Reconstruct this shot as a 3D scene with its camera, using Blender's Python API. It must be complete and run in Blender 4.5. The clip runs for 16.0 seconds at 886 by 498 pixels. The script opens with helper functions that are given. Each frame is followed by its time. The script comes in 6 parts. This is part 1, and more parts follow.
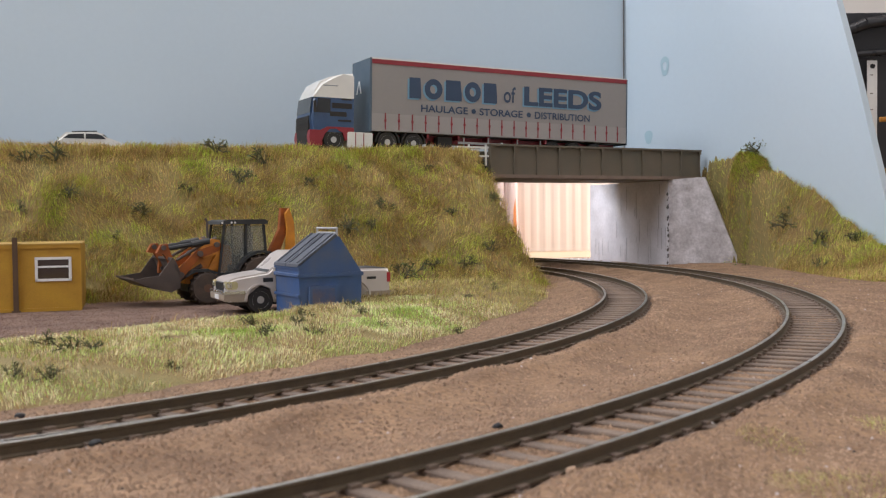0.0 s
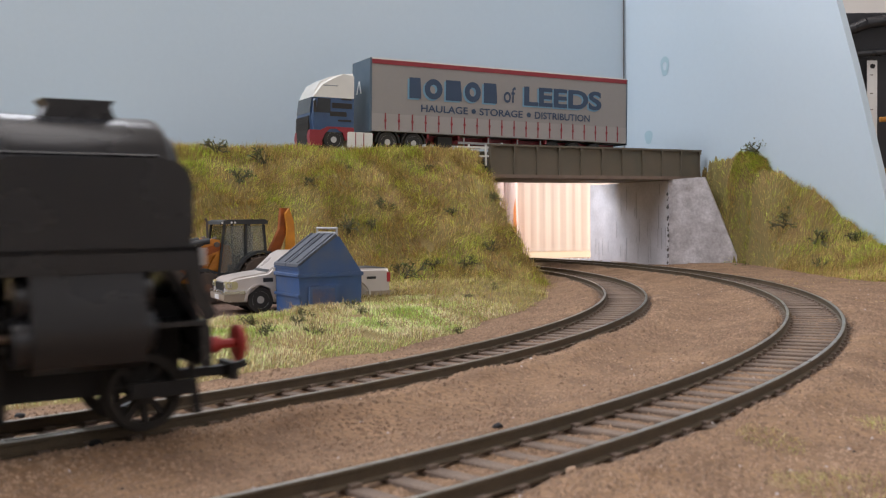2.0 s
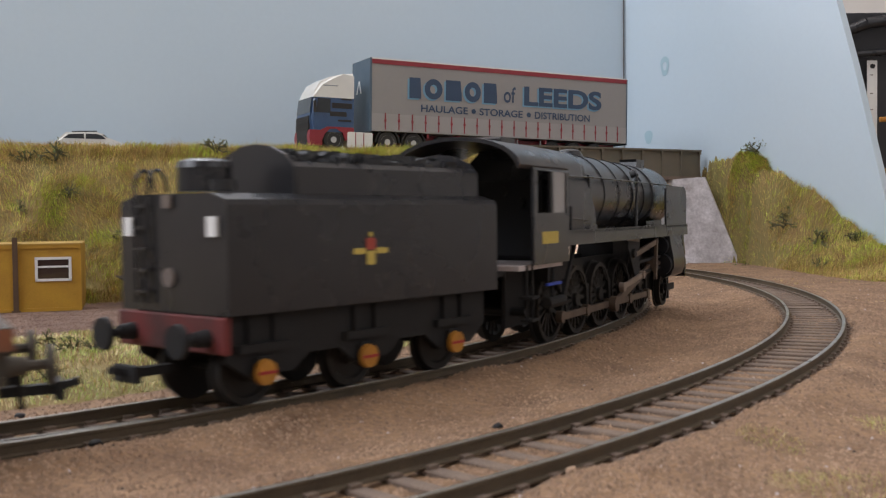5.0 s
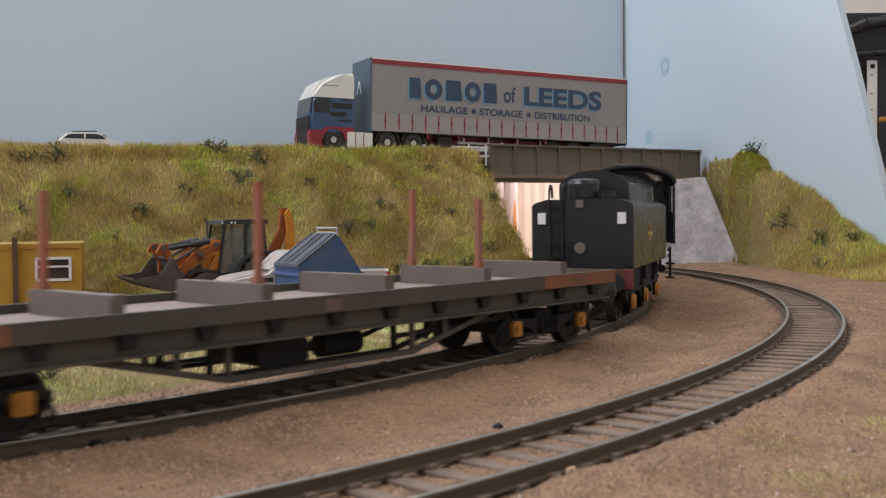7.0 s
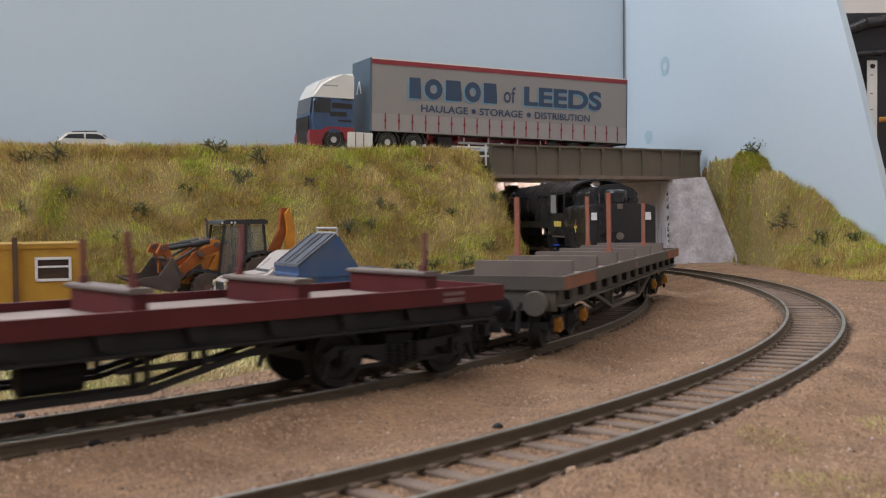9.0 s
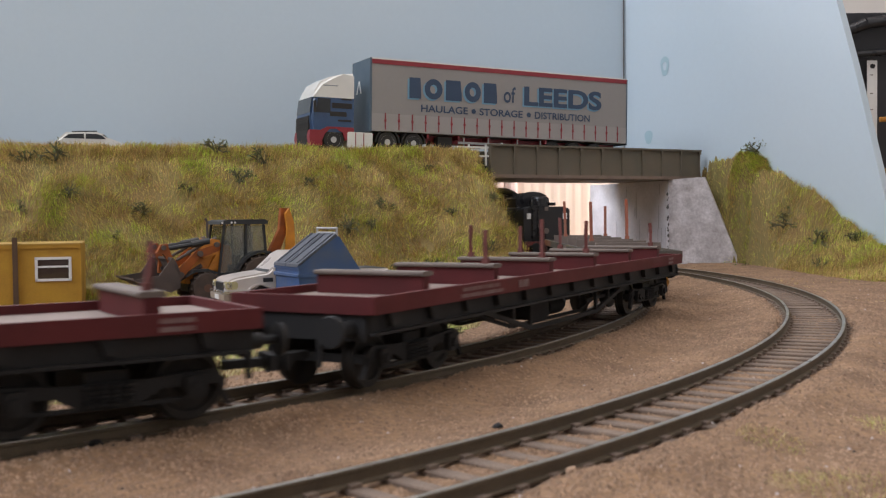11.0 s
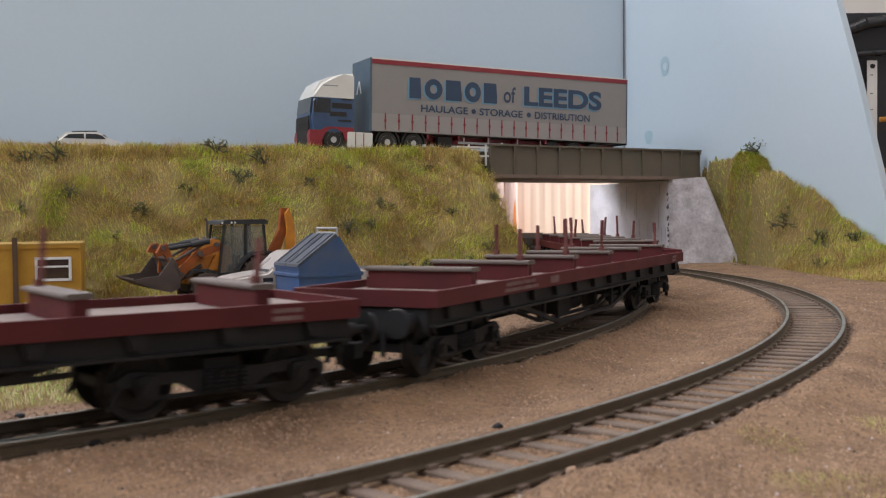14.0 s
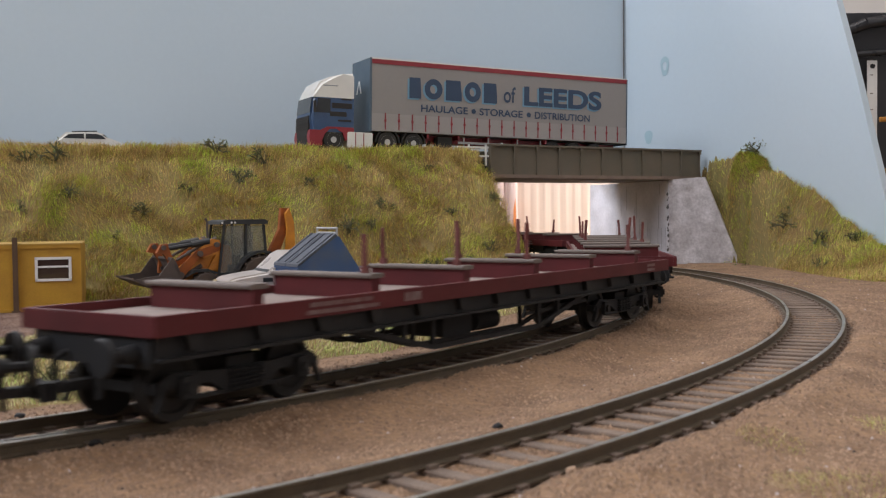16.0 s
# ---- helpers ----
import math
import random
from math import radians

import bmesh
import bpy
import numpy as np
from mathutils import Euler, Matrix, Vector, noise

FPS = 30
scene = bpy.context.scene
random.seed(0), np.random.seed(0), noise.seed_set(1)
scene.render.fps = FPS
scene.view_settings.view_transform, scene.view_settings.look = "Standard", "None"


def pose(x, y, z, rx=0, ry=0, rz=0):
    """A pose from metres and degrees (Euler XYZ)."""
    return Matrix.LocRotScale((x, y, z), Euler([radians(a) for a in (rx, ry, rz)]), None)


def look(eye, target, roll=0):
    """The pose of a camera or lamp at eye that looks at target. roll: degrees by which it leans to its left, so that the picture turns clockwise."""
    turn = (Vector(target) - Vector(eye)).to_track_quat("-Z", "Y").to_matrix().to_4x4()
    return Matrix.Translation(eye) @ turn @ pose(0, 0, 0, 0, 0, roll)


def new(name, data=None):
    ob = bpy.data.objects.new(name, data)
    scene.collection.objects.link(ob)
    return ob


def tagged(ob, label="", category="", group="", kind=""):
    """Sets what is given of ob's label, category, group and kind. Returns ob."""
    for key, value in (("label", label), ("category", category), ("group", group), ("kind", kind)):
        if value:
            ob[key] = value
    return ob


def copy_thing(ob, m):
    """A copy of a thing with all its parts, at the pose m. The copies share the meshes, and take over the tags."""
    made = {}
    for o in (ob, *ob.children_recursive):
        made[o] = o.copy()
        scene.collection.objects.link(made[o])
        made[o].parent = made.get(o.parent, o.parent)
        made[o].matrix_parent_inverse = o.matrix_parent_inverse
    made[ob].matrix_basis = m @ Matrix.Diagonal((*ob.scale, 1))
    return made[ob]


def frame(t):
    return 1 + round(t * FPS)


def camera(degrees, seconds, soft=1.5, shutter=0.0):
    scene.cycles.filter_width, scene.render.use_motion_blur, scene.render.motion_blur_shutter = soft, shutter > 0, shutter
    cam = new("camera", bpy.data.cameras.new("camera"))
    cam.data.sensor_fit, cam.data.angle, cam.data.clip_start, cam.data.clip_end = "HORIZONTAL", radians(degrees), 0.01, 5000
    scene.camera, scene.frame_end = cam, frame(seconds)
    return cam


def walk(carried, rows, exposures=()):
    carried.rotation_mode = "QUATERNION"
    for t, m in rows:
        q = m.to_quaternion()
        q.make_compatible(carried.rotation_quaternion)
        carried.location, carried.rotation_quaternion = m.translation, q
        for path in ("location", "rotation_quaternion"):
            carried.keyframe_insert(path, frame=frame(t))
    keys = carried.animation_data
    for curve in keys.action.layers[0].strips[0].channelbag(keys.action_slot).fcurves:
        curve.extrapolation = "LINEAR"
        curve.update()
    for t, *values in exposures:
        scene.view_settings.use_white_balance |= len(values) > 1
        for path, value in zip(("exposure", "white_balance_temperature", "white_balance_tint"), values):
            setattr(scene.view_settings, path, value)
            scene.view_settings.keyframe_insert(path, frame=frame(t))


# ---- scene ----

# A model railway in 1:76, seen from a few centimetres above the rails.
# Lengths below are in millimetres where they carry no unit; MM turns them into metres.
# Rail top is z = 0; the eye stands over the origin and looks along +y.
MM = 0.001
cam = camera(46.58, 16.0, soft=1.2, shutter=0.5)
EYE = pose(0, 0, 35.1 * MM, 90 - 1.922, 0, 0) @ pose(0, 0, 0, 0, 0, -0.62)
cam.data.dof.use_dof, cam.data.dof.focus_distance, cam.data.dof.aperture_fstop = True, 0.55, 76
walk(cam, [(0.0, EYE), (16.0, EYE)], exposures=[(0.0, -0.36, 6330, 15), (1.6, -0.36, 6330, 15), (2.4, -0.46, 6330, 15), (9.0, -0.45, 6330, 15), (16.0, -0.51, 6330, 15)])

# ---------------------------------------------------------------- light
world = bpy.data.worlds.new("room_light")
scene.world = world
world.use_nodes = True
world.node_tree.nodes["Background"].inputs[0].default_value = (0.80, 0.87, 1.0, 1)
world.node_tree.nodes["Background"].inputs[1].default_value = 0.5


def area_lamp(name, eye, target, w, h, watts, colour):
    d = bpy.data.lights.new(name, "AREA")
    d.shape, d.size, d.size_y, d.energy, d.color = "RECTANGLE", w, h, watts, colour
    ob = new(name, d)
    ob.matrix_world = look(eye, target)
    return ob


area_lamp("window_light", (-1.2, -0.3, 1.2), (0.15, 0.6, 0.02), 1.4, 1.0, 34, (0.88, 0.94, 1.0))
area_lamp("high_window_light", (-0.6, 1.8, 1.32), (-0.05, 0.35, 0.0), 1.4, 0.6, 20, (0.92, 0.96, 1.0))
area_lamp("ceiling_light", (-0.05, 0.42, 1.4), (-0.05, 0.46, 0.0), 1.5, 0.9, 13, (1.0, 0.965, 0.92))
# added fill from behind the eye, no such window known; lifts the bank's nose
area_lamp("room_window_light", (1.2, -0.55, 0.95), (0.05, 0.55, 0.02), 1.0, 0.9, 4.0, (0.96, 0.98, 1.0))
area_lamp("far_window_light", (0.36, 1.02, 0.22), (0.15, 1.19, 0.04), 0.2, 0.3, 3.6, (1.0, 0.95, 0.90))
# unseen lamp added behind the long backdrop to brighten the abutment
area_lamp("back_window_light", (-0.75, 1.15, 0.55), (0.15, 0.82, 0.03), 0.5, 0.5, 13.0, (0.94, 0.96, 1.0))

# ---------------------------------------------------------------- materials


def material(name, colour, rough=0.6, metal=0.0, second=None, scale=400.0, mix=0.5, fine=0.0, bump=0.0, bump_scale=2500.0,
             island=0.0, coat=0.0, detail=6.0):
    """A paint or surface: two tones by a coarse noise, a fine grain over it, relief and a spread of gloss."""
    m = bpy.data.materials.new(name)
    m.use_nodes = True
    n, l = m.node_tree.nodes, m.node_tree.links
    b = n["Principled BSDF"]
    b.inputs["Roughness"].default_value, b.inputs["Metallic"].default_value = rough, metal
    b.inputs["Coat Weight"].default_value = coat
    co = n.new("ShaderNodeTexCoord").outputs["Object"]
    coarse = n.new("ShaderNodeTexNoise")
    coarse.inputs["Scale"].default_value, coarse.inputs["Detail"].default_value = scale, detail
    l.new(co, coarse.inputs["Vector"])
    ramp = n.new("ShaderNodeMapRange")
    ramp.inputs[1].default_value, ramp.inputs[2].default_value = 0.5 - 0.22, 0.5 + 0.22
    ramp.inputs[4].default_value = 1.0
    l.new(coarse.outputs["Fac"], ramp.inputs[0])
    mixer = n.new("ShaderNodeMix")
    mixer.data_type = "RGBA"
    second = second or tuple(c * 0.8 for c in colour)
    mixer.inputs[6].default_value, mixer.inputs[7].default_value = (*colour, 1), (*second, 1)
    f = n.new("ShaderNodeMath")
    f.operation = "MULTIPLY"
    f.inputs[1].default_value = mix
    l.new(ramp.outputs[0], f.inputs[0])
    l.new(f.outputs[0], mixer.inputs[0])
    out = mixer.outputs[2]
    grain = n.new("ShaderNodeTexNoise")
    grain.inputs["Scale"].default_value, grain.inputs["Detail"].default_value = bump_scale, 3.0
    l.new(co, grain.inputs["Vector"])
    if fine or island:
        hsv = n.new("ShaderNodeHueSaturation")
        val = n.new("ShaderNodeMath")
        val.operation = "MULTIPLY_ADD"
        val.inputs[1].default_value, val.inputs[2].default_value = 2 * fine, 1 - fine
        l.new(grain.outputs["Fac"], val.inputs[0])
        last = val.outputs[0]
        if island:
            geo = n.new("ShaderNodeNewGeometry")
            isl = n.new("ShaderNodeMath")
            isl.operation = "MULTIPLY_ADD"
            isl.inputs[1].default_value = 2 * island
            sub = n.new("ShaderNodeMath")
            sub.operation = "SUBTRACT"
            sub.inputs[1].default_value = island
            l.new(geo.outputs["Random Per Island"], isl.inputs[0])
            l.new(last, isl.inputs[2])
            l.new(isl.outputs[0], sub.inputs[0])
            last = sub.outputs[0]
        l.new(last, hsv.inputs["Value"])
        l.new(out, hsv.inputs["Color"])
        out = hsv.outputs[0]
    l.new(out, b.inputs["Base Color"])
    if bump:
        bp = n.new("ShaderNodeBump")
        bp.inputs["Strength"].default_value, bp.inputs["Distance"].default_value = bump, 0.0004
        l.new(grain.outputs["Fac"], bp.inputs["Height"])
        l.new(bp.outputs["Normal"], b.inputs["Normal"])
    rv = n.new("ShaderNodeMapRange")
    rv.inputs[3].default_value, rv.inputs[4].default_value = max(rough - 0.1, 0.02), min(rough + 0.12, 1)
    l.new(coarse.outputs["Fac"], rv.inputs[0])
    l.new(rv.outputs[0], b.inputs["Roughness"])
    return m


M = {}
M["ballast"] = material("ballast", (0.295, 0.178, 0.096), 0.95, second=(0.135, 0.076, 0.042), scale=55, mix=0.95, fine=0.65, bump=1.0, bump_scale=900)
M["stone"] = material("ballast_stone", (0.34, 0.225, 0.145), 0.95, second=(0.20, 0.125, 0.082), scale=70, mix=0.9, island=0.28, fine=0.25, bump=0.3)
M["yard"] = material("yard_gravel", (0.215, 0.135, 0.10), 0.95, second=(0.115, 0.07, 0.052), scale=70, mix=0.8, fine=0.4, bump=1.0, bump_scale=1500)
M["soil"] = material("bank_scatter", (0.19, 0.165, 0.05), 0.95, second=(0.23, 0.15, 0.06), scale=35, mix=1.0, fine=0.5, bump=1.0, bump_scale=1200)
M["rail"] = material("rail_side", (0.075, 0.055, 0.034), 0.75, metal=0.0, second=(0.115, 0.085, 0.052), scale=300, mix=0.9, fine=0.2, bump=0.2)
M["railtop"] = material("rail_head", (0.46, 0.44, 0.40), 0.30, metal=0.9, second=(0.24, 0.215, 0.17), scale=120, mix=0.8)
M["sleeper"] = material("sleeper", (0.155, 0.112, 0.086), 0.85, second=(0.24, 0.175, 0.13), scale=160, mix=0.8, fine=0.35, bump=0.5, island=0.15)
M["blue"] = material("sky_paint", (0.50, 0.605, 0.685), 0.6, second=(0.53, 0.625, 0.695), scale=9, mix=1.0, fine=0.02, bump=0.06, bump_scale=300)
M["wood_edge"] = material("ply_edge", (0.42, 0.40, 0.38), 0.8, second=(0.25, 0.22, 0.2), scale=80)
M["stain"] = material("blue_stain", (0.40, 0.57, 0.645), 0.6, scale=60)
M["girder"] = material("girder_paint", (0.125, 0.112, 0.082), 0.7, second=(0.18, 0.14, 0.10), scale=60, mix=0.8, fine=0.25, bump=0.3)
M["concrete"] = material("abutment_paint", (0.78, 0.77, 0.82), 0.85, second=(0.60, 0.59, 0.63), scale=70, mix=0.8, fine=0.12, bump=0.4, bump_scale=500)
M["concrete_dark"] = material("wing_paint", (0.60, 0.57, 0.58), 0.85, second=(0.32, 0.285, 0.28), scale=130, mix=0.9, fine=0.35, bump=0.5, bump_scale=600)
M["drip"] = material("dark_drip", (0.40, 0.39, 0.42), 0.9, second=(0.55, 0.54, 0.57), scale=60)
M["chip"] = material("dark_chip", (0.10, 0.09, 0.09), 0.9, second=(0.25, 0.23, 0.23), scale=90)
M["flange"] = material("flange_rust", (0.17, 0.115, 0.085), 0.75, second=(0.25, 0.19, 0.15), scale=90, mix=0.8, fine=0.2)
M["asphalt"] = material("road", (0.06, 0.06, 0.06), 0.9, fine=0.3, bump=0.4)
M["cream"] = material("cream_wall", (0.74, 0.63, 0.52), 0.8, second=(0.70, 0.58, 0.47), scale=8)
M["pink"] = material("pink_curtain", (0.62, 0.48, 0.44), 0.85, scale=40)
M["drape"] = material("cream_drape", (0.66, 0.54, 0.45), 0.85, second=(0.60, 0.48, 0.40), scale=30)
M["orange_cloth"] = material("orange_strip", (0.62, 0.22, 0.06), 0.7, scale=40)
M["roomwall"] = material("room_plaster", (0.72, 0.69, 0.65), 0.9, scale=3, fine=0.05)
M["black_plastic"] = material("black_cloth", (0.012, 0.012, 0.015), 0.6, second=(0.03, 0.03, 0.035), scale=20, mix=1)
M["board"] = material("baseboard_ply", (0.42, 0.31, 0.2), 0.8, scale=14)
SOFT = 0.3
M["loco"] = material("loco_black", (0.015, 0.0155, 0.0185), 0.27, second=(0.023, 0.022, 0.0235), scale=45, mix=0.8, fine=0.2, bump=0.05)
M["frame"] = material("underframe", (0.014, 0.0142, 0.0155), 0.7, second=(0.024, 0.0225, 0.022), scale=110, mix=0.7, fine=0.3, bump=0.2)
M["wheel"] = material("wheel_dark", (0.016, 0.0145, 0.0135), 0.6, second=(0.035, 0.029, 0.024), scale=150)
M["tyre_steel"] = material("wheel_tread", (0.45, 0.43, 0.41), 0.3, metal=0.95)
M["rod"] = material("side_rod_steel", (0.135, 0.095, 0.07), 0.5, metal=0.3, second=(0.08, 0.058, 0.044), scale=120, mix=0.8)
M["red"] = material("buffer_red", (0.40, 0.03, 0.025), 0.5, second=(0.25, 0.02, 0.02), scale=200)
M["white"] = material("white_plastic", (0.78, 0.78, 0.77), 0.5, second=(0.70, 0.69, 0.67), scale=200)
M["yellow"] = material("axlebox_yellow", (0.50, 0.22, 0.02), 0.6, second=(0.24, 0.10, 0.02), scale=300)
M["wagon_red"] = material("bauxite_red", (0.105, 0.014, 0.016), 0.65, second=(0.075, 0.013, 0.014), scale=70, mix=0.9, fine=0.15, bump=0.1)
M["wagon_grey"] = material("weathered_grey", (0.066, 0.060, 0.050), 0.8, second=(0.10, 0.082, 0.064), scale=80, mix=0.9, fine=0.25, bump=0.2)
M["rust"] = material("orange_rust", (0.26, 0.085, 0.035), 0.8, second=(0.15, 0.085, 0.055), scale=140, mix=0.8, fine=0.2)
M["bolster"] = material("bolster_grey", (0.125, 0.100, 0.086), 0.75, second=(0.18, 0.145, 0.125), scale=120, mix=0.8, fine=0.2)
# pale tones carry the glare of back light on the planks
M["plank_floor"] = material("plank_floor", (0.27, 0.215, 0.19), 0.8, second=(0.18, 0.135, 0.115), scale=90, mix=0.8, fine=0.2)
M["deck"] = material("pale_deck", (0.58, 0.52, 0.51), 0.6, second=(0.45, 0.39, 0.38), scale=90, mix=0.8, fine=0.15)

for k in ("loco", "frame", "wheel", "wagon_red"):
    M[k].node_tree.nodes["Principled BSDF"].inputs["Specular IOR Level"].default_value = 0.45 if k == "loco" else SOFT

# ---------------------------------------------------------------- mesh tools (millimetres)


def box(bm, x0, x1, y0, y1, z0, z1, bev=0.0):
    """A box; bev cuts its upright and long edges back."""
    if bev:
        prism(bm, [(x0 + bev, z0), (x1 - bev, z0), (x1, z0 + bev), (x1, z1 - bev), (x1 - bev, z1), (x0 + bev, z1), (x0, z1 - bev), (x0, z0 + bev)], "y", y0, y1)
        return
    v = [bm.verts.new(p) for p in ((x0, y0, z0), (x1, y0, z0), (x1, y1, z0), (x0, y1, z0), (x0, y0, z1), (x1, y0, z1), (x1, y1, z1), (x0, y1, z1))]
    for f in ((3, 2, 1, 0), (4, 5, 6, 7), (0, 1, 5, 4), (1, 2, 6, 5), (2, 3, 7, 6), (3, 0, 4, 7)):
        bm.faces.new([v[i] for i in f])


def prism(bm, pts, axis, a, b, inset=0.0):
    """A polygon in the plane across axis, drawn out from a to b. y: pts are (x, z); x: (y, z); z: (x, y)."""
    put = {"x": lambda p, t: (t, p[0], p[1]), "y": lambda p, t: (p[0], t, p[1]), "z": lambda p, t: (p[0], p[1], t)}[axis]
    lo, hi = [bm.verts.new(put(p, a)) for p in pts], [bm.verts.new(put(p, b)) for p in pts]
    k = len(pts)
    bm.faces.new(lo[::-1])
    bm.faces.new(hi)
    for i in range(k):
        bm.faces.new((lo[i], lo[(i + 1) % k], hi[(i + 1) % k], hi[i]))


def rod(bm, p, q, r, r2=None, n=10):
    """A round bar from p to q."""
    p, q = Vector(p), Vector(q)
    w = (q - p).normalized()
    u = w.orthogonal().normalized()
    v = w.cross(u)
    r2 = r if r2 is None else r2
    a = [bm.verts.new(p + (u * math.cos(t) + v * math.sin(t)) * r) for t in (2 * math.pi * i / n for i in range(n))]
    b = [bm.verts.new(q + (u * math.cos(t) + v * math.sin(t)) * r2) for t in (2 * math.pi * i / n for i in range(n))]
    bm.faces.new(a[::-1])
    bm.faces.new(b)
    for i in range(n):
        bm.faces.new((a[i], a[(i + 1) % n], b[(i + 1) % n], b[i]))


def bar(bm, p, q, w, h):
    """A flat bar from p to q, w across and h high."""
    p, q = Vector(p), Vector(q)
    d = (q - p).normalized()
    s = d.cross(Vector((0, 0, 1)))
    s = (s if s.length > 0.1 else d.cross(Vector((0, 1, 0)))).normalized()
    t = s.cross(d)
    c = [bm.verts.new(e + s * (i * w / 2) + t * (j * h / 2)) for e in (p, q) for i, j in ((-1, -1), (1, -1), (1, 1), (-1, 1))]
    for f in ((3, 2, 1, 0), (4, 5, 6, 7), (0, 1, 5, 4), (1, 2, 6, 5), (2, 3, 7, 6), (3, 0, 4, 7)):
        bm.faces.new([c[i] for i in f])


def lathe(bm, prof, axis="x", centre=(0, 0, 0), n=28, caps=True):
    """A turned body: prof holds (place along the axis, radius)."""
    rings = []
    for t, r in prof:
        ring = []
        for i in range(n):
            a = 2 * math.pi * i / n
            c, s = r * math.cos(a), r * math.sin(a)
            p = {"x": (t, c, s), "y": (c, t, s), "z": (c, s, t)}[axis]
            ring.append(bm.verts.new((p[0] + centre[0], p[1] + centre[1], p[2] + centre[2])))
        rings.append(ring)
    for a, b in zip(rings, rings[1:]):
        for i in range(n):
            bm.faces.new((a[i], a[(i + 1) % n], b[(i + 1) % n], b[i]))
    if caps:
        bm.faces.new(rings[0][::-1])
        bm.faces.new(rings[-1])


def data_of(name, bm, mat, smooth=False):
    bmesh.ops.recalc_face_normals(bm, faces=bm.faces)
    me = bpy.data.meshes.new(name)
    bmesh.ops.scale(bm, vec=(MM, MM, MM), verts=bm.verts)
    bm.to_mesh(me)
    bm.free()
    if smooth:
        for p in me.polygons:
            p.use_smooth = True
        me.set_sharp_from_angle(angle=radians(40))
    me.materials.append(mat)
    return me


def part(name, bm, mat, parent=None, label="", at=None, smooth=False):
    """Links a bmesh, in millimetres, as one mesh object under parent."""
    ob = new(name, data_of(name, bm, mat, smooth))
    if parent is not None:
        ob.parent = parent
    if at is not None:
        ob.matrix_basis = at
    return tagged(ob, label)


def again(ob, at, parent=None):
    """One more object on the same mesh, under the same parent."""
    o = new(ob.name.split(".")[0], ob.data)
    o.parent, o.matrix_basis = parent or ob.parent, at
    for key in ("label",):
        if key in ob:
            o[key] = ob[key]
    return o


def thing(name, label, category, m=None, group=""):
    ob = new(name)
    ob.empty_display_size = 0.01
    if m is not None:
        ob.matrix_basis = m
    return tagged(ob, label, category, group)


def at(x, y, z, rx=0, ry=0, rz=0):
    return pose(x * MM, y * MM, z * MM, rx, ry, rz)


def sheet(name, verts, faces, mat, smooth=True):
    me = bpy.data.meshes.new(name)
    me.from_pydata([tuple(c * MM for c in v) for v in verts], [], faces)
    me.materials.append(mat)
    if smooth:
        me.polygons.foreach_set("use_smooth", [True] * len(me.polygons))
    return new(name, me)


def panel(bm, p, q, z0, z1, thick):
    """An upright wall on the line p to q, its thickness to the line's left."""
    p, q = Vector(p), Vector(q)
    d = (q - p).normalized()
    s = Vector((-d.y, d.x)) * thick
    prism(bm, [tuple(p), tuple(q), tuple(q + s), tuple(p + s)], "z", z0, z1)


# ---------------------------------------------------------------- the lie of the land
CX, CY, RA, RB = -382.1, 518.7, 466.7, 535.8   # both tracks are circles round one centre
GROUND = -4.0
CREST = [(-520, 447), (-235, 548), (-44, 620), (22, 645), (22, 900)]
ROAD_Z = 73.0
CORNER = Vector((151, 850))
ALONG = Vector((0.9396, 0.342))                # the way of the long backdrop
FORWARD = Vector((0.5, -0.866))                # the way of the short backdrop, towards the viewer


def smooth(t):
    t = min(max(t, 0.0), 1.0)
    return t * t * (3 - 2 * t)


def bank_distance(x, y):
    """How far a place lies below the crest of the long bank; 0 on its top."""
    best, side = 1e9, 1
    for (ax, ay), (bx, by) in zip(CREST, CREST[1:]):
        dx, dy = bx - ax, by - ay
        t = min(max(((x - ax) * dx + (y - ay) * dy) / (dx * dx + dy * dy), 0), 1)
        vx, vy = x - ax - t * dx, y - ay - t * dy
        k = 4.4 if vx > 0 and ax + t * dx > 21 else 1.0
        d = math.hypot(vx * k, vy)
        if d < best:
            best, side = d, dx * vy - dy * vx
    return best if side < 0 or x > CREST[-1][0] else -best


def bank_z(x, y):
    d = bank_distance(x, y)
    w = noise.noise((x * 0.02, y * 0.02, 3.0)) * 6 + noise.noise((x * 0.055, y * 0.055, 7.0)) * 4.5 + noise.noise((x * 0.13, y * 0.13, 17.0)) * 3.0
    if d <= 0:
        return ROAD_Z + w * 0.4 * max(0.0, 1 + d / 20)
    t = d / 108
    z = GROUND - 2 + (ROAD_Z - GROUND + 2) * max(0.0, 1 - 0.5 * t - 0.5 * smooth(0.08 + 0.92 * t))
    return z + w * (0.4 + 0.6 * smooth(t * 3)) * smooth((1.1 - t) * 2) - 3 * smooth((t - 1) * 4)


def strip_z(x, y):
    """The low grassy hump between the yard and the track, and the apron of the bank's nose."""
    r = math.hypot(x - CX, y - CY)
    gap = RA - 8.65 - 27 + 8 * smooth((y - 400) / 90) - r + 5 * noise.noise((x * 0.03, y * 0.03, 1.0))
    if gap < -6:
        return -9.0
    back = smooth((YARD_EDGE(x) - y) / 14 + 0.4) if x < -58 else 1.0
    return GROUND - 1.2 + (2.0 + 4.5 * smooth(gap / 40)) * back * smooth(gap / 10) + 0.8 * noise.noise((x * 0.08, y * 0.08, 2.0))


def YARD_EDGE(x):
    return 292 + 1.1 * max(0, x + 125) + 5 * noise.noise((x * 0.03, 0, 5.0))


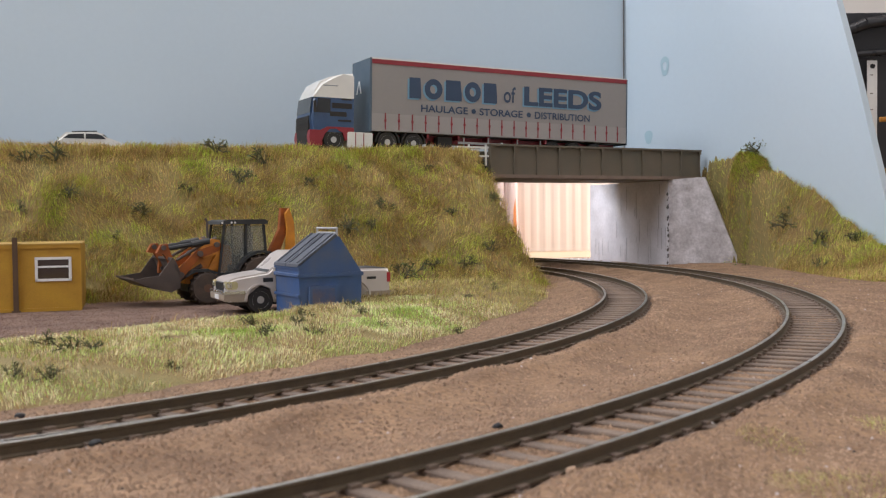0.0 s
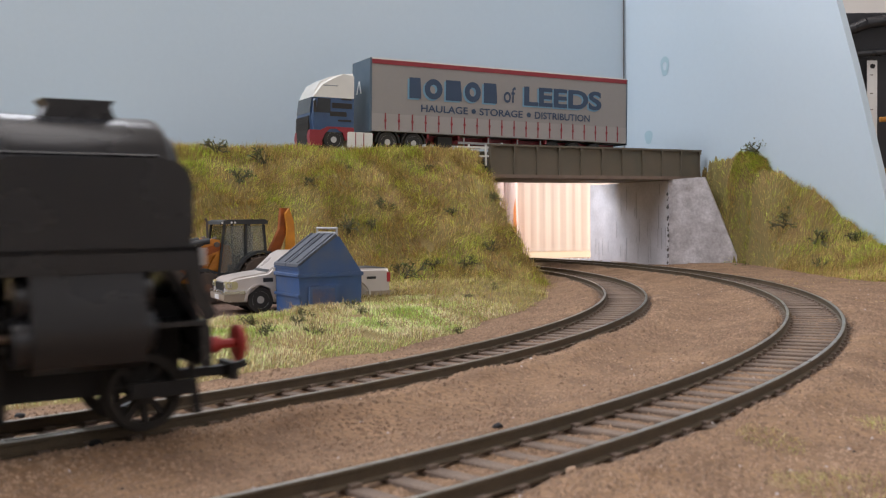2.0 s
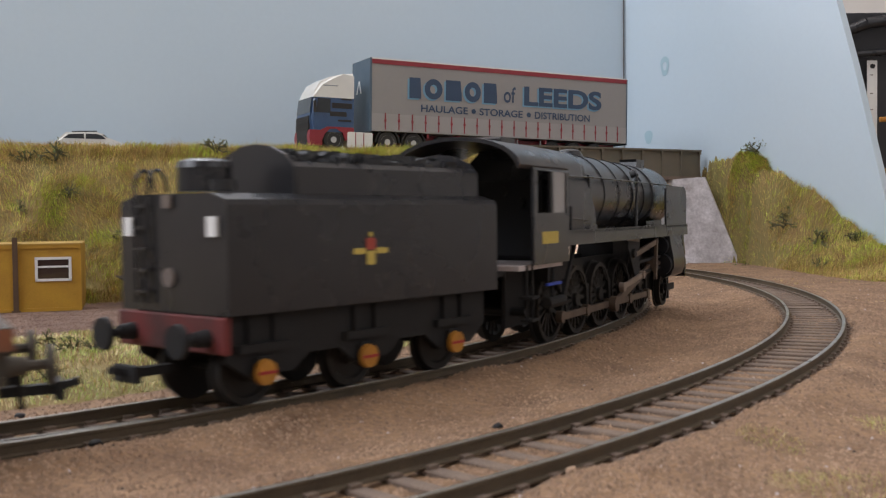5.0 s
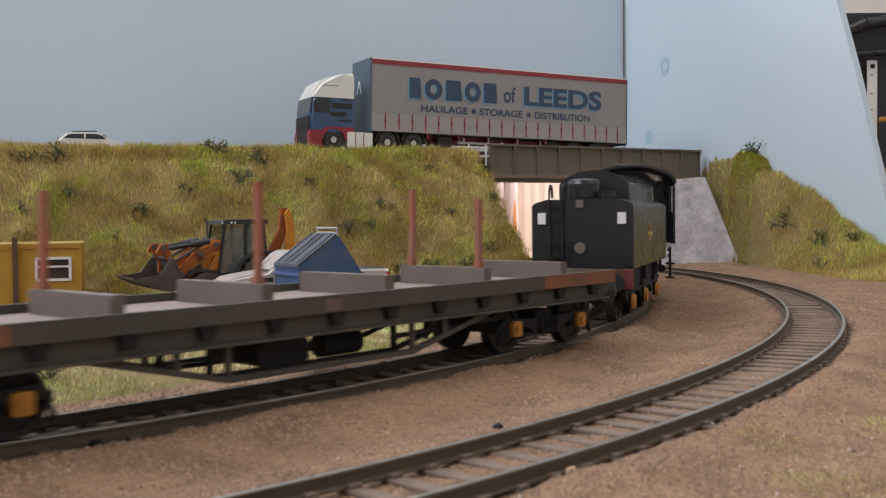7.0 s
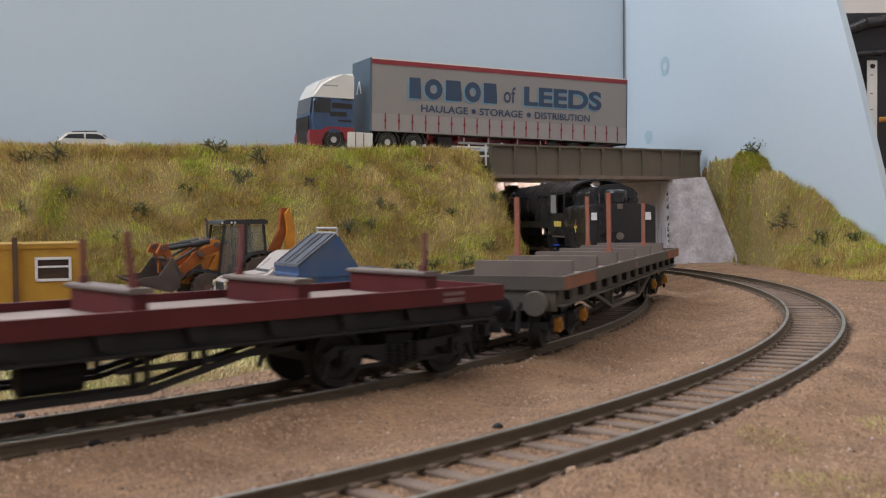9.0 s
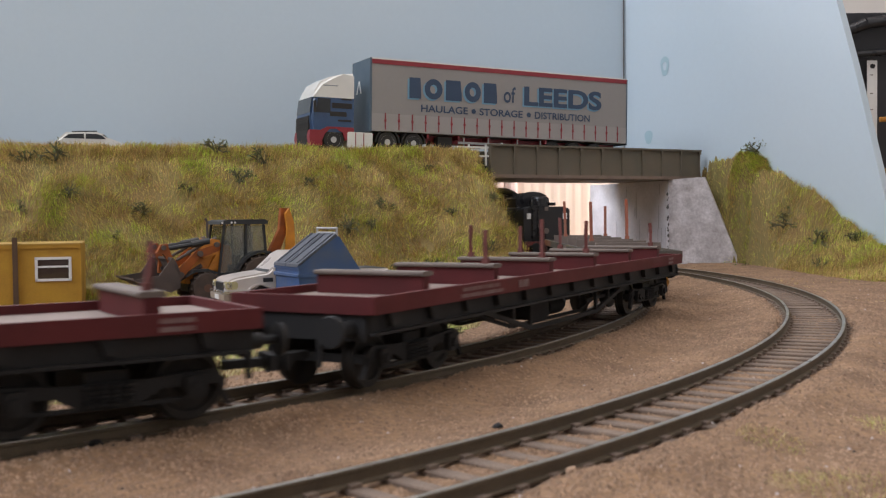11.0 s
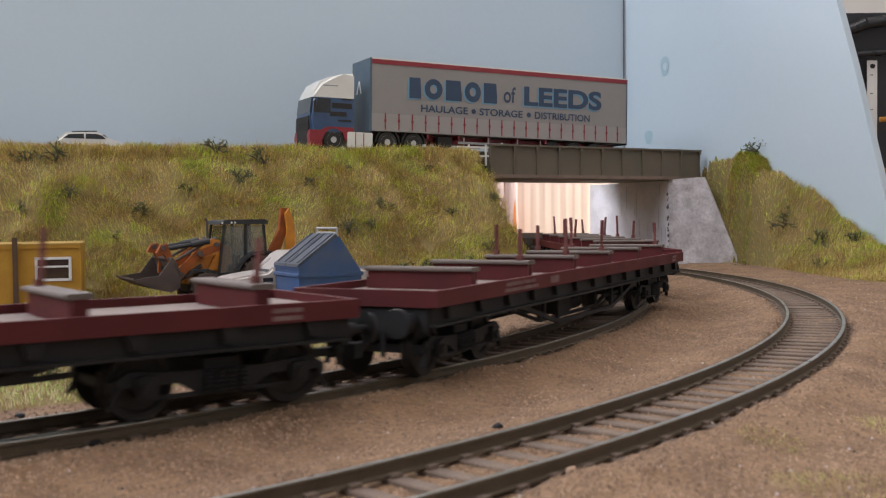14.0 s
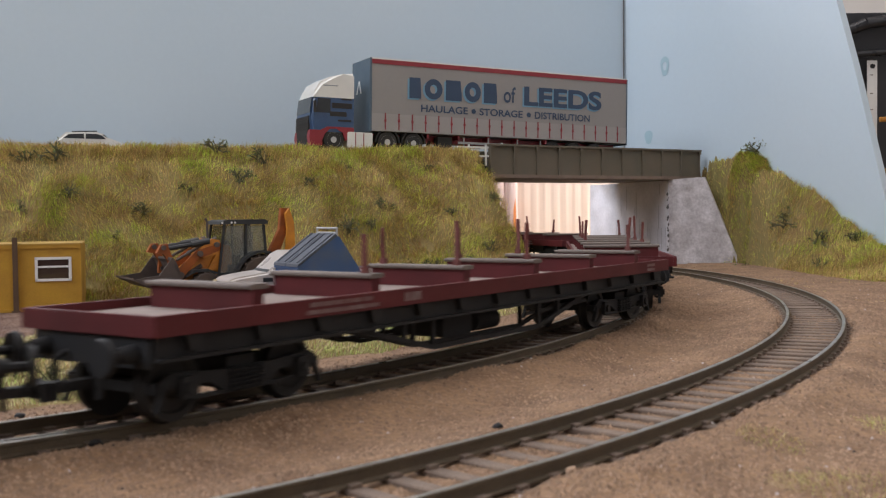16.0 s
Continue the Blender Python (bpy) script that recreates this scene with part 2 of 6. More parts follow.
def right_bank_z(x, y):
    rel = Vector((x, y)) - CORNER
    t, d = rel.dot(FORWARD), -rel.dot(Vector((0.866, 0.5)))
    h = max(18, 80 - 0.6 * max(0, t - 142)) * (1 - 0.6 * smooth((t - 250) / 90))
    w = noise.noise((x * 0.03, y * 0.03, 11.0)) * 5 + noise.noise((x * 0.09, y * 0.09, 12.0)) * 5
    k = 1 - d / (6 + 48 * smooth((t - 78) / 95) + 55 * smooth((t - 190) / 120))
    ahead = -(x - 164) * 0.406 - (y - 748) * 0.914
    k *= 1 - smooth(ahead / 7 + 0.7) * (1 - smooth((x - 209) / 9))
    return GROUND - 2 + (h + w) * smooth(0.5 * k + 0.5 * k * k) if k > 0 else -9.0


# ---------------------------------------------------------------- ground
def grid(name, x0, x1, y0, y1, step, fz, mat, keep=None):
    nx, ny = int((x1 - x0) / step) + 1, int((y1 - y0) / step) + 1
    v, ok = [], []
    for j in range(ny):
        for i in range(nx):
            x, y = x0 + i * step, y0 + j * step
            v.append((x, y, fz(x, y)))
            ok.append(keep is None or keep(x, y, v[-1][2]))
    f = []
    for j in range(ny - 1):
        for i in range(nx - 1):
            q = (j * nx + i, j * nx + i + 1, (j + 1) * nx + i + 1, (j + 1) * nx + i)
            if any(ok[k] for k in q):
                f.append(q)
    used = sorted({k for q in f for k in q})
    where = {k: i for i, k in enumerate(used)}
    return sheet(name, [v[k] for k in used], [tuple(where[k] for k in q) for q in f], mat)


def ground_z(x, y):
    r = math.hypot(x - CX, y - CY)
    d = min(abs(r - RA), abs(r - RB))
    base = GROUND + 1.5 * (1 - smooth((d - 19) / 14)) - 0.75 * (1 - smooth((d - 10) / 4)) + 1.6 * smooth((d - 10.0) / 2.5) * (1 - smooth((d - 17) / 6)) * (0.6 + 0.9 * noise.noise((x * 0.06, y * 0.06, 14.0)))
    base += 2.2 * smooth((x - 150) / 40) * smooth((y - 600) / 80)
    return base + 0.28 * noise.noise((x * 0.12, y * 0.12, 0)) + 0.3 * noise.noise((x * 0.2, y * 0.2, 4.0)) + 0.5 * noise.noise((x * 0.02, y * 0.02, 9.0))


tagged(grid("ground", -220, 360, 60, 900, 2.0, ground_z, M["ballast"]), "brown granular model ballast over the baseboard", "ground", kind="structure")
bm = bmesh.new()
box(bm, -900, 420, -60, 1300, -22, -6)
tagged(part("baseboard", bm, M["board"]), "plywood baseboard under the model scenery", "baseboard", kind="structure")
yard = grid("yard", -430, -52, 268, 500, 4, lambda x, y: GROUND + 0.8 + 0.25 * noise.noise((x * 0.2, y * 0.2, 6.0)) - 3 * smooth((x + 70) / 18), M["yard"])
tagged(yard, "pinkish grey gravel yard", "ground", kind="structure")

bank = grid("embankment", -460, 70, 330, 900, 3.5, bank_z, M["soil"], lambda x, y, z: z > GROUND + 0.3 and bank_distance(x, y) > -70)
tagged(bank, "tall grassy embankment carrying the road", "embankment", kind="structure")
verge = grid("verge", -260, 66, 180, 620, 4, strip_z, M["soil"], lambda x, y, z: z > GROUND - 1.2 and (y < YARD_EDGE(x) + 10 or x > -62))
tagged(verge, "low grassy hump beside the track", "verge", kind="structure")
bank_right = grid("embankment_east", 130, 330, 380, 800, 3, right_bank_z, M["soil"], lambda x, y, z: z > GROUND - 1)
tagged(bank_right, "steep grassy bank against the backdrop", "embankment", kind="structure")


# ---------------------------------------------------------------- backdrop and room
bm = bmesh.new()
a = CORNER - ALONG * 715
panel(bm, tuple(a), tuple(CORNER - ALONG * 235), -6, 300, 6)
panel(bm, tuple(CORNER - ALONG * 235), tuple(CORNER), 62, 300, 6)
tagged(part("backdrop_long", bm, M["blue"]), "sky-blue painted backdrop board", "backdrop", kind="structure")
bm = bmesh.new()
# the short board, cut off along a slope at its free end
p = CORNER - FORWARD * 3
d3, nrm = Vector((FORWARD.x, FORWARD.y, 0)), Vector((0.866, 0.5, 0))
outline = [(0, -6), (262, -6), (258, 8), (225.5, 127), (212, 171), (174, 300), (0, 300)]
lo = [bm.verts.new(Vector((p.x, p.y, 0)) + d3 * t + Vector((0, 0, z))) for t, z in outline]
hi = [bm.verts.new(Vector((p.x, p.y, 0)) + d3 * t + nrm * 6 + Vector((0, 0, z))) for t, z in outline]
bm.faces.new(lo)
bm.faces.new(hi[::-1])
for i in range(len(lo)):
    bm.faces.new((lo[i], hi[i], hi[(i + 1) % len(lo)], lo[(i + 1) % len(lo)]))
tagged(part("backdrop_short", bm, M["blue"]), "pale blue backdrop board with a sloping cut edge", "backdrop", kind="structure")

bm = bmesh.new()
box(bm, CORNER.x - 1.4, CORNER.x - 0.95, CORNER.y - 2.0, CORNER.y - 0.6, 84, 300)
tagged(part("trim", bm, M["chip"]), "dark open joint between the backdrop boards", "joint", kind="structure")

# behind the bridge: a pale wall, a curtain's edge and the bright room
bm = bmesh.new()
panel(bm, (-330, 1330), (330, 1130), -6, 520, 8)
tagged(part("wall_far", bm, M["cream"]), "cream wall beyond the bridge, brightly lit", "wall", kind="structure")
bm = bmesh.new()
for i in range(5):
    rod(bm, (48 + 7 * i, 1095 + (i % 2) * 5, -5), (44 + 7 * i, 1095 + (i % 2) * 5, 190), 5, n=12)
tagged(part("curtain", bm, M["pink"], smooth=True), "pinkish folded curtain edge", "curtain")
bm = bmesh.new()
folds = []
for i in range(49):
    x = 80 + 78 * i / 48
    y = 1098 + 0.4 * math.sin(i * 0.95) + 0.2 * math.sin(i * 2.3 + 1) - 0.1 * i
    folds.append([bm.verts.new((x, y + d, z)) for d, z in ((0, -5), (1.2, -5), (1.2, 190), (0, 190))])
for p_, q_ in zip(folds, folds[1:]):
    for k in range(4):
        bm.faces.new((p_[k], p_[(k + 1) % 4], q_[(k + 1) % 4], q_[k]))
bm.faces.new(folds[0])
bm.faces.new(folds[-1][::-1])
tagged(part("drape", bm, M["drape"], smooth=True), "cream drape hanging in soft folds", "curtain")
bm = bmesh.new()
prism(bm, [(74, -5), (78.6, -5), (77.0, 52), (75, 40)], "y", 1085, 1089)
tagged(part("cloth_strip", bm, M["orange_cloth"]), "thin orange strip beside the curtain", "strip")

# the room round the layout
bm = bmesh.new()
box(bm, -2200, 2200, -1800, 2200, -900, -880)
tagged(part("floor", bm, M["board"]), "plain room floor", "floor", kind="structure")
for nm, pp, qq in (("wall_west", (-1700, 2000), (-1700, -1500)), ("wall_south", (-1700, -1500), (1700, -1500)), ("wall_east", (1700, -1500), (1700, 2000)),
                   ("wall_north", (1700, 2000), (-1700, 2000))):
    bm = bmesh.new()
    panel(bm, pp, qq, -880, 1500, -60)
    tagged(part(nm, bm, M["roomwall"]), "plain plastered room wall", "wall", kind="structure")
bm = bmesh.new()
box(bm, -1760, 1760, -1560, 2060, 1500, 1540)
tagged(part("ceiling", bm, M["roomwall"]), "plain white ceiling", "ceiling", kind="structure")

# ---------------------------------------------------------------- bridge
GL, GR = Vector((31, 667)), Vector((191, 762))
GD = (GR - GL).normalized()
G_ANGLE = math.degrees(math.atan2(GD.y, GD.x))
G_LEN = (GR - GL).length


def build_bridge():
    b = thing("road_bridge", "weathered olive plate girder bridge over the tracks", "bridge", at(GL.x, GL.y, 0, rz=G_ANGLE))
    z0, z1 = 59.5, 80.5
    for y in (0.0, 72.0):
        bm = bmesh.new()
        box(bm, 0, G_LEN, y + 1.2, y + 2.0, z0 + 1, z1 - 1)
        g = part("girder_web", bm, M["girder"], b)
        for z, h in ((z0 - 1.0, 2.4), (z1 - 1.2, 1.2)):
            bm = bmesh.new()
            box(bm, -0.5, G_LEN + 0.5, y - 0.8, y + 4, z, z + h, 0.2)
            part("flange", bm, M["girder"] if z > z0 else M["flange"], b)
        bm = bmesh.new()
        box(bm, -0.3, 0.3, y - 0.2, y + 1.2, z0 + 1.2, z1 - 1.2)
        s = part("stiffener", bm, M["girder"], b)
        bm = bmesh.new()
        box(bm, -0.9, 0.9, y - 0.75, y + 1.2, z1 - 3.4, z1 - 1.2, 0.3)
        k = part("gusset", bm, M["girder"], b)
        n = 10
        s.matrix_basis = k.matrix_basis = at(0.8, 0, 0)
        for i in range(1, n + 1):
            m = at(0.8 + (G_LEN - 1.6) * i / n, 0, 0)
            again(s, m)
            again(k, m)
    bm = bmesh.new()
    box(bm, 0, G_LEN, 4.2, 71.8, z0 - 1.4, z0 + 2.5)
    part("deck", bm, M["girder"], b)
    bm = bmesh.new()
    box(bm, 0, G_LEN - 1, 5, 70, z0 + 2.6, ROAD_Z - 0.5)
    box(bm, -40, 0, 8, 70, ROAD_Z - 3, ROAD_Z - 0.5)
    part("carriageway", bm, M["asphalt"], b)
    return b


build_bridge()
road = bmesh.new()
c, s = GL - GD * 41, Vector((-GD.y, GD.x))
back = Vector((-0.936, -0.352))
prism(road, [tuple(c + s * 8), tuple(c + s * 8 + back * 520), tuple(c + s * 66 + back * 520), tuple(c + s * 66)], "z", ROAD_Z - 3, ROAD_Z - 0.3)
tagged(part("road", road, M["asphalt"]), "narrow grey road along the embankment top", "road", kind="structure")

WALL_A, WALL_B, WING = Vector((164, 748)), Vector((123, 858)), Vector((209, 728))
bm = bmesh.new()
panel(bm, tuple(WALL_A), tuple(WALL_B), -6, 58.0, -6)
abut = tagged(part("abutment", bm, M["concrete"]), "pale painted bridge abutment wall with drips", "abutment", kind="structure")
bm = bmesh.new()
u = (WING - WALL_A).normalized()
nn = Vector((-u.y, u.x))
L = (WING - WALL_A).length
pts = [(0.3, -6), (L, -6), (L * 0.98, 4), (L * 0.52, 60), (0.3, 58.5)]
lo = [bm.verts.new((WALL_A.x + u.x * t, WALL_A.y + u.y * t, z)) for t, z in pts]
hi = [bm.verts.new((WALL_A.x + u.x * t + nn.x * 5, WALL_A.y + u.y * t + nn.y * 5, z)) for t, z in pts]
bm.faces.new(lo)
bm.faces.new(hi[::-1])
for i in range(len(lo)):
    bm.faces.new((lo[i], hi[i], hi[(i + 1) % len(lo)], lo[(i + 1) % len(lo)]))
tagged(part("wing_wall", bm, M["concrete_dark"]), "stained grey wing wall of the bridge", "wall", kind="structure")
bm = bmesh.new()
panel(bm, (30, 676), (2, 800), -6, 58.0, 6)
tagged(part("abutment_west", bm, M["concrete"]), "pale painted abutment against the embankment", "abutment", kind="structure")

# ---------------------------------------------------------------- track


def track_place(radius, s, z=0.0, turn=0.0):
    a = s / radius
    return at(CX + radius * math.cos(a), CY + radius * math.sin(a), z, rz=math.degrees(a) + 90 + turn)


def ring(bm, r, prof, a0, a1, n):
    rows = []
    for i in range(n + 1):
        a = a0 + (a1 - a0) * i / n
        rows.append([bm.verts.new((CX + (r + u) * math.cos(a), CY + (r + u) * math.sin(a), z)) for u, z in prof])
    k = len(prof)
    for p, q in zip(rows, rows[1:]):
        for i in range(k):
            bm.faces.new((p[i], p[(i + 1) % k], q[(i + 1) % k], q[i]))


def build_track(name, radius, label):
    t = thing(name, label, "railway track", None, "railway tracks")
    for side in (-1, 1):
        r = radius + side * 8.65
        bm = bmesh.new()
        ring(bm, r, [(-0.95, -2.5), (0.95, -2.5), (0.95, -2.2), (0.22, -1.9), (0.22, -0.8), (0.5, -0.6), (0.5, -0.12), (-0.5, -0.12), (-0.5, -0.6), (-0.22, -0.8), (-0.22, -1.9), (-0.95, -2.2)],
             -math.pi, math.pi, 360)
        rail = part("rail", bm, M["rail"], t)
        bm = bmesh.new()
        ring(bm, r, [(-0.5, -0.12), (0.5, -0.12), (0.42, 0.0), (-0.42, 0.0)], -math.pi, math.pi, 360)
        part("rail_head", bm, M["railtop"], rail, "worn bright running surface")
    count = int(2 * math.pi * radius / 7.6)
    bm = bmesh.new()
    box(bm, -1.45, 1.45, -15.5, 15.5, -4.2, -2.5, 0.25)
    for y in (-8.65, 8.65):
        box(bm, -1.0, 1.0, y - 1.7, y + 1.7, -2.5, -1.95)
    first = part("sleeper", bm, M["sleeper"], t)
    rest, seen = bmesh.new(), 0
    rng = random.Random(5)
    for i in range(count):
        s = -math.pi * radius + i * 2 * math.pi * radius / count
        m = track_place(radius, s, rng.uniform(-0.15, 0.1), rng.uniform(-0.8, 0.8))
        if -math.radians(62) < s / radius < math.radians(38):
            if seen:
                again(first, m)
            else:
                first.matrix_basis = m
            seen += 1
        else:
            c = [rest.verts.new(m @ Vector((x * MM, y * MM, z * MM)) / MM) for x, y, z in
                 ((-1.6, -15.5, -4), (1.6, -15.5, -4), (1.6, 15.5, -4), (-1.6, 15.5, -4), (-1.6, -15.5, -2.5), (1.6, -15.5, -2.5), (1.6, 15.5, -2.5), (-1.6, 15.5, -2.5))]
            for f in ((4, 5, 6, 7), (0, 1, 5, 4), (1, 2, 6, 5), (2, 3, 7, 6), (3, 0, 4, 7)):
                rest.faces.new([c[k] for k in f])
    tagged(part("far_sleepers", rest, M["sleeper"], t), kind="stuff")
    return t


build_track("inner_track", RA, "curved inner model railway track, weathered brown rails")
build_track("outer_track", RB, "curved outer model railway track, weathered brown rails")

# ---------------------------------------------------------------- train
SPEED = 83.3
MOVING = []      # (thing, place at 0 s, half the distance of its pivots, middle of its wheelbase)
TURNING = []     # (wheelset, its centre, wheel radius)


def wheelset(parent, x, radius, spokes=0, name="wheelset"):
    """Two flanged wheels on an axle; its poses are in its vehicle's space."""
    bm = bmesh.new()
    rod(bm, (0, -7.4, 0), (0, 7.4, 0), 0.9, n=8)
    w = part(name, bm, M["wheel"], parent, smooth=True, at=at(x, 0, radius))
    for s in (-1, 1):
        bm = bmesh.new()
        rim = [(s * 6.9, radius - 1.4), (s * 6.9, radius + 0.5), (s * 7.5, radius + 0.5), (s * 7.6, radius), (s * 9.6, radius - 0.1), (s * 9.6, radius - 1.4)]
        rim = rim[::-1] if s < 0 else rim
        if spokes:
            lathe(bm, rim + [rim[0]], "y", n=32, caps=False)
            lathe(bm, [(min(s * 7.2, s * 9.9), 2.0), (max(s * 7.2, s * 9.9), 2.0)], "y", n=16)
            prism(bm, [((radius - 1) * math.cos(math.radians(60 + 60 * i / 6) + 3.14), (radius - 1) * math.sin(math.radians(60 + 60 * i / 6) + 3.14)) for i in range(7)], "y", min(s * 7.6, s * 9.3), max(s * 7.6, s * 9.3))
        else:
            face = [(s * 9.6, radius - 1.4), (s * 9.0, radius - 1.8), (s * 9.0, 2.2), (s * 9.8, 1.6), (s * 9.8, 0.6)]
            lathe(bm, rim[:-1] + face if s > 0 else face[::-1] + rim[1:], "y", n=26)
        part("wheel", bm, M["wheel"], w, smooth=True)
        if spokes:
            bm = bmesh.new()
            bar(bm, (1.2, s * 8.3, 0), (radius - 1.2, s * 8.3, 0), 1.1, 0.9)
            one = part("spoke", bm, M["wheel"], w)
            for i in range(1, spokes):
                again(one, at(0, 0, 0, ry=360 * i / spokes))
    TURNING.append((w, x, radius))
    return w


def bogie(w, cx, box_mat, tag, radius=6.2, axles=(-14.5, 14.5)):
    bm = bmesh.new()
    for s in (-1, 1):
        y0, y1 = (11.2, 12.4) if s > 0 else (-12.4, -11.2)
        prism(bm, [(-20, 7.4), (-17.5, 9.0), (-7, 8.2), (7, 8.2), (17.5, 9.0), (20, 7.4), (19, 6.4), (9, 6.4), (5, 4.2), (-5, 4.2), (-9, 6.4), (-19, 6.4)], "y", y0, y1)
        bar(bm, (-20.5, s * 12, 2.6), (-18.5, s * 12, 7.5), 1.0, 0.8)
        bar(bm, (20.5, s * 12, 2.6), (18.5, s * 12, 7.5), 1.0, 0.8)
        bar(bm, (-13, s * 12, 4.2), (13, s * 12, 4.2), 0.8, 0.7)
    box(bm, -3.5, 3.5, -11.2, 11.2, 4.2, 10)
    for x in (-19.5, 19.5):
        box(bm, x - 0.8, x + 0.8, -12, 12, 5.6, 7.4)
    g = part("bogie", bm, M["frame"], w, at=at(cx, 0, 0))
    for s in (-1, 1):
        for i in range(4):
            bm = bmesh.new()
            for k in range(5):
                lathe(bm, [(4.3 + 0.75 * k, 0.55), (4.5 + 0.75 * k, 0.9), (4.9 + 0.75 * k, 0.9), (5.05 + 0.75 * k, 0.55)], "z", (-3.3 + 2.2 * i, s * 12.7, 0), n=8)
            part("spring", bm, M["frame"], g)
    for ax in axles:
        for s in (-1, 1):
            bm = bmesh.new()
            box(bm, ax - 1.8, ax + 1.8, s * 13.1 - 0.6, s * 13.1 + 0.6, 4.4, 8.2, 0.4)
            rod(bm, (ax, s * 13.4, 6.2), (ax, s * 14.3, 6.2), 1.1, n=10)
            part("axlebox", bm, box_mat, g, tag)
        wheelset(w, cx + ax, radius)
    return g


def buffers(w, x, d, mat, z=13.6, head=3.2):
    for s in (-1, 1):
        bm = bmesh.new()
        rod(bm, (x, s * 11.4, z), (x + d * 3.2, s * 11.4, z), 1.7, 1.3, n=12)
        rod(bm, (x + d * 3.2, s * 11.4, z), (x + d * 6.4, s * 11.4, z), 0.8, n=8)
        lathe(bm, [(min(x + d * 6.0, x + d * 7.0), head), (max(x + d * 6.0, x + d * 7.0), head * 0.93)] if d > 0 else [(x - 7.0, head * 0.93), (x - 6.0, head)], "x", (0, s * 11.4, z), n=18)
        part("buffer", bm, mat, w, smooth=True)
    bm = bmesh.new()
    bar(bm, (x, 0, 7.5), (x + d * 9, 0, 7.5), 2.4, 1.6)
    bar(bm, (x + d * 9, -3.5, 7.5), (x + d * 9, 3.5, 7.5), 1.4, 3.0)
    bar(bm, (x + d * 9, 0, 7.5), (x + d * 12.5, 0, 8.5), 1.4, 1.2)
    part("coupling", bm, M["frame"], w)


def bolster_wagon(length, body, end_patch, box_mat, box_tag, label, bolster_mat, post_mat, places, posts, markings, post_h, post_w, capped, name="bolster_wagon"):
    """A bogie wagon: a shallow plank all round, an inset solebar with stake pockets, open trusses below."""
    w = thing(name, label, "railway wagon", None, "bolster wagons of the train")
    h, wd = length / 2, 17.6
    low = 15.9
    under = M["frame"] if body is M["wagon_red"] else body
    bm = bmesh.new()
    box(bm, -h + 1.2, h - 1.2, -wd + 1.2, wd - 1.2, 15.9, 17.7)
    part("floor", bm, M["plank_floor"], w, "plank floor with a pale sheen put into its colour")
    for s in (-1, 1):
        bm = bmesh.new()
        box(bm, -h, h, s * (wd - 0.6) - 0.6, s * (wd - 0.6) + 0.6, low, 19.4, 0.15)
        side = part("side_plank", bm, body, w)
        for x0, x1, mat in end_patch:
            bm = bmesh.new()
            box(bm, x0, x1, s * (wd + 0.06) - 0.05, s * (wd + 0.06) + 0.05, low + 0.15, 19.25)
            part("patch", bm, mat, side, "rusty orange patch")
        for x0, x1, z0, z1 in markings:
            bm = bmesh.new()
            box(bm, x0, x1, s * (wd + 0.05) - 0.05, s * (wd + 0.05) + 0.05, z0, z1)
            part("marking", bm, M["mark"], side, "faded pale lettering bar")
        bm = bmesh.new()
        box(bm, -h + 1.5, h - 1.5, s * 15.0 - 0.5, s * 15.0 + 0.5, 12.0, low)
        box(bm, -h + 1.5, h - 1.5, s * 15.6 - 1.1, s * 15.6 + 1.1, 11.6, 12.2, 0.15)
        sole = part("solebar", bm, under, w)
        n = 13
        for i in range(n):
            x = -h + 9 + (length - 18) * i / (n - 1)
            bm = bmesh.new()
            prism(bm, [(x - 2.0, low - 0.02), (x + 2.0, low - 0.02), (x + 1.1, 13.1), (x - 1.1, 13.1)], "y", s * 16.2 - 0.7, s * 16.2 + 0.7)
            part("stake_pocket", bm, M["frame"], sole)
        # trussing: a lower chord slung between two slopes, on short posts
        for y, th in ((13.6, 1.15), (8.0, 0.9)):
            bm = bmesh.new()
            bar(bm, (-25, s * y, 5.0), (25, s * y, 5.0), 1.0, th)
            for k in (-1, 1):
                bar(bm, (k * 25, s * y, 5.0), (k * 54, s * y, 11.8), 1.0, th)
            truss = part("truss", bm, under if y > 10 else M["frame"], w)
            for x in (-47, -36, -25, 25, 36, 47):
                z = 5.0 + max(0, abs(x) - 25) * 6.8 / 29
                bm = bmesh.new()
                box(bm, x - 0.6, x + 0.6, s * y - 0.45, s * y + 0.45, z, 12.0)
                part("truss_post", bm, under if y > 10 else M["frame"], truss)
    for k in (-1, 1):
        bm = bmesh.new()
        box(bm, min(k * h, k * (h - 1.2)), max(k * h, k * (h - 1.2)), -wd + 1.25, wd - 1.25, low, 19.4)
        part("end_plank", bm, body, w)
        bm = bmesh.new()
        box(bm, min(k * (h - 0.8), k * (h - 2.4)), max(k * (h - 0.8), k * (h - 2.4)), -wd + 2.6, wd - 2.6, 10.6, low)
        part("headstock", bm, under, w)
        bm = bmesh.new()
        for y in (-6, 6):
            rod(bm, (k * (h - 0.8), y, 12.4), (k * (h + 1.6), y, 11.4), 0.5, n=8)
            rod(bm, (k * (h + 1.6), y, 11.4), (k * (h + 2.0), y, 5.6), 0.6, n=8)
        part("brake_hose", bm, M["frame"], w, smooth=True)
        buffers(w, k * (h - 0.8), k, under, z=13.0)
        bogie(w, k * (h - 25), box_mat, box_tag)
    bm = bmesh.new()
    box(bm, -14, -1, -9, 6, 5.6, 10.4, 0.8)
    part("vacuum_tank", bm, M["frame"], w)
    bm = bmesh.new()
    rod(bm, (6, -4, 7.6), (17, -4, 7.6), 2.7, n=14)
    part("brake_cylinder", bm, M["frame"], w, smooth=True)
    bm = bmesh.new()
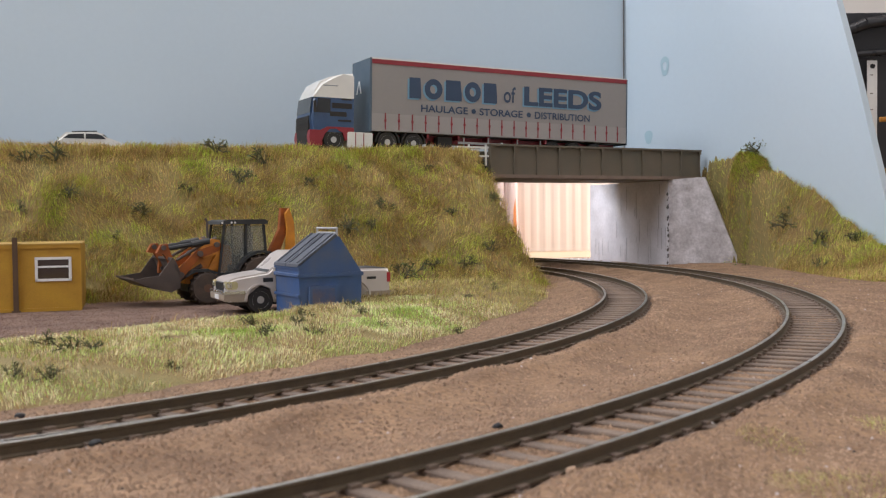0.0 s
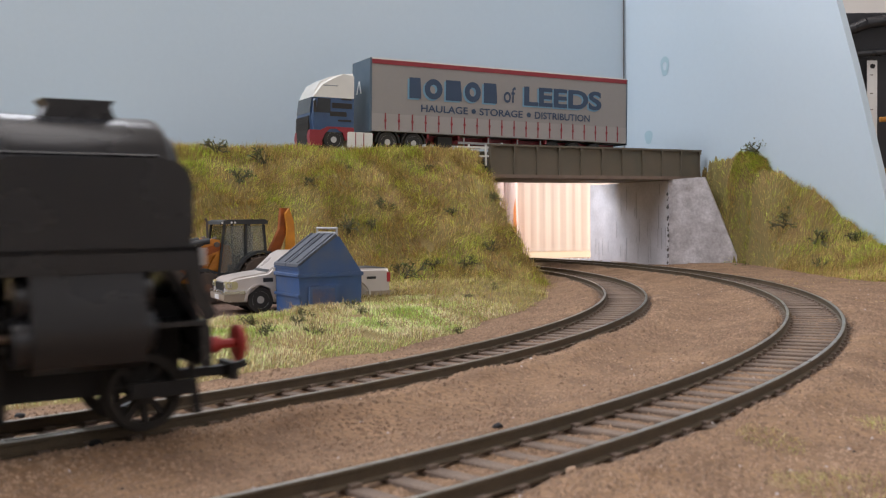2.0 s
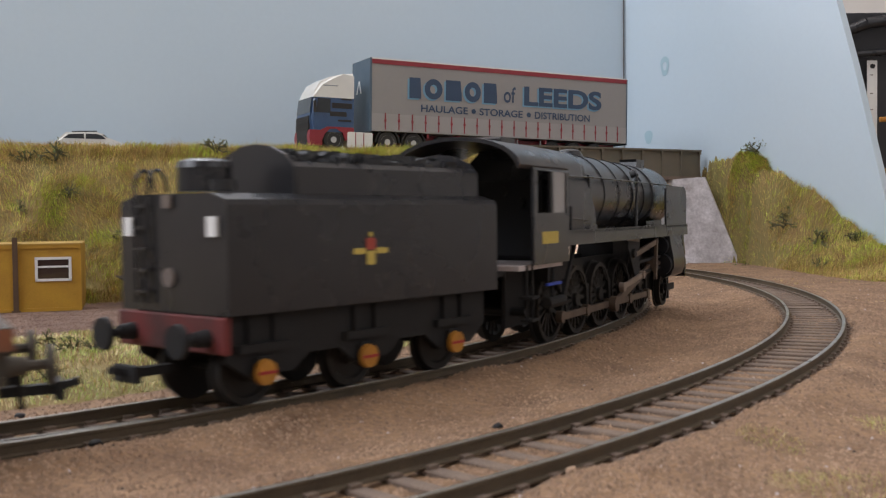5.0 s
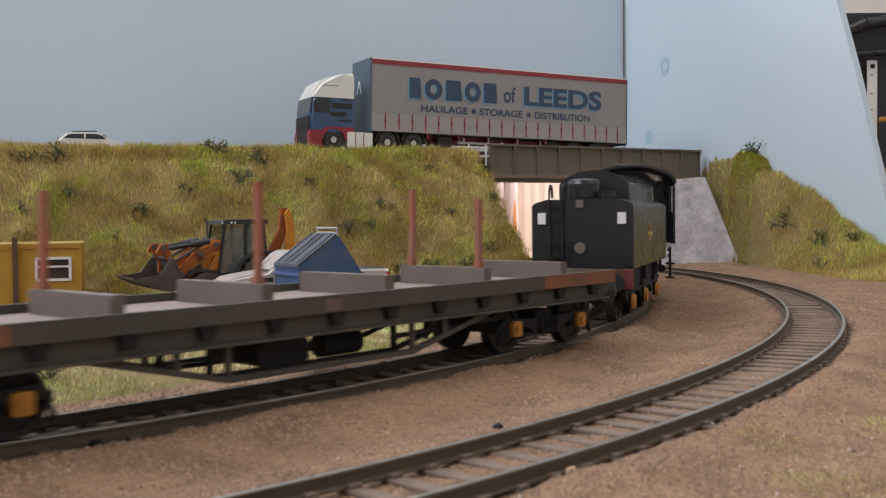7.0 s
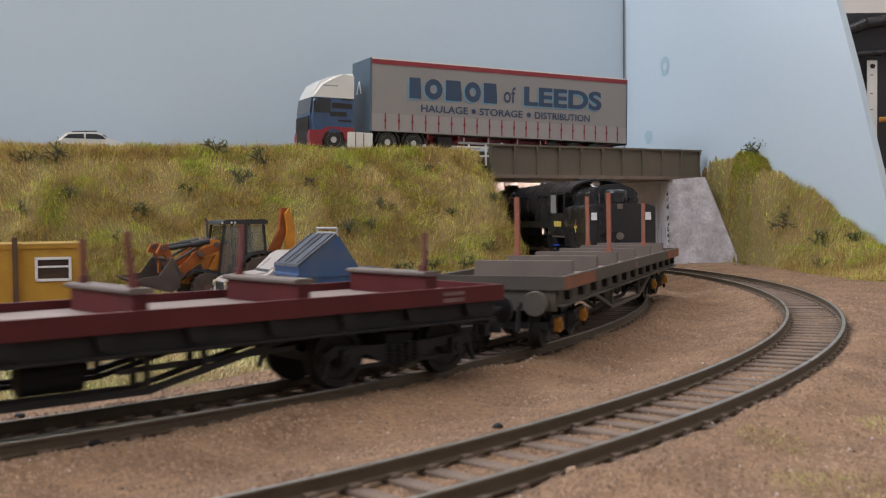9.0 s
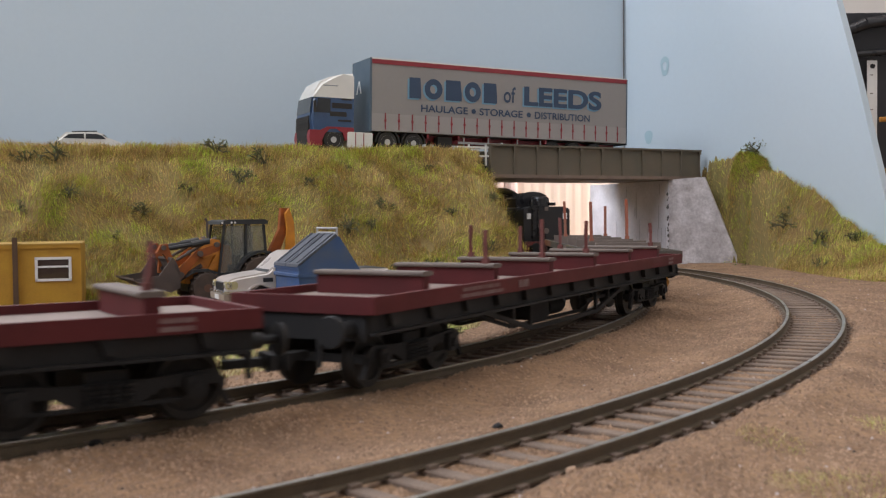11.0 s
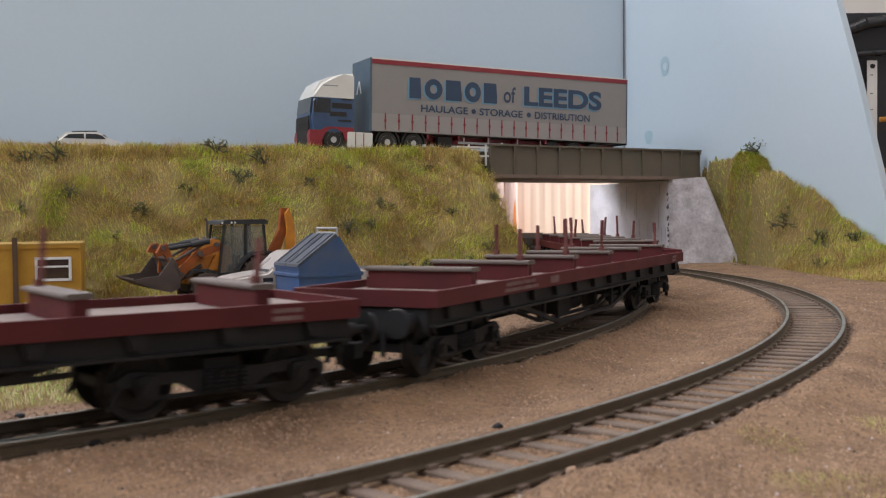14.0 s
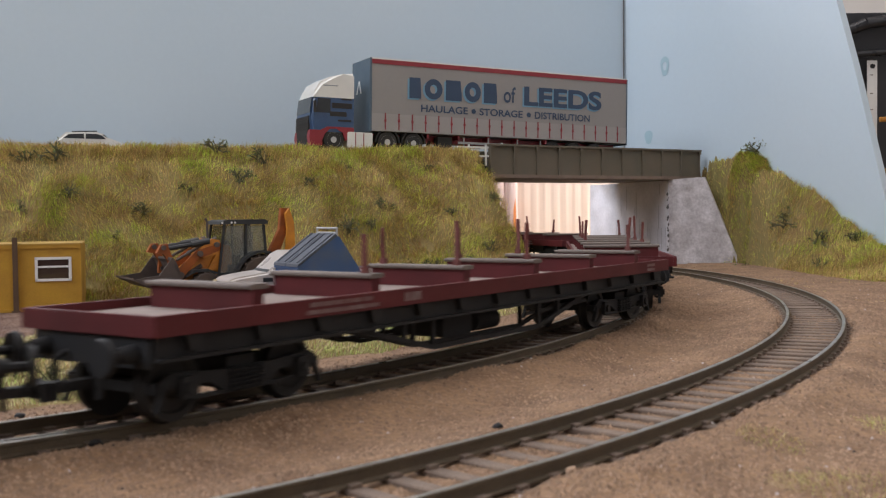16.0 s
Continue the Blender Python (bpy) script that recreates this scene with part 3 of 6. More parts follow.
    bar(bm, (-h + 30, 0, 12), (h - 30, 0, 12), 3, 2.4)
    bar(bm, (-58, 3, 9.4), (58, 3, 9.0), 0.7, 0.7)
    bar(bm, (20, -12.4, 8.6), (56, -12.4, 9.6), 0.7, 1.0)
    part("brake_rigging", bm, M["frame"], w)
    for i, x in enumerate(places):
        bm = bmesh.new()
        top_z = 21.9 if capped else 22.2
        prism(bm, [(x - 1.4, 17.7), (x + 1.4, 17.7), (x + 1.4, top_z), (x - 1.4, top_z)], "y", -13.8, 13.8)
        top = part("bolster", bm, body if capped else bolster_mat, w)
        if capped:
            bm = bmesh.new()
            box(bm, x - 2.4, x + 2.4, -14.2, 14.2, 21.9, 22.9, 0.3)
            part("bolster_cap", bm, bolster_mat, top, "worn grey timber cap")
            top_z = 22.9
        for y in posts[i]:
            bm = bmesh.new()
            lean = ((i * 7 + int(y)) % 5 - 2) * 0.55
            tall = post_h * (0.84 + 0.08 * ((i * 3 + int(y)) % 4))
            mid = (x + lean * 0.7, y + lean * 0.2, top_z + tall * 0.55)
            bar(bm, (x, y, top_z), mid, post_w, post_w)
            bar(bm, mid, (x + lean, y + lean * 0.5, top_z + tall), post_w, post_w)
            bar(bm, (x, y, top_z), (x, y, top_z + 1.3), post_w + 0.6, post_w + 0.6)
            part("stanchion", bm, post_mat, top)
    return w


def set_going(ob, place, pivots, middle=0.0):
    """place: where its origin stands along the track at 8.5 s; middle: the middle of its wheelbase."""
    MOVING.append((ob, place + middle - 8.5 * SPEED, pivots, middle))


def build_train():
    red_posts = ((), (-11,), (-11, 11), (-11, 11), (11,), (-11,))
    grey_posts = ((), (11,), (-11,), (), (-11, 11), ())
    marks = ((-72, -50, 16.5, 17.3), (-71, -52, 17.9, 18.7), (-41, -35, 16.8, 18.6), (90, 96, 16.4, 17.2), (90, 96, 17.8, 18.6))
    first = bolster_wagon(207, M["wagon_grey"], ((-103.4, -68, M["rust"]), (70, 103.4, M["rust"])), M["yellow"], "orange-painted axlebox cover",
                          "weathered grey bogie bolster wagon with rusty patches", M["bolster"], M["post_rust"], (-79.0, -47.5, -15.5, 18.0, 52.0, 84.0), grey_posts, ((-4, 0, 16.3, 18.6),), 18.0, 1.3, False)
    set_going(first, -208.5, 72)
    red = bolster_wagon(216, M["wagon_red"], (), M["frame"], "", "red bogie bolster wagon with grey-capped bolsters and stanchions", M["bolster"], M["post_red"],
                        (-81.0, -46.0, -10.5, 24.0, 57.5, 90.0), red_posts, marks, 9.8, 0.9, True)
    for i, place in enumerate((-441.5, -674.0, -902.5, -1133.5)):
        w = red if i == 0 else copy_thing(red, Matrix())
        if i:
            for a, c in zip((red, *red.children_recursive), (w, *w.children_recursive)):
                for o, x, r in list(TURNING):
                    if o is a:
                        TURNING.append((c, x, r))
        set_going(w, place + 1.5, 76)


M["mark"] = material("faded_lettering", (0.20, 0.15, 0.145), 0.8, second=(0.12, 0.035, 0.035), scale=260, mix=0.9, fine=0.3)
M["post_red"] = material("stanchion_red", (0.16, 0.04, 0.035), 0.7, second=(0.08, 0.04, 0.035), scale=200)
M["post_rust"] = material("stanchion_rust", (0.26, 0.13, 0.09), 0.7, second=(0.34, 0.08, 0.04), scale=90, mix=0.9)
build_train()


CRANK, PHASE, ROD_LEN, ECC_LEN = 3.9, 4.885, 44.0, 22.5
M["bright_rod"] = material("worn_rod_steel", (0.30, 0.24, 0.20), 0.45, metal=0.3, second=(0.20, 0.15, 0.12), scale=120, mix=0.8)
RODS = []        # (part, kind, side)


def build_loco():
    e = thing("steam_locomotive", "weathered black ten-coupled steam locomotive with red buffers", "locomotive")
    lk = M["loco"]
    # boiler, smokebox, chimney
    bm = bmesh.new()
    lathe(bm, [(-26, 12.6), (-8, 12.6), (20, 12.1), (50, 11.4), (50.2, 11.9), (51.4, 11.9), (51.6, 11.3)], "x", (0, 0, 40.6), n=40)
    boiler = part("boiler", bm, lk, e, "black tapered boiler with bands", smooth=True)
    for x in (-10, 6, 22, 37):
        bm = bmesh.new()
        lathe(bm, [(x, 12.0), (x, 12.72 - x * 0.016), (x + 0.7, 12.72 - x * 0.016), (x + 0.7, 12.0)], "x", (0, 0, 40.6), n=40)
        part("boiler_band", bm, lk, boiler, smooth=True)
    for s in (-1, 1):
        bm = bmesh.new()
        rod(bm, (-54, s * 13.9, 45.0), (-26, s * 13.4, 45.4), 0.28, n=6)
        rod(bm, (-26, s * 13.4, 45.4), (74, s * 12.4, 45.0), 0.28, n=6)
        part("handrail", bm, lk, boiler)
        bm = bmesh.new()
        rod(bm, (26, s * 10.5, 47.6), (26, s * 12.4, 48.4), 1.3, n=10)
        rod(bm, (26, s * 12.6, 48), (22, s * 13.4, 30), 0.5, n=6)
        part("clack_valve", bm, lk, boiler)
        bm = bmesh.new()
        rod(bm, (-52, s * 13.2, 34), (-30, s * 13.4, 33), 0.45, n=6)
        rod(bm, (-44, s * 13.6, 37), (-44, s * 13.6, 30), 0.6, n=6)
        part("pipe", bm, lk, boiler)
    bm = bmesh.new()
    rod(bm, (-6, 0, 52.4), (-6, 0, 53.2), 4.6, 4.2, n=20)
    lathe(bm, [(52.6, 4.2), (54.4, 3.6), (55.0, 1.6)], "z", (-6, 0, 0), n=20)
    part("dome", bm, lk, boiler, smooth=True)
    bm = bmesh.new()
    lathe(bm, [(51.4, 11.5), (76, 11.5), (77.2, 10.6), (77.6, 9.4), (79.0, 8.6), (80.2, 5.0), (80.6, 1.0)], "x", (0, 0, 40.6), n=36)
    rod(bm, (80, 0, 40.6), (82.4, 0, 40.6), 0.6, n=8)
    box(bm, 54, 76, -8, 8, 26, 32)
    smoke = part("smokebox", bm, lk, e, smooth=True)
    bm = bmesh.new()
    prism(bm, [(58.0, 51.2), (70.0, 51.2), (69.0, 53.6), (69.8, 54.6), (58.2, 54.6), (59.0, 53.6)], "y", -3.2, 3.2)
    part("chimney", bm, lk, smoke, "oblong double chimney")
    # firebox
    bm = bmesh.new()
    sec = [(-12.6, 27), (-13.6, 33), (-13.2, 42), (-11.4, 48.5), (-7.6, 52.2), (-2.5, 53.6), (2.5, 53.6), (7.6, 52.2), (11.4, 48.5), (13.2, 42), (13.6, 33), (12.6, 27)]
    prism(bm, sec, "x", -56, -26)
    prism(bm, [(-26, 28), (-18, 28), (-24, 42), (-26, 46)], "y", -13.2, 13.2)
    part("firebox", bm, lk, e, smooth=True)
    # running plate
    for s in (-1, 1):
        bm = bmesh.new()
        lo, hi = (10.8, 17.2) if s > 0 else (-17.2, -10.8)
        box(bm, -56, 79, lo, hi, 29.6, 30.4)
        box(bm, -56, 79, s * 16.9 - 0.3, s * 16.9 + 0.3, 26.6, 30.6)
        part("running_plate", bm, lk, e)
        bm = bmesh.new()
        prism(bm, [(48, 30.6), (77.6, 30.6), (78.2, 33), (78.2, 40.4), (77.5, 42.6), (75.8, 43.9), (73.5, 44.4), (50, 44.4), (48, 43.2)], "y", s * 16.6 - 0.35, s * 16.6 + 0.35)
        part("smoke_deflector", bm, lk, e, "flat black smoke deflector")
        bm = bmesh.new()
        rod(bm, (50.5, s * 14.0, 16.4), (71, s * 14.0, 17.4), 3.9, n=22)
        rod(bm, (51, s * 13.2, 23.0), (71.5, s * 13.2, 23.8), 3.4, n=18)
        sec = [(11.5, 13), (14.5, 11.4), (17.2, 12.6), (18.4, 15.4), (18.2, 19), (17.4, 23), (16.8, 27.2), (11.5, 27.2)]
        prism(bm, [(s * y, z) for y, z in sec], "x", 53, 70)
        rod(bm, (71, s * 14, 17.4), (72, s * 14, 17.45), 4.2, 3.2, n=20)
        part("cylinder", bm, lk, e, "black cylinder block", smooth=True)
        bm = bmesh.new()
        prism(bm, [(75.5, 30), (79.5, 30), (80, 24), (82.4, 19), (80.4, 18), (78.2, 22), (77, 26)], "y", s * 15.2 - 0.4, s * 15.2 + 0.4)
        part("front_step_plate", bm, lk, e)
        bm = bmesh.new()
        box(bm, 80.4, 80.9, s * 13.0 - 1.3, s * 13.0 + 1.3, 27.2, 30.0)
        part("lamp_plate", bm, M["white"], e, "small white square plate")
        bm = bmesh.new()
        box(bm, -54.9, -54.2, s * 14 - 0.9, s * 14 + 0.9, 45.6, 49.0)
        box(bm, -53.5, -50.6, s * 13.3 - 0.2, s * 13.3 + 0.2, 46.2, 49.2)
        part("white_plate", bm, M["white"], e, "small white square plate")
        # slide bars, brackets and valve gear
        for p_, q_, h_ in (((22, 13.6, 18.6), (50, 13.6, 19.4), 0.9), ((22, 13.6, 14.8), (50, 13.6, 15.6), 0.9), ((22, 13.8, 12.5), (22, 13.8, 29.6), 1.2)):
            bm = bmesh.new()
            bar(bm, (p_[0], s * p_[1], p_[2]), (q_[0], s * q_[1], q_[2]), 1.3, h_)
            part("slide_bar", bm, M["frame"], e)
        for p_, q_, h_ in (((12, 15.2, 21.2), (42, 15.2, 25.2), 1.7), ((40, 15.4, 26.0), (38.5, 15.4, 12.0), 1.4), ((4, 15.2, 27.0), (18, 15.2, 26.0), 1.2)):
            bm = bmesh.new()
            bar(bm, (p_[0], s * p_[1], p_[2]), (q_[0], s * q_[1], q_[2]), 0.9, h_)
            part("valve_rod", bm, M["rod"], e, "brown oily valve gear rod")
        bm = bmesh.new()
        prism(bm, [(12, 18), (15.6, 13.4), (18.4, 13.4), (20, 18), (20, 26), (16, 29.4), (8, 29.4), (7, 24)], "y", s * 14.6 - 0.4, s * 14.6 + 0.4)
        rod(bm, (12, s * 14.8, 22), (12, s * 16.0, 22), 1.5, n=10)
        part("expansion_link", bm, M["frame"], e)
        # steps, injectors and pipes under the cab
        bm = bmesh.new()
        for z in (9, 14.5):
            box(bm, -82, -77, s * 15.6 - 1.6, s * 15.6 + 1.6, z, z + 0.6)
        for x in (-81.4, -77.8):
            rod(bm, (x, s * 15.6, 9.0), (x, s * 15.6, 22.6), 0.35, n=6)
        rod(bm, (-64, s * 14, 12), (-52, s * 14, 12), 1.5, n=10)
        rod(bm, (-60, s * 14, 12), (-56, s * 13, 26), 0.6, n=8)
        bar(bm, (-52, s * 13.5, 10), (-40, s * 13.5, 27), 0.9, 1.4)
        part("cab_steps", bm, M["frame"], e)
        # coupling rod and connecting rod move with the wheels
        bm = bmesh.new()
        bar(bm, (-49, 0, 0), (39, 0, 0), 1.1, 1.9)
        for x in (-49, -27, -5, 17, 39):
            rod(bm, (x, -0.9, 0), (x, 0.9, 0), 1.7, n=12)
        RODS.append((part("coupling_rod", bm, M["rod"], e, "brown oily steel coupling rod", smooth=True), "couple", s))
        bm = bmesh.new()
        bar(bm, (0, 0, 0), (ROD_LEN, 0, 0), 1.0, 2.3)
        rod(bm, (0, -1.0, 0), (0, 1.0, 0), 2.4, n=12)
        rod(bm, (ROD_LEN, -1.0, 0), (ROD_LEN, 1.0, 0), 1.7, n=12)
        RODS.append((part("connecting_rod", bm, M["rod"], e, "brown oily steel connecting rod", smooth=True), "connect", s))
        bm = bmesh.new()
        bar(bm, (0, 0, 0), (ECC_LEN, 0, 0), 0.8, 1.5)
        rod(bm, (0, -0.8, 0), (0, 0.8, 0), 1.5, n=12)
        rod(bm, (ECC_LEN, -0.8, 0), (ECC_LEN, 0.8, 0), 1.3, n=12)
        RODS.append((part("eccentric_rod", bm, M["bright_rod"], e, "pale worn steel eccentric rod", smooth=True), "eccentric", s))
        bm = bmesh.new()
        box(bm, -2.6, 2.6, -1.6, 1.6, -2.2, 2.6, 0.3)
        rod(bm, (2, 0, 0), (14, 0, 0.4), 0.8, n=8)
        RODS.append((part("crosshead", bm, M["rod"], e, smooth=True), "cross", s))
    # frames
    bm = bmesh.new()
    box(bm, -72, 79, -6, -5, 6, 21.5)
    box(bm, -72, 79, 5, 6, 6, 21.5)
    box(bm, -56, -40, -11.5, 11.5, 17, 27.2)
    box(bm, 20, 46, -6, 6, 14, 28)
    rod(bm, (-68, -10, 10), (-68, 10, 10), 1.2, n=8)
    part("frames", bm, M["frame"], e)
    bm = bmesh.new()
    box(bm, 79.4, 81.2, -16, 16, 10.6, 17.4, 0.3)
    box(bm, 70, 81, -15.5, 15.5, 17.4, 18.2)
    prism(bm, [(74, 30.4), (81, 18.2), (79.5, 18.2), (72.5, 30.4)], "y", -12, 12)
    part("buffer_beam", bm, lk, e)
    buffers(e, 81.0, 1, M["red"])
    # cab
    bm = bmesh.new()
    box(bm, -56.6, -56, -16.7, 16.7, 22.6, 48)
    cab = part("cab", bm, lk, e, "black open-backed cab")
    for s in (-1, 1):
        bm = bmesh.new()
        y0, y1 = (16.7, 17.5) if s > 0 else (-17.5, -16.7)
        box(bm, -81, -56, y0, y1, 22.6, 35.2)
        part("cab_side", bm, lk, cab)
        for x0, x1 in ((-81, -78.6), (-58, -56), (-69, -67.4)):
            bm = bmesh.new()
            box(bm, x0, x1, y0, y1, 35.2, 45.6)
            part("cab_pillar", bm, lk, cab)
        bm = bmesh.new()
        prism(bm, [(y0, 45.6), (y1, 45.6), (y1 - s * 2.2 if s > 0 else y1 + 2.0, 48.6), (y0 - 2.2 if s > 0 else y0 + 2.2, 48.6)], "x", -81, -56)
        part("cantrail", bm, lk, cab)
    bm = bmesh.new()
    arc = [(17.2 * math.sin(a), 46.4 + 7.2 * math.cos(a)) for a in (math.radians(-88 + 176 * i / 14) for i in range(15))]
    arc += [(y * 0.96, z - 0.9) for y, z in arc[::-1]]
    k = len(arc) // 2
    lo, hi = [bm.verts.new((-89, y, z)) for y, z in arc], [bm.verts.new((-55.6, y, z)) for y, z in arc]
    for i in range(len(arc)):
        j = (i + 1) % len(arc)
        bm.faces.new((lo[i], lo[j], hi[j], hi[i]))
    for ring_ in (lo, hi):
        for i in range(k - 1):
            bm.faces.new((ring_[i], ring_[i + 1], ring_[len(arc) - 2 - i], ring_[len(arc) - 1 - i]))
    box(bm, -72, -62, -5, 5, 53.2, 54.6, 0.4)
    part("cab_roof", bm, lk, cab, "curved black cab roof", smooth=True)
    for s in (-1, 1):
        bm = bmesh.new()
        box(bm, -67.4, -58, s * 17 - 0.15, s * 17 + 0.15, 35.2, 45.6)
        part("cab_window", bm, M["glass_grey"], cab, "cab side window, pale reflection painted in grey")
    for s in (-1, 1):
        bm = bmesh.new()
        for i in range(5):
            box(bm, -75.5 + 2.3 * i, -73.7 + 2.3 * i, s * 17.55 - 0.08, s * 17.55 + 0.08, 27.6, 30.6)
        part("number_bar", bm, M["number"], cab, "cream yellow number bars")
    bm = bmesh.new()
    box(bm, -86, -56, -15.5, 15.5, 21.4, 22.6)
    part("cab_floor", bm, M["deck"], cab, "pale cab floor")
    bm = bmesh.new()
    box(bm, -58.4, -56.7, -11, 11, 24, 44)
    for y, z in ((-5, 38), (5, 38), (0, 41), (-8, 33), (7, 31)):
        rod(bm, (-59.6, y, z), (-58.2, y, z), 1.3, n=10)
    part("backhead", bm, M["frame"], cab)
    # wheels
    for x in (-49, -27, -5, 17, 39):
        wheelset(e, x, 10.0, spokes=16, name="driving_wheelset")
    wheelset(e, 72.0, 6.4, spokes=10, name="pony_wheelset")
    bm = bmesh.new()
    bar(bm, (50, 0, 7), (76, 0, 7), 5, 2)
    bar(bm, (69, -11.2, 7), (80, -11.2, 7), 1.0, 2.4)
    bar(bm, (69, 11.2, 7), (80, 11.2, 7), 1.0, 2.4)
    for s in (-1, 1):
        bar(bm, (81, s * 9, 2.0), (80, s * 9, 11), 0.8, 1.2)
    part("pony_truck", bm, M["frame"], e)
    for s in (-1, 1):
        for x in (-38, -16, 6, 28, 50):
            bm = bmesh.new()
            prism(bm, [(x - 1, 3), (x + 0.6, 4), (x + 0.9, 14), (x - 0.6, 14)], "y", s * 8.4 - 0.8, s * 8.4 + 0.8)
            part("brake_block", bm, M["frame"], e)
    for s in (-1, 1):
        bm = bmesh.new()
        box(bm, -66, -56, s * 15.0 - 0.4, s * 15.0 + 0.4, 16.6, 17.3)
        part("blue_pipe", bm, M["blue_pipe"], e, "bright blue strip below the cab")
    set_going(e, 93.6, 36, -17.0)


def build_tender():
    t = thing("tender", "black six-wheel locomotive tender heaped with coal", "tender")
    lk = M["loco"]
    bm = bmesh.new()
    sec = [(-16.3, 17.6), (-16.3, 37.2), (-15.6, 38.2), (-11.4, 39.4), (11.4, 39.4), (15.6, 38.2), (16.3, 37.2), (16.3, 17.6)]
    prism(bm, sec, "x", -39.5, 38.5)
    tank = part("tank", bm, lk, t, "flat-sided black water tank")
    bm = bmesh.new()
    for s in (-1, 1):
        y0 = s * 12.6
        lo = [(s * 12.0, 39.2), (s * 11.8, 44.6), (s * 10.4, 45.6), (s * 9.8, 45.1), (s * 11.1, 44.3), (s * 11.3, 39.2)]
        prism(bm, lo, "x", -19, 37)
    arc = [(-11.8, 39.2), (-11.8, 44.6), (-9.4, 47.0), (-4.8, 48.9), (0, 49.4), (4.8, 48.9), (9.4, 47.0), (11.8, 44.6), (11.8, 39.2)]
    prism(bm, arc, "x", -19.9, -19)
    prism(bm, arc, "x", 36.4, 37.2)
    part("coal_bunker", bm, lk, tank)
    rng = random.Random(11)
    bm = bmesh.new()
    for i in range(420):
        x, y = rng.uniform(-18, 35), rng.uniform(-10.4, 10.4)
        z = 43.6 + 4.6 * (1 - (y / 12) ** 2) * rng.uniform(0.75, 1.0)
        r = rng.uniform(0.8, 1.7)
        c = [bm.verts.new((x + r * math.cos(a + i) * rng.uniform(0.7, 1.2), y + r * math.sin(a + i) * rng.uniform(0.7, 1.2), z + h * r)) for h in (-0.5, 0.5) for a in (0, 2.1, 4.2)]
        for f in ((0, 1, 2), (3, 5, 4), (0, 3, 4, 1), (1, 4, 5, 2), (2, 5, 3, 0)):
            bm.faces.new([c[k] for k in f])
    box(bm, -18.5, 36, -11.0, 11.0, 39.5, 43.6)
    tagged(part("coal", bm, M["coal"], t, "heaped black coal"), kind="stuff")
    bm = bmesh.new()
    rod(bm, (-31, 1, 40), (-31, 1, 44.4), 5.2, n=20)
    lathe(bm, [(44.4, 5.4), (45.6, 5.0), (46.2, 3.2)], "z", (-31, 1, 0), n=20)
    rod(bm, (-33, -7, 40), (-33, -7, 42), 2.6, n=14)
    part("filler", bm, lk, t, "round water filler", smooth=True)
    bm = bmesh.new()
    for y in (6.2, 10.4):
        rod(bm, (-40.3, y, 19), (-40.3, y, 40), 0.35, n=6)
        for k in range(5):
            a0, a1 = math.pi * k / 5, math.pi * (k + 1) / 5
            rod(bm, (-40.3 + 2.2 - 2.2 * math.cos(a0), y, 40 + 4.2 * math.sin(a0)), (-40.3 + 2.2 - 2.2 * math.cos(a1), y, 40 + 4.2 * math.sin(a1)), 0.35, n=6)
    for i in range(5):
        box(bm, -40.8, -39.8, 6.2, 10.4, 21 + 4 * i, 21.5 + 4 * i)
    part("ladder", bm, lk, t)
    for y, z, mat, w_, h_ in ((12.9, 33.4, M["white"], 1.3, 1.8), (-12.7, 33.4, M["white"], 1.3, 1.8), (0.6, 38.0, M["bolster"], 1.2, 1.2)):
        bm = bmesh.new()
        box(bm, -40.3, -39.6, y - w_, y + w_, z - h_, z + h_)
        part("lamp_plate", bm, mat, t, "small square plate")
    bm = bmesh.new()
    lathe(bm, [(-40.1, 1.8), (-39.6, 1.8)], "x", (0, 0.6, 24), n=18)
    part("oval_plate", bm, M["bolster"], t, "small grey oval plate")
    for s in (-1, 1):
        y = s * 16.4
        for x0, x1, z0, z1, mk in ((-5, -2.4, 28.2, 30.6, "crest_red"), (-4.9, -2.5, 25.2, 28.0, "number"), (-8.6, -5.2, 27.4, 28.6, "number"), (-2.2, 1.2, 27.4, 28.6, "number"), (-4.2, -3.2, 30.8, 31.8, "number")):
            bm = bmesh.new()
            box(bm, x0, x1, y - 0.06, y + 0.06, z0, z1, 0.3)
            part("crest", bm, M[mk], tank, "small red and gold crest")
        bm = bmesh.new()
        lo, hi = (12.4, 13.4) if s > 0 else (-13.4, -12.4)
        pts = [(-38, 17.4), (-38, 9), (-33, 6), (-22, 6), (-18, 9), (-10, 9), (-6, 6), (4, 6), (8, 9), (16, 9), (20, 6), (32, 6), (37, 10), (37, 17.4)]
        prism(bm, pts, "y", lo, hi)
        for x in (-30, -3, 25):
            bar(bm, (x - 6, s * 14, 11.2), (x + 6, s * 14, 11.2), 1.2, 1.6)
            bar(bm, (x - 3, s * 13.8, 12), (x - 3, s * 13.8, 17), 1.0, 1.0)
            bar(bm, (x + 3, s * 13.8, 12), (x + 3, s * 13.8, 17), 1.0, 1.0)
        part("tender_frame", bm, M["frame"], t)
        for x in (-30, -3, 25):
            bm = bmesh.new()
            box(bm, x - 2, x + 2, s * 13.8 - 0.5, s * 13.8 + 0.5, 4.6, 9.4, 0.3)
            g = part("axlebox", bm, M["frame"], t)
            bm = bmesh.new()
            lathe(bm, [(min(s * 14.3, s * 15.3), 2.5), (max(s * 14.3, s * 15.3), 2.3)] if s > 0 else [(-15.3, 2.3), (-14.3, 2.5)], "y", (x, 0, 6.6), n=18)
            c = part("axle_cover", bm, M["yellow"], g, "round yellow axle cover with a red bar", smooth=True)
            bm = bmesh.new()
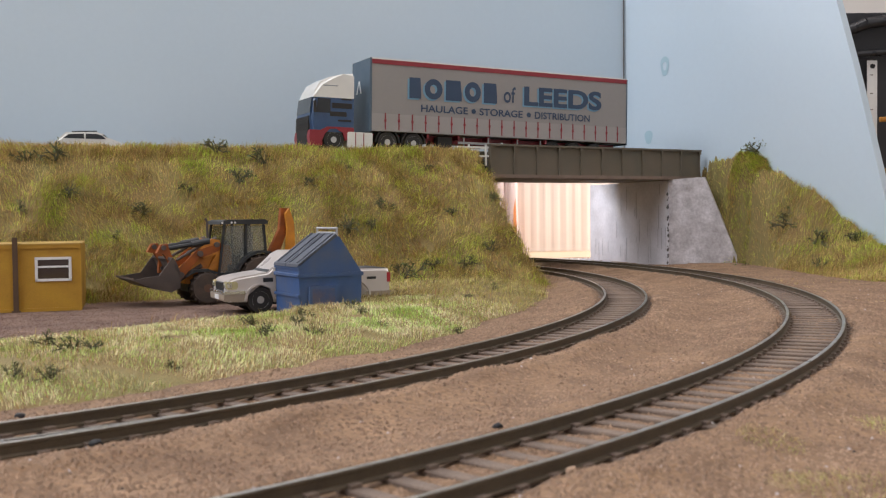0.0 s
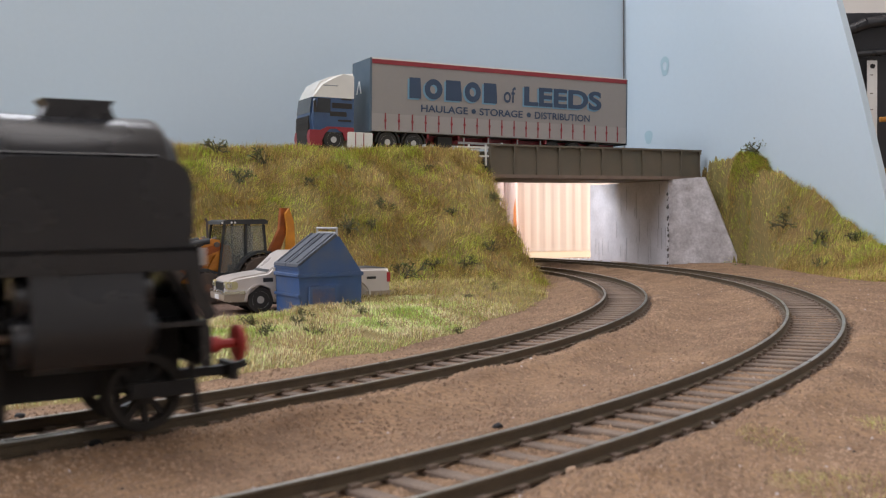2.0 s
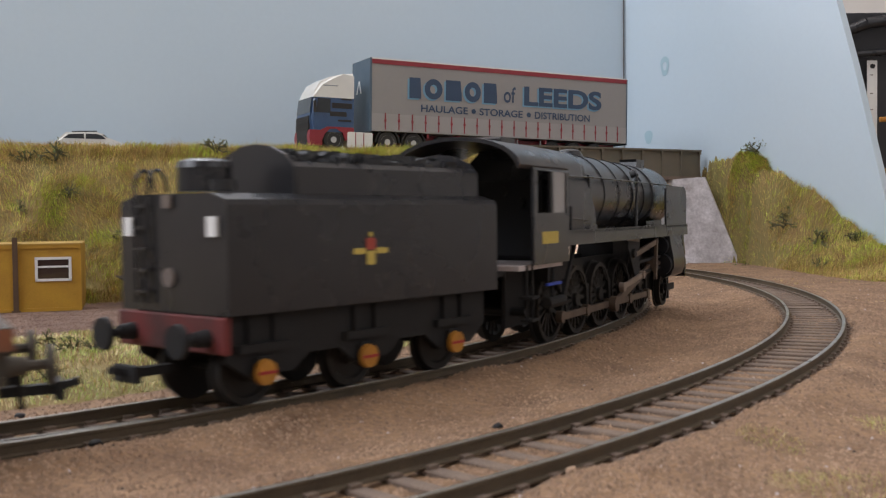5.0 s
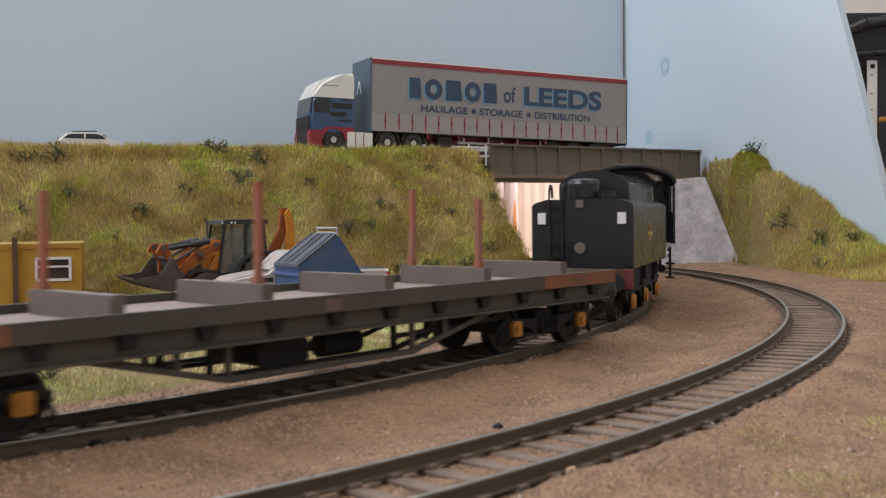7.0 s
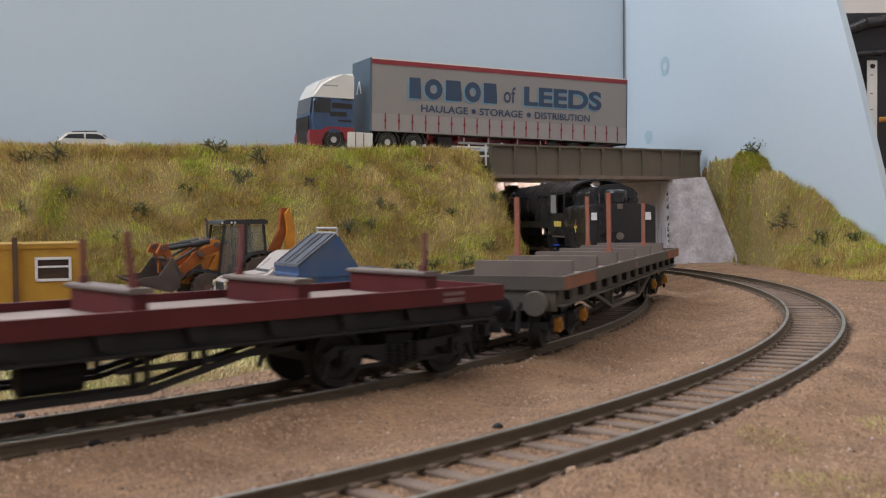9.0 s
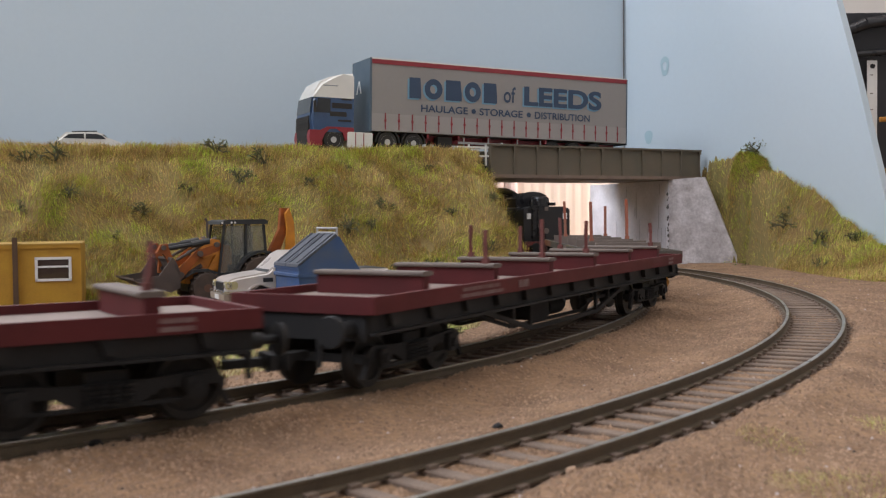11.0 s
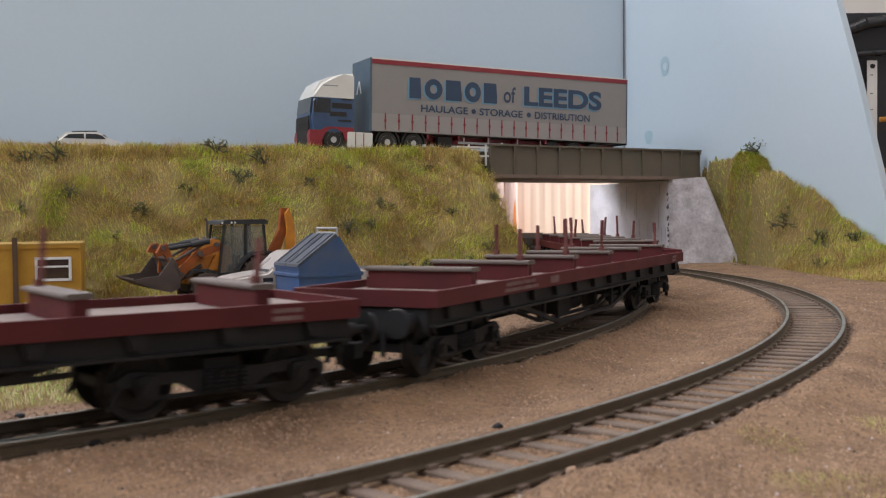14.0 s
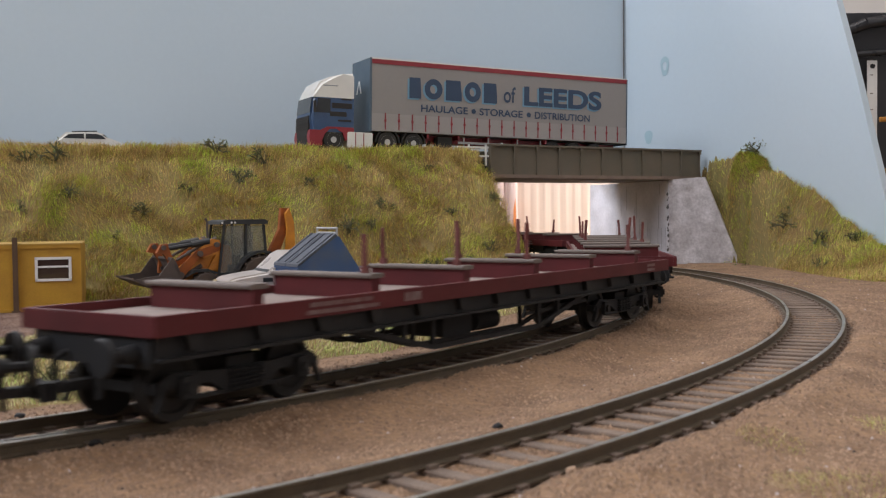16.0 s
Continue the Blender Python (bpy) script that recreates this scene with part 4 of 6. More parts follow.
            box(bm, x - 2.1, x + 2.1, s * 15.36 - 0.05, s * 15.36 + 0.05, 6.3, 6.9)
            part("red_bar", bm, M["red"], g)
    bm = bmesh.new()
    box(bm, -38, 37, -11, 11, 13, 17.5)
    box(bm, 38, 46, -3, 3, 9, 11)
    box(bm, 38.6, 44, -14, 14, 20.2, 21.4)
    part("underframe", bm, M["frame"], t)
    bm = bmesh.new()
    box(bm, -40.4, -39.0, -16.2, 16.2, 10.8, 17.4, 0.3)
    part("buffer_beam", bm, M["dirty_red"], t, "dirty red buffer beam")
    buffers(t, -40.4, -1, M["frame"])
    for x in (-30, -3, 25):
        wheelset(t, x, 6.6)
    set_going(t, -33.5, 26)


# cab glass is opaque, its pale reflection given as a grey tone
M["glass_grey"] = material("side_window", (0.30, 0.29, 0.29), 0.15, second=(0.24, 0.23, 0.23), scale=60)
M["number"] = material("cream_yellow", (0.62, 0.48, 0.10), 0.6, second=(0.5, 0.4, 0.1), scale=300)
M["crest_red"] = material("crest_red", (0.40, 0.06, 0.04), 0.6)
M["coal"] = material("coal", (0.02, 0.02, 0.021), 0.35, second=(0.05, 0.05, 0.052), scale=200, island=0.4, fine=0.3, bump=0.3)
M["dirty_red"] = material("dirty_red", (0.20, 0.02, 0.018), 0.7, second=(0.03, 0.02, 0.018), scale=70, mix=1.0, fine=0.2)
M["blue_pipe"] = material("blue_strip", (0.02, 0.07, 0.5), 0.5, scale=200)
build_loco()
build_tender()


# ---------------------------------------------------------------- on the road
M["curtain"] = material("curtain_grey", (0.285, 0.27, 0.26), 0.5, second=(0.265, 0.25, 0.24), scale=25, mix=1.0, fine=0.04, bump=0.05, bump_scale=400)
M["curtain_low"] = material("curtain_lower", (0.325, 0.305, 0.295), 0.5, second=(0.29, 0.27, 0.26), scale=60, fine=0.05)
M["truck_blue"] = material("truck_blue", (0.02, 0.055, 0.14), 0.35, second=(0.03, 0.085, 0.18), scale=140, mix=0.6, coat=0.4)
M["slate"] = material("slate_blue", (0.075, 0.115, 0.155), 0.45, scale=80, coat=0.2)
M["letter"] = material("letter_blue", (0.03, 0.06, 0.115), 0.5, scale=100)
M["letter_light"] = material("letter_sky", (0.15, 0.31, 0.44), 0.5, scale=100)
M["truck_red"] = material("truck_red", (0.26, 0.016, 0.026), 0.45, scale=150, coat=0.1)
M["cream_paint"] = material("cream_white", (0.74, 0.73, 0.69), 0.35, scale=80, coat=0.4)
M["tyre"] = material("rubber", (0.022, 0.021, 0.021), 0.85, second=(0.05, 0.045, 0.04), scale=200, fine=0.2)
M["hub"] = material("silver_hub", (0.52, 0.51, 0.50), 0.4, metal=0.6, scale=300)
M["dark_glass"] = material("dark_glass", (0.02, 0.025, 0.03), 0.12, scale=40, coat=0.6)
M["chrome"] = material("chrome", (0.62, 0.62, 0.62), 0.25, metal=0.9, scale=200)
M["railing"] = material("white_railing", (0.72, 0.71, 0.68), 0.6, scale=200)


def road_wheel(parent, x, y0, y1, r, hub=None, z=None):
    """A rubber tyre with a rim set in its outer face at y0."""
    z = r if z is None else z
    bm = bmesh.new()
    d = 1 if y1 > y0 else -1
    prof = [(y0, r * 0.62), (y0, r * 0.9), (y0 + d * 0.25 * abs(y1 - y0), r), (y1 - d * 0.25 * abs(y1 - y0), r), (y1, r * 0.9), (y1, r * 0.6)]
    lathe(bm, prof if d > 0 else prof[::-1], "y", (x, 0, z), n=26)
    t = part("tyre", bm, M["tyre"], parent, smooth=True)
    bm = bmesh.new()
    prof = [(y0 - d * 0.05, r * 0.16), (y0 - d * 0.05, r * 0.26), (y0 + d * 0.5, r * 0.34), (y0 + d * 0.35, r * 0.5), (y0 - d * 0.02, r * 0.63), (y0 + d * 0.9, r * 0.62)]
    lathe(bm, prof if d > 0 else prof[::-1], "y", (x, 0, z), n=22)
    part("rim", bm, hub or M["hub"], t, smooth=True)


def lettering(parent, words, x0, width, z, height, mat, y=-0.08, bold=0.012):
    """Words in the built-in font as a thin mesh on the near side."""
    cu = bpy.data.curves.new("words", "FONT")
    cu.body, cu.offset = words, bold
    ob = bpy.data.objects.new("words", cu)
    me = bpy.data.meshes.new_from_object(ob)
    xs = [v.co.x for v in me.vertices]
    ys = [v.co.y for v in me.vertices]
    for v in me.vertices:
        v.co = ((x0 + (v.co.x - min(xs)) / (max(xs) - min(xs)) * width) * MM, y * MM, (z + (v.co.y - min(ys)) / (max(ys) - min(ys)) * height) * MM)
    me.materials.clear()
    me.materials.append(mat)
    bpy.data.objects.remove(ob)
    o = new("lettering", me)
    o.parent = parent
    return o


def glyph_block(bm, x, z, w, h, hollow):
    """A plain block or ring of a big letter's size, standing for lettering that is not spelt out."""
    if not hollow:
        prism(bm, [(x, z), (x + w, z), (x + w, z + h * 0.3), (x + w * 0.92, z + h), (x, z + h)], "y", -0.07, 0.02)
        return
    loops = [[bm.verts.new((x + w / 2 + kx * w * math.cos(a), y, z + h / 2 + kz * h * math.sin(a))) for a in (math.pi * i / 12 for i in range(24))]
             for kx, kz, y in ((0.5, 0.5, -0.07), (0.2, 0.22, -0.07), (0.2, 0.22, 0.02), (0.5, 0.5, 0.02))]
    for p_, q_ in zip(loops, loops[1:] + loops[:1]):
        for i in range(24):
            bm.faces.new((p_[i], p_[(i + 1) % 24], q_[(i + 1) % 24], q_[i]))


def build_lorry():
    """x runs from the trailer's front to its rear, y from the near side to the far side, z from the road."""
    v = thing("articulated_lorry", "blue and white articulated lorry with a grey curtain-sided trailer", "lorry", at(-45, 640, ROAD_Z + 1.0, 0, 1.25, 26))
    W, L = 30.0, 193.5
    # trailer
    bm = bmesh.new()
    box(bm, 0.6, L, 0.2, W - 0.2, 13.6, 58.0, 0.3)
    body = part("trailer_body", bm, M["curtain"], v, "grey curtain-sided trailer body")
    bm = bmesh.new()
    box(bm, 0, 1.4, -0.1, W + 0.1, 13.0, 59.0, 0.4)
    front = part("trailer_front", bm, M["slate"], body, "slate blue front bulkhead")
    bm = bmesh.new()
    prism(bm, [(14, 38), (16, 38), (18.6, 46), (17.2, 46)], "x", -0.1, 0.0)
    prism(bm, [(21, 38), (23, 38), (19, 46), (18.2, 46)], "x", -0.1, 0.0)
    part("front_letter", bm, M["white"], body, "white letter on the bulkhead")
    bm = bmesh.new()
    box(bm, 1.4, L, -0.15, W + 0.15, 55.4, 58.2)
    part("top_rail", bm, M["truck_red"], body, "red top rail")
    bm = bmesh.new()
    box(bm, 1.4, L, -0.1, W + 0.1, 58.2, 59.0)
    part("roof", bm, M["cream_paint"], body)
    bm = bmesh.new()
    box(bm, 1.4, L, -0.12, 0.2, 13.8, 17.0)
    box(bm, 1.4, L, -0.06, 0.2, 17.0, 24.6)
    part("lower_curtain", bm, M["curtain_low"], body, "paler lower edge of the curtain")
    bm = bmesh.new()
    box(bm, L, L + 0.8, -0.1, W + 0.1, 12.6, 58.6, 0.3)
    part("rear_frame", bm, M["slate"], body)
    strap = None
    for i in range(20):
        x = 10.5 + 9.25 * i
        if strap is None:
            bm = bmesh.new()
            box(bm, -0.35, 0.35, -0.3, 0.0, 14.6, 25.0)
            box(bm, -0.7, 0.7, -0.35, 0.0, 19.6, 21.0)
            strap = part("strap", bm, M["truck_red"], body, "red curtain strap", at=at(x, 0, 0))
        else:
            again(strap, at(x, 0, 0))
    # the firm's name as plain blocks with a pale blue shadow, then the town
    blocks = [(26.8, 8.2), (37.4, 12.6), (52.4, 11.4), (66.0, 11.8), (80.0, 10.0)]
    for mat, dx, dz, y in (("letter_light", -1.2, -0.9, -0.02), ("letter", 0.0, 0.0, -0.10)):
        for i, (x, w_) in enumerate(blocks):
            bm = bmesh.new()
            glyph_block(bm, x + dx, 35.4 + dz, w_, 13.0, i in (1, 3))
            part("sign_block", bm, M[mat], body, at=at(0, y, 0))
        lettering(body, "LEEDS", 110.5 + dx, 62.0, 35.4 + dz, 13.0, M[mat], y - 0.06, bold=0.035)
    lettering(body, "of", 95.0, 9.0, 36.6, 10.5, M["letter"], -0.14)
    for words, x0, wd in (("HAULAGE", 35.0, 33.5), ("STORAGE", 77.0, 32.5), ("DISTRIBUTION", 119.0, 44.0)):
        lettering(body, words, x0, wd, 27.2, 4.6, M["letter"], bold=0.018)
    for x in (72.7, 114.3):
        bm = bmesh.new()
        lathe(bm, [(-0.08, 1.6), (0.05, 1.6)], "y", (x, 0, 29.4), n=14)
        part("dot", bm, M["letter"], body)
    # chassis
    bm = bmesh.new()
    box(bm, -8, L - 4, 9, 11, 8.5, 12.8)
    box(bm, -8, L - 4, 19, 21, 8.5, 12.8)
    for x in (40, 62, 84, 106, 128):
        box(bm, x, x + 1.4, 1.5, W - 1.5, 10.6, 13.4)
    box(bm, -44 + 6, 38, 8, 22, 6.6, 8.6)
    part("chassis", bm, M["truck_red"], v, "red chassis")
    bm = bmesh.new()
    for z in (5.2, 8.0):
        box(bm, 62, 128, 0.6, 1.2, z, z + 1.5)
    for x in (66, 84, 106, 124):
        box(bm, x, x + 0.9, 1.2, 1.8, 5, 12.6)
    part("side_guard", bm, M["curtain_low"], v, "pale side guard rails")
    bm = bmesh.new()
    box(bm, 48, 58, 2, 8, 3, 12)
    box(bm, 44, 46, 9, 11, 0.2, 10)
    part("landing_leg", bm, M["tyre"], v)
    for x in (134, 151, 168):
        road_wheel(v, x, 0.9, 6.5, 6.6)
        road_wheel(v, x, W - 0.9, W - 6.5, 6.6)
    for x in (12.5, 30.5):
        road_wheel(v, x, 0.9, 7.5, 7.0)
        road_wheel(v, x, W - 0.9, W - 7.5, 7.0)
    road_wheel(v, -23.2, 0.7, 5.5, 7.0)
    road_wheel(v, -23.2, W - 0.7, W - 5.5, 7.0)
    bm = bmesh.new()
    for a0 in (12.5, 30.5):
        arc = [(a0 + 8.4 * math.cos(t), 7 + 8.4 * math.sin(t)) for t in (math.pi * i / 10 for i in range(11))]
        arc += [(a0 + 7.6 * math.cos(t), 7 + 7.6 * math.sin(t)) for t in (math.pi * (10 - i) / 10 for i in range(11))]
        k = 11
        for i in range(k - 1):
            prism(bm, [arc[i], arc[i + 1], arc[2 * k - 2 - i], arc[2 * k - 1 - i]], "y", 0.6, 7.6)
    part("mudguard", bm, M["tyre"], v)
    bm = bmesh.new()
    box(bm, -14.5, 2.2, 0.2, 8, 2.6, 12.2, 0.8)
    tank = part("side_tank", bm, M["cream_paint"], v, "white side fairing and tank")
    bm = bmesh.new()
    for x in (-9.4, -4.0):
        box(bm, x, x + 0.5, 0.05, 0.25, 3, 11.8)
    part("tank_gap", bm, M["truck_red"], tank)
    # cab
    bm = bmesh.new()
    prof = [(-41.5, 12), (-42.4, 20), (-40.6, 33), (-38.6, 36.5), (-10.0, 36.5), (-10.0, 12)]
    prism(bm, prof, "y", 0.6, W - 0.6)
    bmesh.ops.bevel(bm, geom=[e for e in bm.edges if abs(e.verts[0].co.y - e.verts[1].co.y) < 0.1 and max(e.verts[0].co.x, e.verts[1].co.x) < -38], offset=1.8, segments=3, affect="EDGES")
    cab = part("cab", bm, M["truck_blue"], v, "blue cab with a white roof", smooth=True)
    cab.matrix_basis = at(-1.6, 0, 0.2) @ Matrix.Diagonal((0.865, 1, 0.95, 1))
    bm = bmesh.new()
    prof = [(-40.3, 34.0), (-38.8, 38.0), (-35, 43.6), (-28, 47.4), (-18, 49.8), (-10.0, 50.6), (-10.0, 34.0)]
    prism(bm, prof, "y", 0.5, W - 0.5)
    bmesh.ops.bevel(bm, geom=[e for e in bm.edges if abs(e.verts[0].co.y - e.verts[1].co.y) < 0.1 and min(e.verts[0].co.z, e.verts[1].co.z) > 34.5], offset=2.0, segments=3, affect="EDGES")
    part("cab_roof", bm, M["cream_paint"], cab, "white high roof", smooth=True)
    bm = bmesh.new()
    prism(bm, [(-38.2, 24.2), (-27.6, 24.2), (-27.6, 33.4), (-37.0, 33.4)], "y", 0.45, 0.62)
    part("side_window", bm, M["dark_glass"], cab)
    bm = bmesh.new()
    prism(bm, [(-42.3, 24), (-42.0, 24), (-40.5, 34), (-40.9, 34)], "y", 2.2, W - 2.2)
    part("windscreen", bm, M["dark_glass"], cab)
    bm = bmesh.new()
    box(bm, -42.9, -42.0, 3, W - 3, 13, 22)
    for z in (14, 16, 18, 20):
        box(bm, -43.2, -42.8, 3, W - 3, z, z + 0.8)
    part("grille", bm, M["tyre"], cab)
    bm = bmesh.new()
    for y0, y1 in ((0.3, 5.0), (W - 5.0, W - 0.3)):
        prism(bm, [(-42.6, 3.2), (-33.6, 3.2), (-33.6, 7), (-31.5, 11), (-28, 14), (-23, 14.2), (-18, 11.5), (-16.5, 7), (-10, 7), (-10, 15.4), (-30, 15.4), (-35, 13), (-42.6, 13), (-43.2, 9)], "y", y0, y1)
    part("bumper", bm, M["truck_red"], cab, "red bumper corner and wheel arch")
    bm = bmesh.new()
    box(bm, -43.0, -41.8, 4.6, W - 4.6, 3.0, 13.4, 0.4)
    for z in (5, 8):
        box(bm, -43.3, -42.9, 7, W - 7, z, z + 1.4)
    part("front_panel", bm, M["tyre"], cab, "black lower front grille")
    bm = bmesh.new()
    for x0, x1, z0, z1 in ((-26.5, -11.5, 27.4, 30.8), (-28.0, -15.5, 22.2, 25.2), (-19.5, -11.5, 32.8, 34.0), (-22, -12, 19.0, 20.2)):
        box(bm, x0, x1, 0.42, 0.62, z0, z1, 0.3)
    part("door_lettering", bm, M["tyre"], cab, "dark lettering bars")
    bm = bmesh.new()
    box(bm, -40.6, -38.8, -1.6, -0.4, 24, 31.5, 0.4)
    bar(bm, (-39.4, -0.6, 31), (-38.6, 0.8, 31.6), 0.5, 0.5)
    part("mirror", bm, M["tyre"], cab)
    bm = bmesh.new()
    box(bm, -33, -22, 0.5, 0.6, 41.4, 42.0)
    part("roof_lettering", bm, M["slate"], cab)


def build_car():
    """The upper half of a small silver car shows over the grass."""
    c = thing("parked_car", "white estate car with dark windows on the road", "car", at(-246, 652, ROAD_Z - 2.2, 0, 0, 22))
    prof = [(0, 3), (0, 9), (1.5, 11.2), (13, 13), (19, 18.4), (23, 19.6), (42, 19.2), (48, 13.8), (50, 11), (50, 3)]
    bm = bmesh.new()
    prism(bm, [(50 - x, z) for x, z in prof], "y", 0, 22)
    bmesh.ops.bevel(bm, geom=[e for e in bm.edges if abs(e.verts[0].co.y - e.verts[1].co.y) < 0.1 and min(e.verts[0].co.z, e.verts[1].co.z) > 5], offset=1.6, segments=3, affect="EDGES")
    part("body", bm, M["cream_paint"], c, "silvery white body", smooth=True)
    bm = bmesh.new()
    prism(bm, [(50 - x, z) for x, z in ((17.5, 15.0), (20.5, 17.6), (23.5, 18.3), (30, 18.4), (30, 15.2))], "y", -0.15, 22.15)
    prism(bm, [(50 - x, z) for x, z in ((31, 15.2), (31, 18.4), (40, 18.0), (43.5, 15.4))], "y", -0.15, 22.15)
    part("side_window", bm, M["dark_glass"], c)
    bm = bmesh.new()
    prism(bm, [(12, 19.3), (27, 19.9), (27, 20.6), (12, 20.0)], "y", 2, 2.8)
    part("roof_rail", bm, M["tyre"], c)
    for x in (10, 40):
        road_wheel(c, x, -0.1, 4, 4.6)
        road_wheel(c, x, 22.1, 18, 4.6)


def build_railing():
    f = thing("bridge_railing", "white wooden railing at the end of the bridge", "railing", at(9.5, 652, ROAD_Z - 3, 0, 0, G_ANGLE - 4))
    for z in (1.6, 7.2):
        bm = bmesh.new()
        box(bm, 0, 23, 0, 0.8, z, z + 1.1)
        part("rail", bm, M["railing"], f)
    for x in (0, 8.2, 20.5):
        bm = bmesh.new()
        box(bm, x, x + 1.0, -0.3, 0.9, -4, 9.6 if x > 2 else 8)
        part("post", bm, M["railing"], f)
    bm = bmesh.new()
    box(bm, 36.0, 37.1, 6, 7, 5.5, 11.4)
    box(bm, 20.6, 36.2, 6.1, 6.9, 7.0, 8.0)
    part("far_post", bm, M["railing"], f)


build_lorry()
build_car()
build_railing()

# ---------------------------------------------------------------- the yard
YARD_Z = GROUND + 0.9
M["cabin"] = material("cabin_yellow", (0.49, 0.275, 0.022), 0.6, second=(0.36, 0.18, 0.018), scale=75, mix=0.9, fine=0.2, bump=0.15)
M["brown"] = material("brown_post", (0.085, 0.05, 0.03), 0.8, second=(0.14, 0.08, 0.04), scale=150)
M["pane"] = material("window_pane", (0.045, 0.025, 0.022), 0.15, scale=60, coat=0.5)
M["digger"] = material("digger_orange", (0.68, 0.27, 0.018), 0.5, second=(0.36, 0.115, 0.015), scale=120, mix=0.8, fine=0.15)
M["digger_rust"] = material("arm_rust", (0.36, 0.088, 0.008), 0.75, second=(0.13, 0.042, 0.016), scale=190, mix=0.8, fine=0.2)
M["bucket"] = material("bucket_steel", (0.075, 0.06, 0.055), 0.6, metal=0.3, second=(0.13, 0.10, 0.085), scale=120, mix=0.9, fine=0.2)
M["mud_tyre"] = material("muddy_rubber", (0.055, 0.042, 0.035), 0.9, second=(0.12, 0.085, 0.065), scale=200, mix=0.8, fine=0.25)
M["mud_hub"] = material("muddy_hub", (0.15, 0.075, 0.045), 0.8, second=(0.12, 0.08, 0.06), scale=200)
M["cab_black"] = material("cab_black", (0.022, 0.024, 0.026), 0.5, scale=150)
M["cab_glass"] = material("cab_glass", (0.62, 0.63, 0.58), 0.08, second=(0.45, 0.46, 0.42), scale=70, mix=1.0, coat=0.5)
for key in ("cab_glass",):
    shader = M[key].node_tree.nodes["Principled BSDF"]
    shader.inputs["Transmission Weight"].default_value, shader.inputs["IOR"].default_value = 0.8, 1.2
M["pickup"] = material("pickup_white", (0.63, 0.585, 0.555), 0.3, second=(0.50, 0.43, 0.39), scale=90, mix=0.7, coat=0.5)
M["beige"] = material("bumper_beige", (0.36, 0.30, 0.23), 0.45, second=(0.28, 0.225, 0.17), scale=120)
M["lamp_glass"] = material("head_lamp", (0.55, 0.49, 0.27), 0.2, scale=300, coat=0.6)
M["tail_red"] = material("tail_lamp", (0.40, 0.02, 0.03), 0.3, scale=300, coat=0.5)
M["bolster_pale"] = material("pale_tube", (0.42, 0.41, 0.40), 0.5, scale=200)
M["skip"] = material("skip_blue", (0.032, 0.092, 0.25), 0.6, second=(0.085, 0.115, 0.19), scale=110, mix=0.9, fine=0.15, bump=0.15)
M["scuffed"] = material("scuffed_blue", (0.04, 0.09, 0.22), 0.7, second=(0.16, 0.115, 0.105), scale=150, mix=0.9, fine=0.2)
M["skip_lid"] = material("lid_grey", (0.055, 0.062, 0.08), 0.75, second=(0.095, 0.105, 0.13), scale=90, mix=0.9, fine=0.15)


def build_cabin(x_right, width, window, post):
    c = thing("site_cabin", "yellow portable site cabin standing in the yard" if window else "yellow portable site cabin beside its twin", "site cabin", at(-149 + (x_right + 149) * 0.956, 428 + (x_right + 149) * 0.292, YARD_Z, 0, 0, 17), "site cabins")
    bm = bmesh.new()
    box(bm, -width, 0, 0.6, 44, 0, 27.2, 0.3)
    body = part("body", bm, M["cabin"], c)
    bm = bmesh.new()
    for x0, x1, z0, z1 in ((-width, 0, 26.0, 27.5), (-width, 0, 0, 1.4), (-width, -width + 1.1, 1.4, 26.0), (-1.1, 0, 1.4, 26.0)):
        box(bm, x0, x1, 0, 0.8, z0, z1)
    part("frame", bm, M["cabin"], c)
    bm = bmesh.new()
    box(bm, -width - 0.2, 0.2, -0.1, 44.2, 27.5, 28.0)
    part("roof", bm, M["cabin_roof"], c, "dull yellow roof edge")
    if window:
        x0, x1, z0, z1 = -18.0, -3.8, 12.4, 22.4
        bm = bmesh.new()
        box(bm, x0 + 0.8, x1 - 0.8, 0.35, 0.7, z0 + 0.8, z1 - 0.8)
        w = part("window", bm, M["pane"], c, "dark window in a white frame")
        for a, b_, d, e in ((x0, x1, z0, z0 + 1.1), (x0, x1, z1 - 1.1, z1), (x0, x0 + 1.1, z0, z1), (x1 - 1.1, x1, z0, z1), (x0, x1, z1 - 4.4, z1 - 3.6)):
            bm = bmesh.new()
            box(bm, a, b_, 0.0, 0.75, d, e)
            part("window_frame", bm, M["white"], w)
    if post:
        bm = bmesh.new()
        box(bm, -width - 1.5, -width + 0.5, -0.9, 0.0, -0.2, 30.6, 0.2)
        box(bm, -width - 2.2, -width + 1.2, -1.0, 1.0, -0.3, 0.6)
        part("corner_post", bm, M["brown"], c, "dark brown corner post")
    return c


M["cabin_roof"] = material("cabin_roof", (0.42, 0.26, 0.05), 0.6, scale=80, fine=0.1)
build_cabin(-150.6, 24.9, True, True)
build_cabin(-176.6, 26.5, False, False)
build_cabin(-204.0, 26.5, False, True)


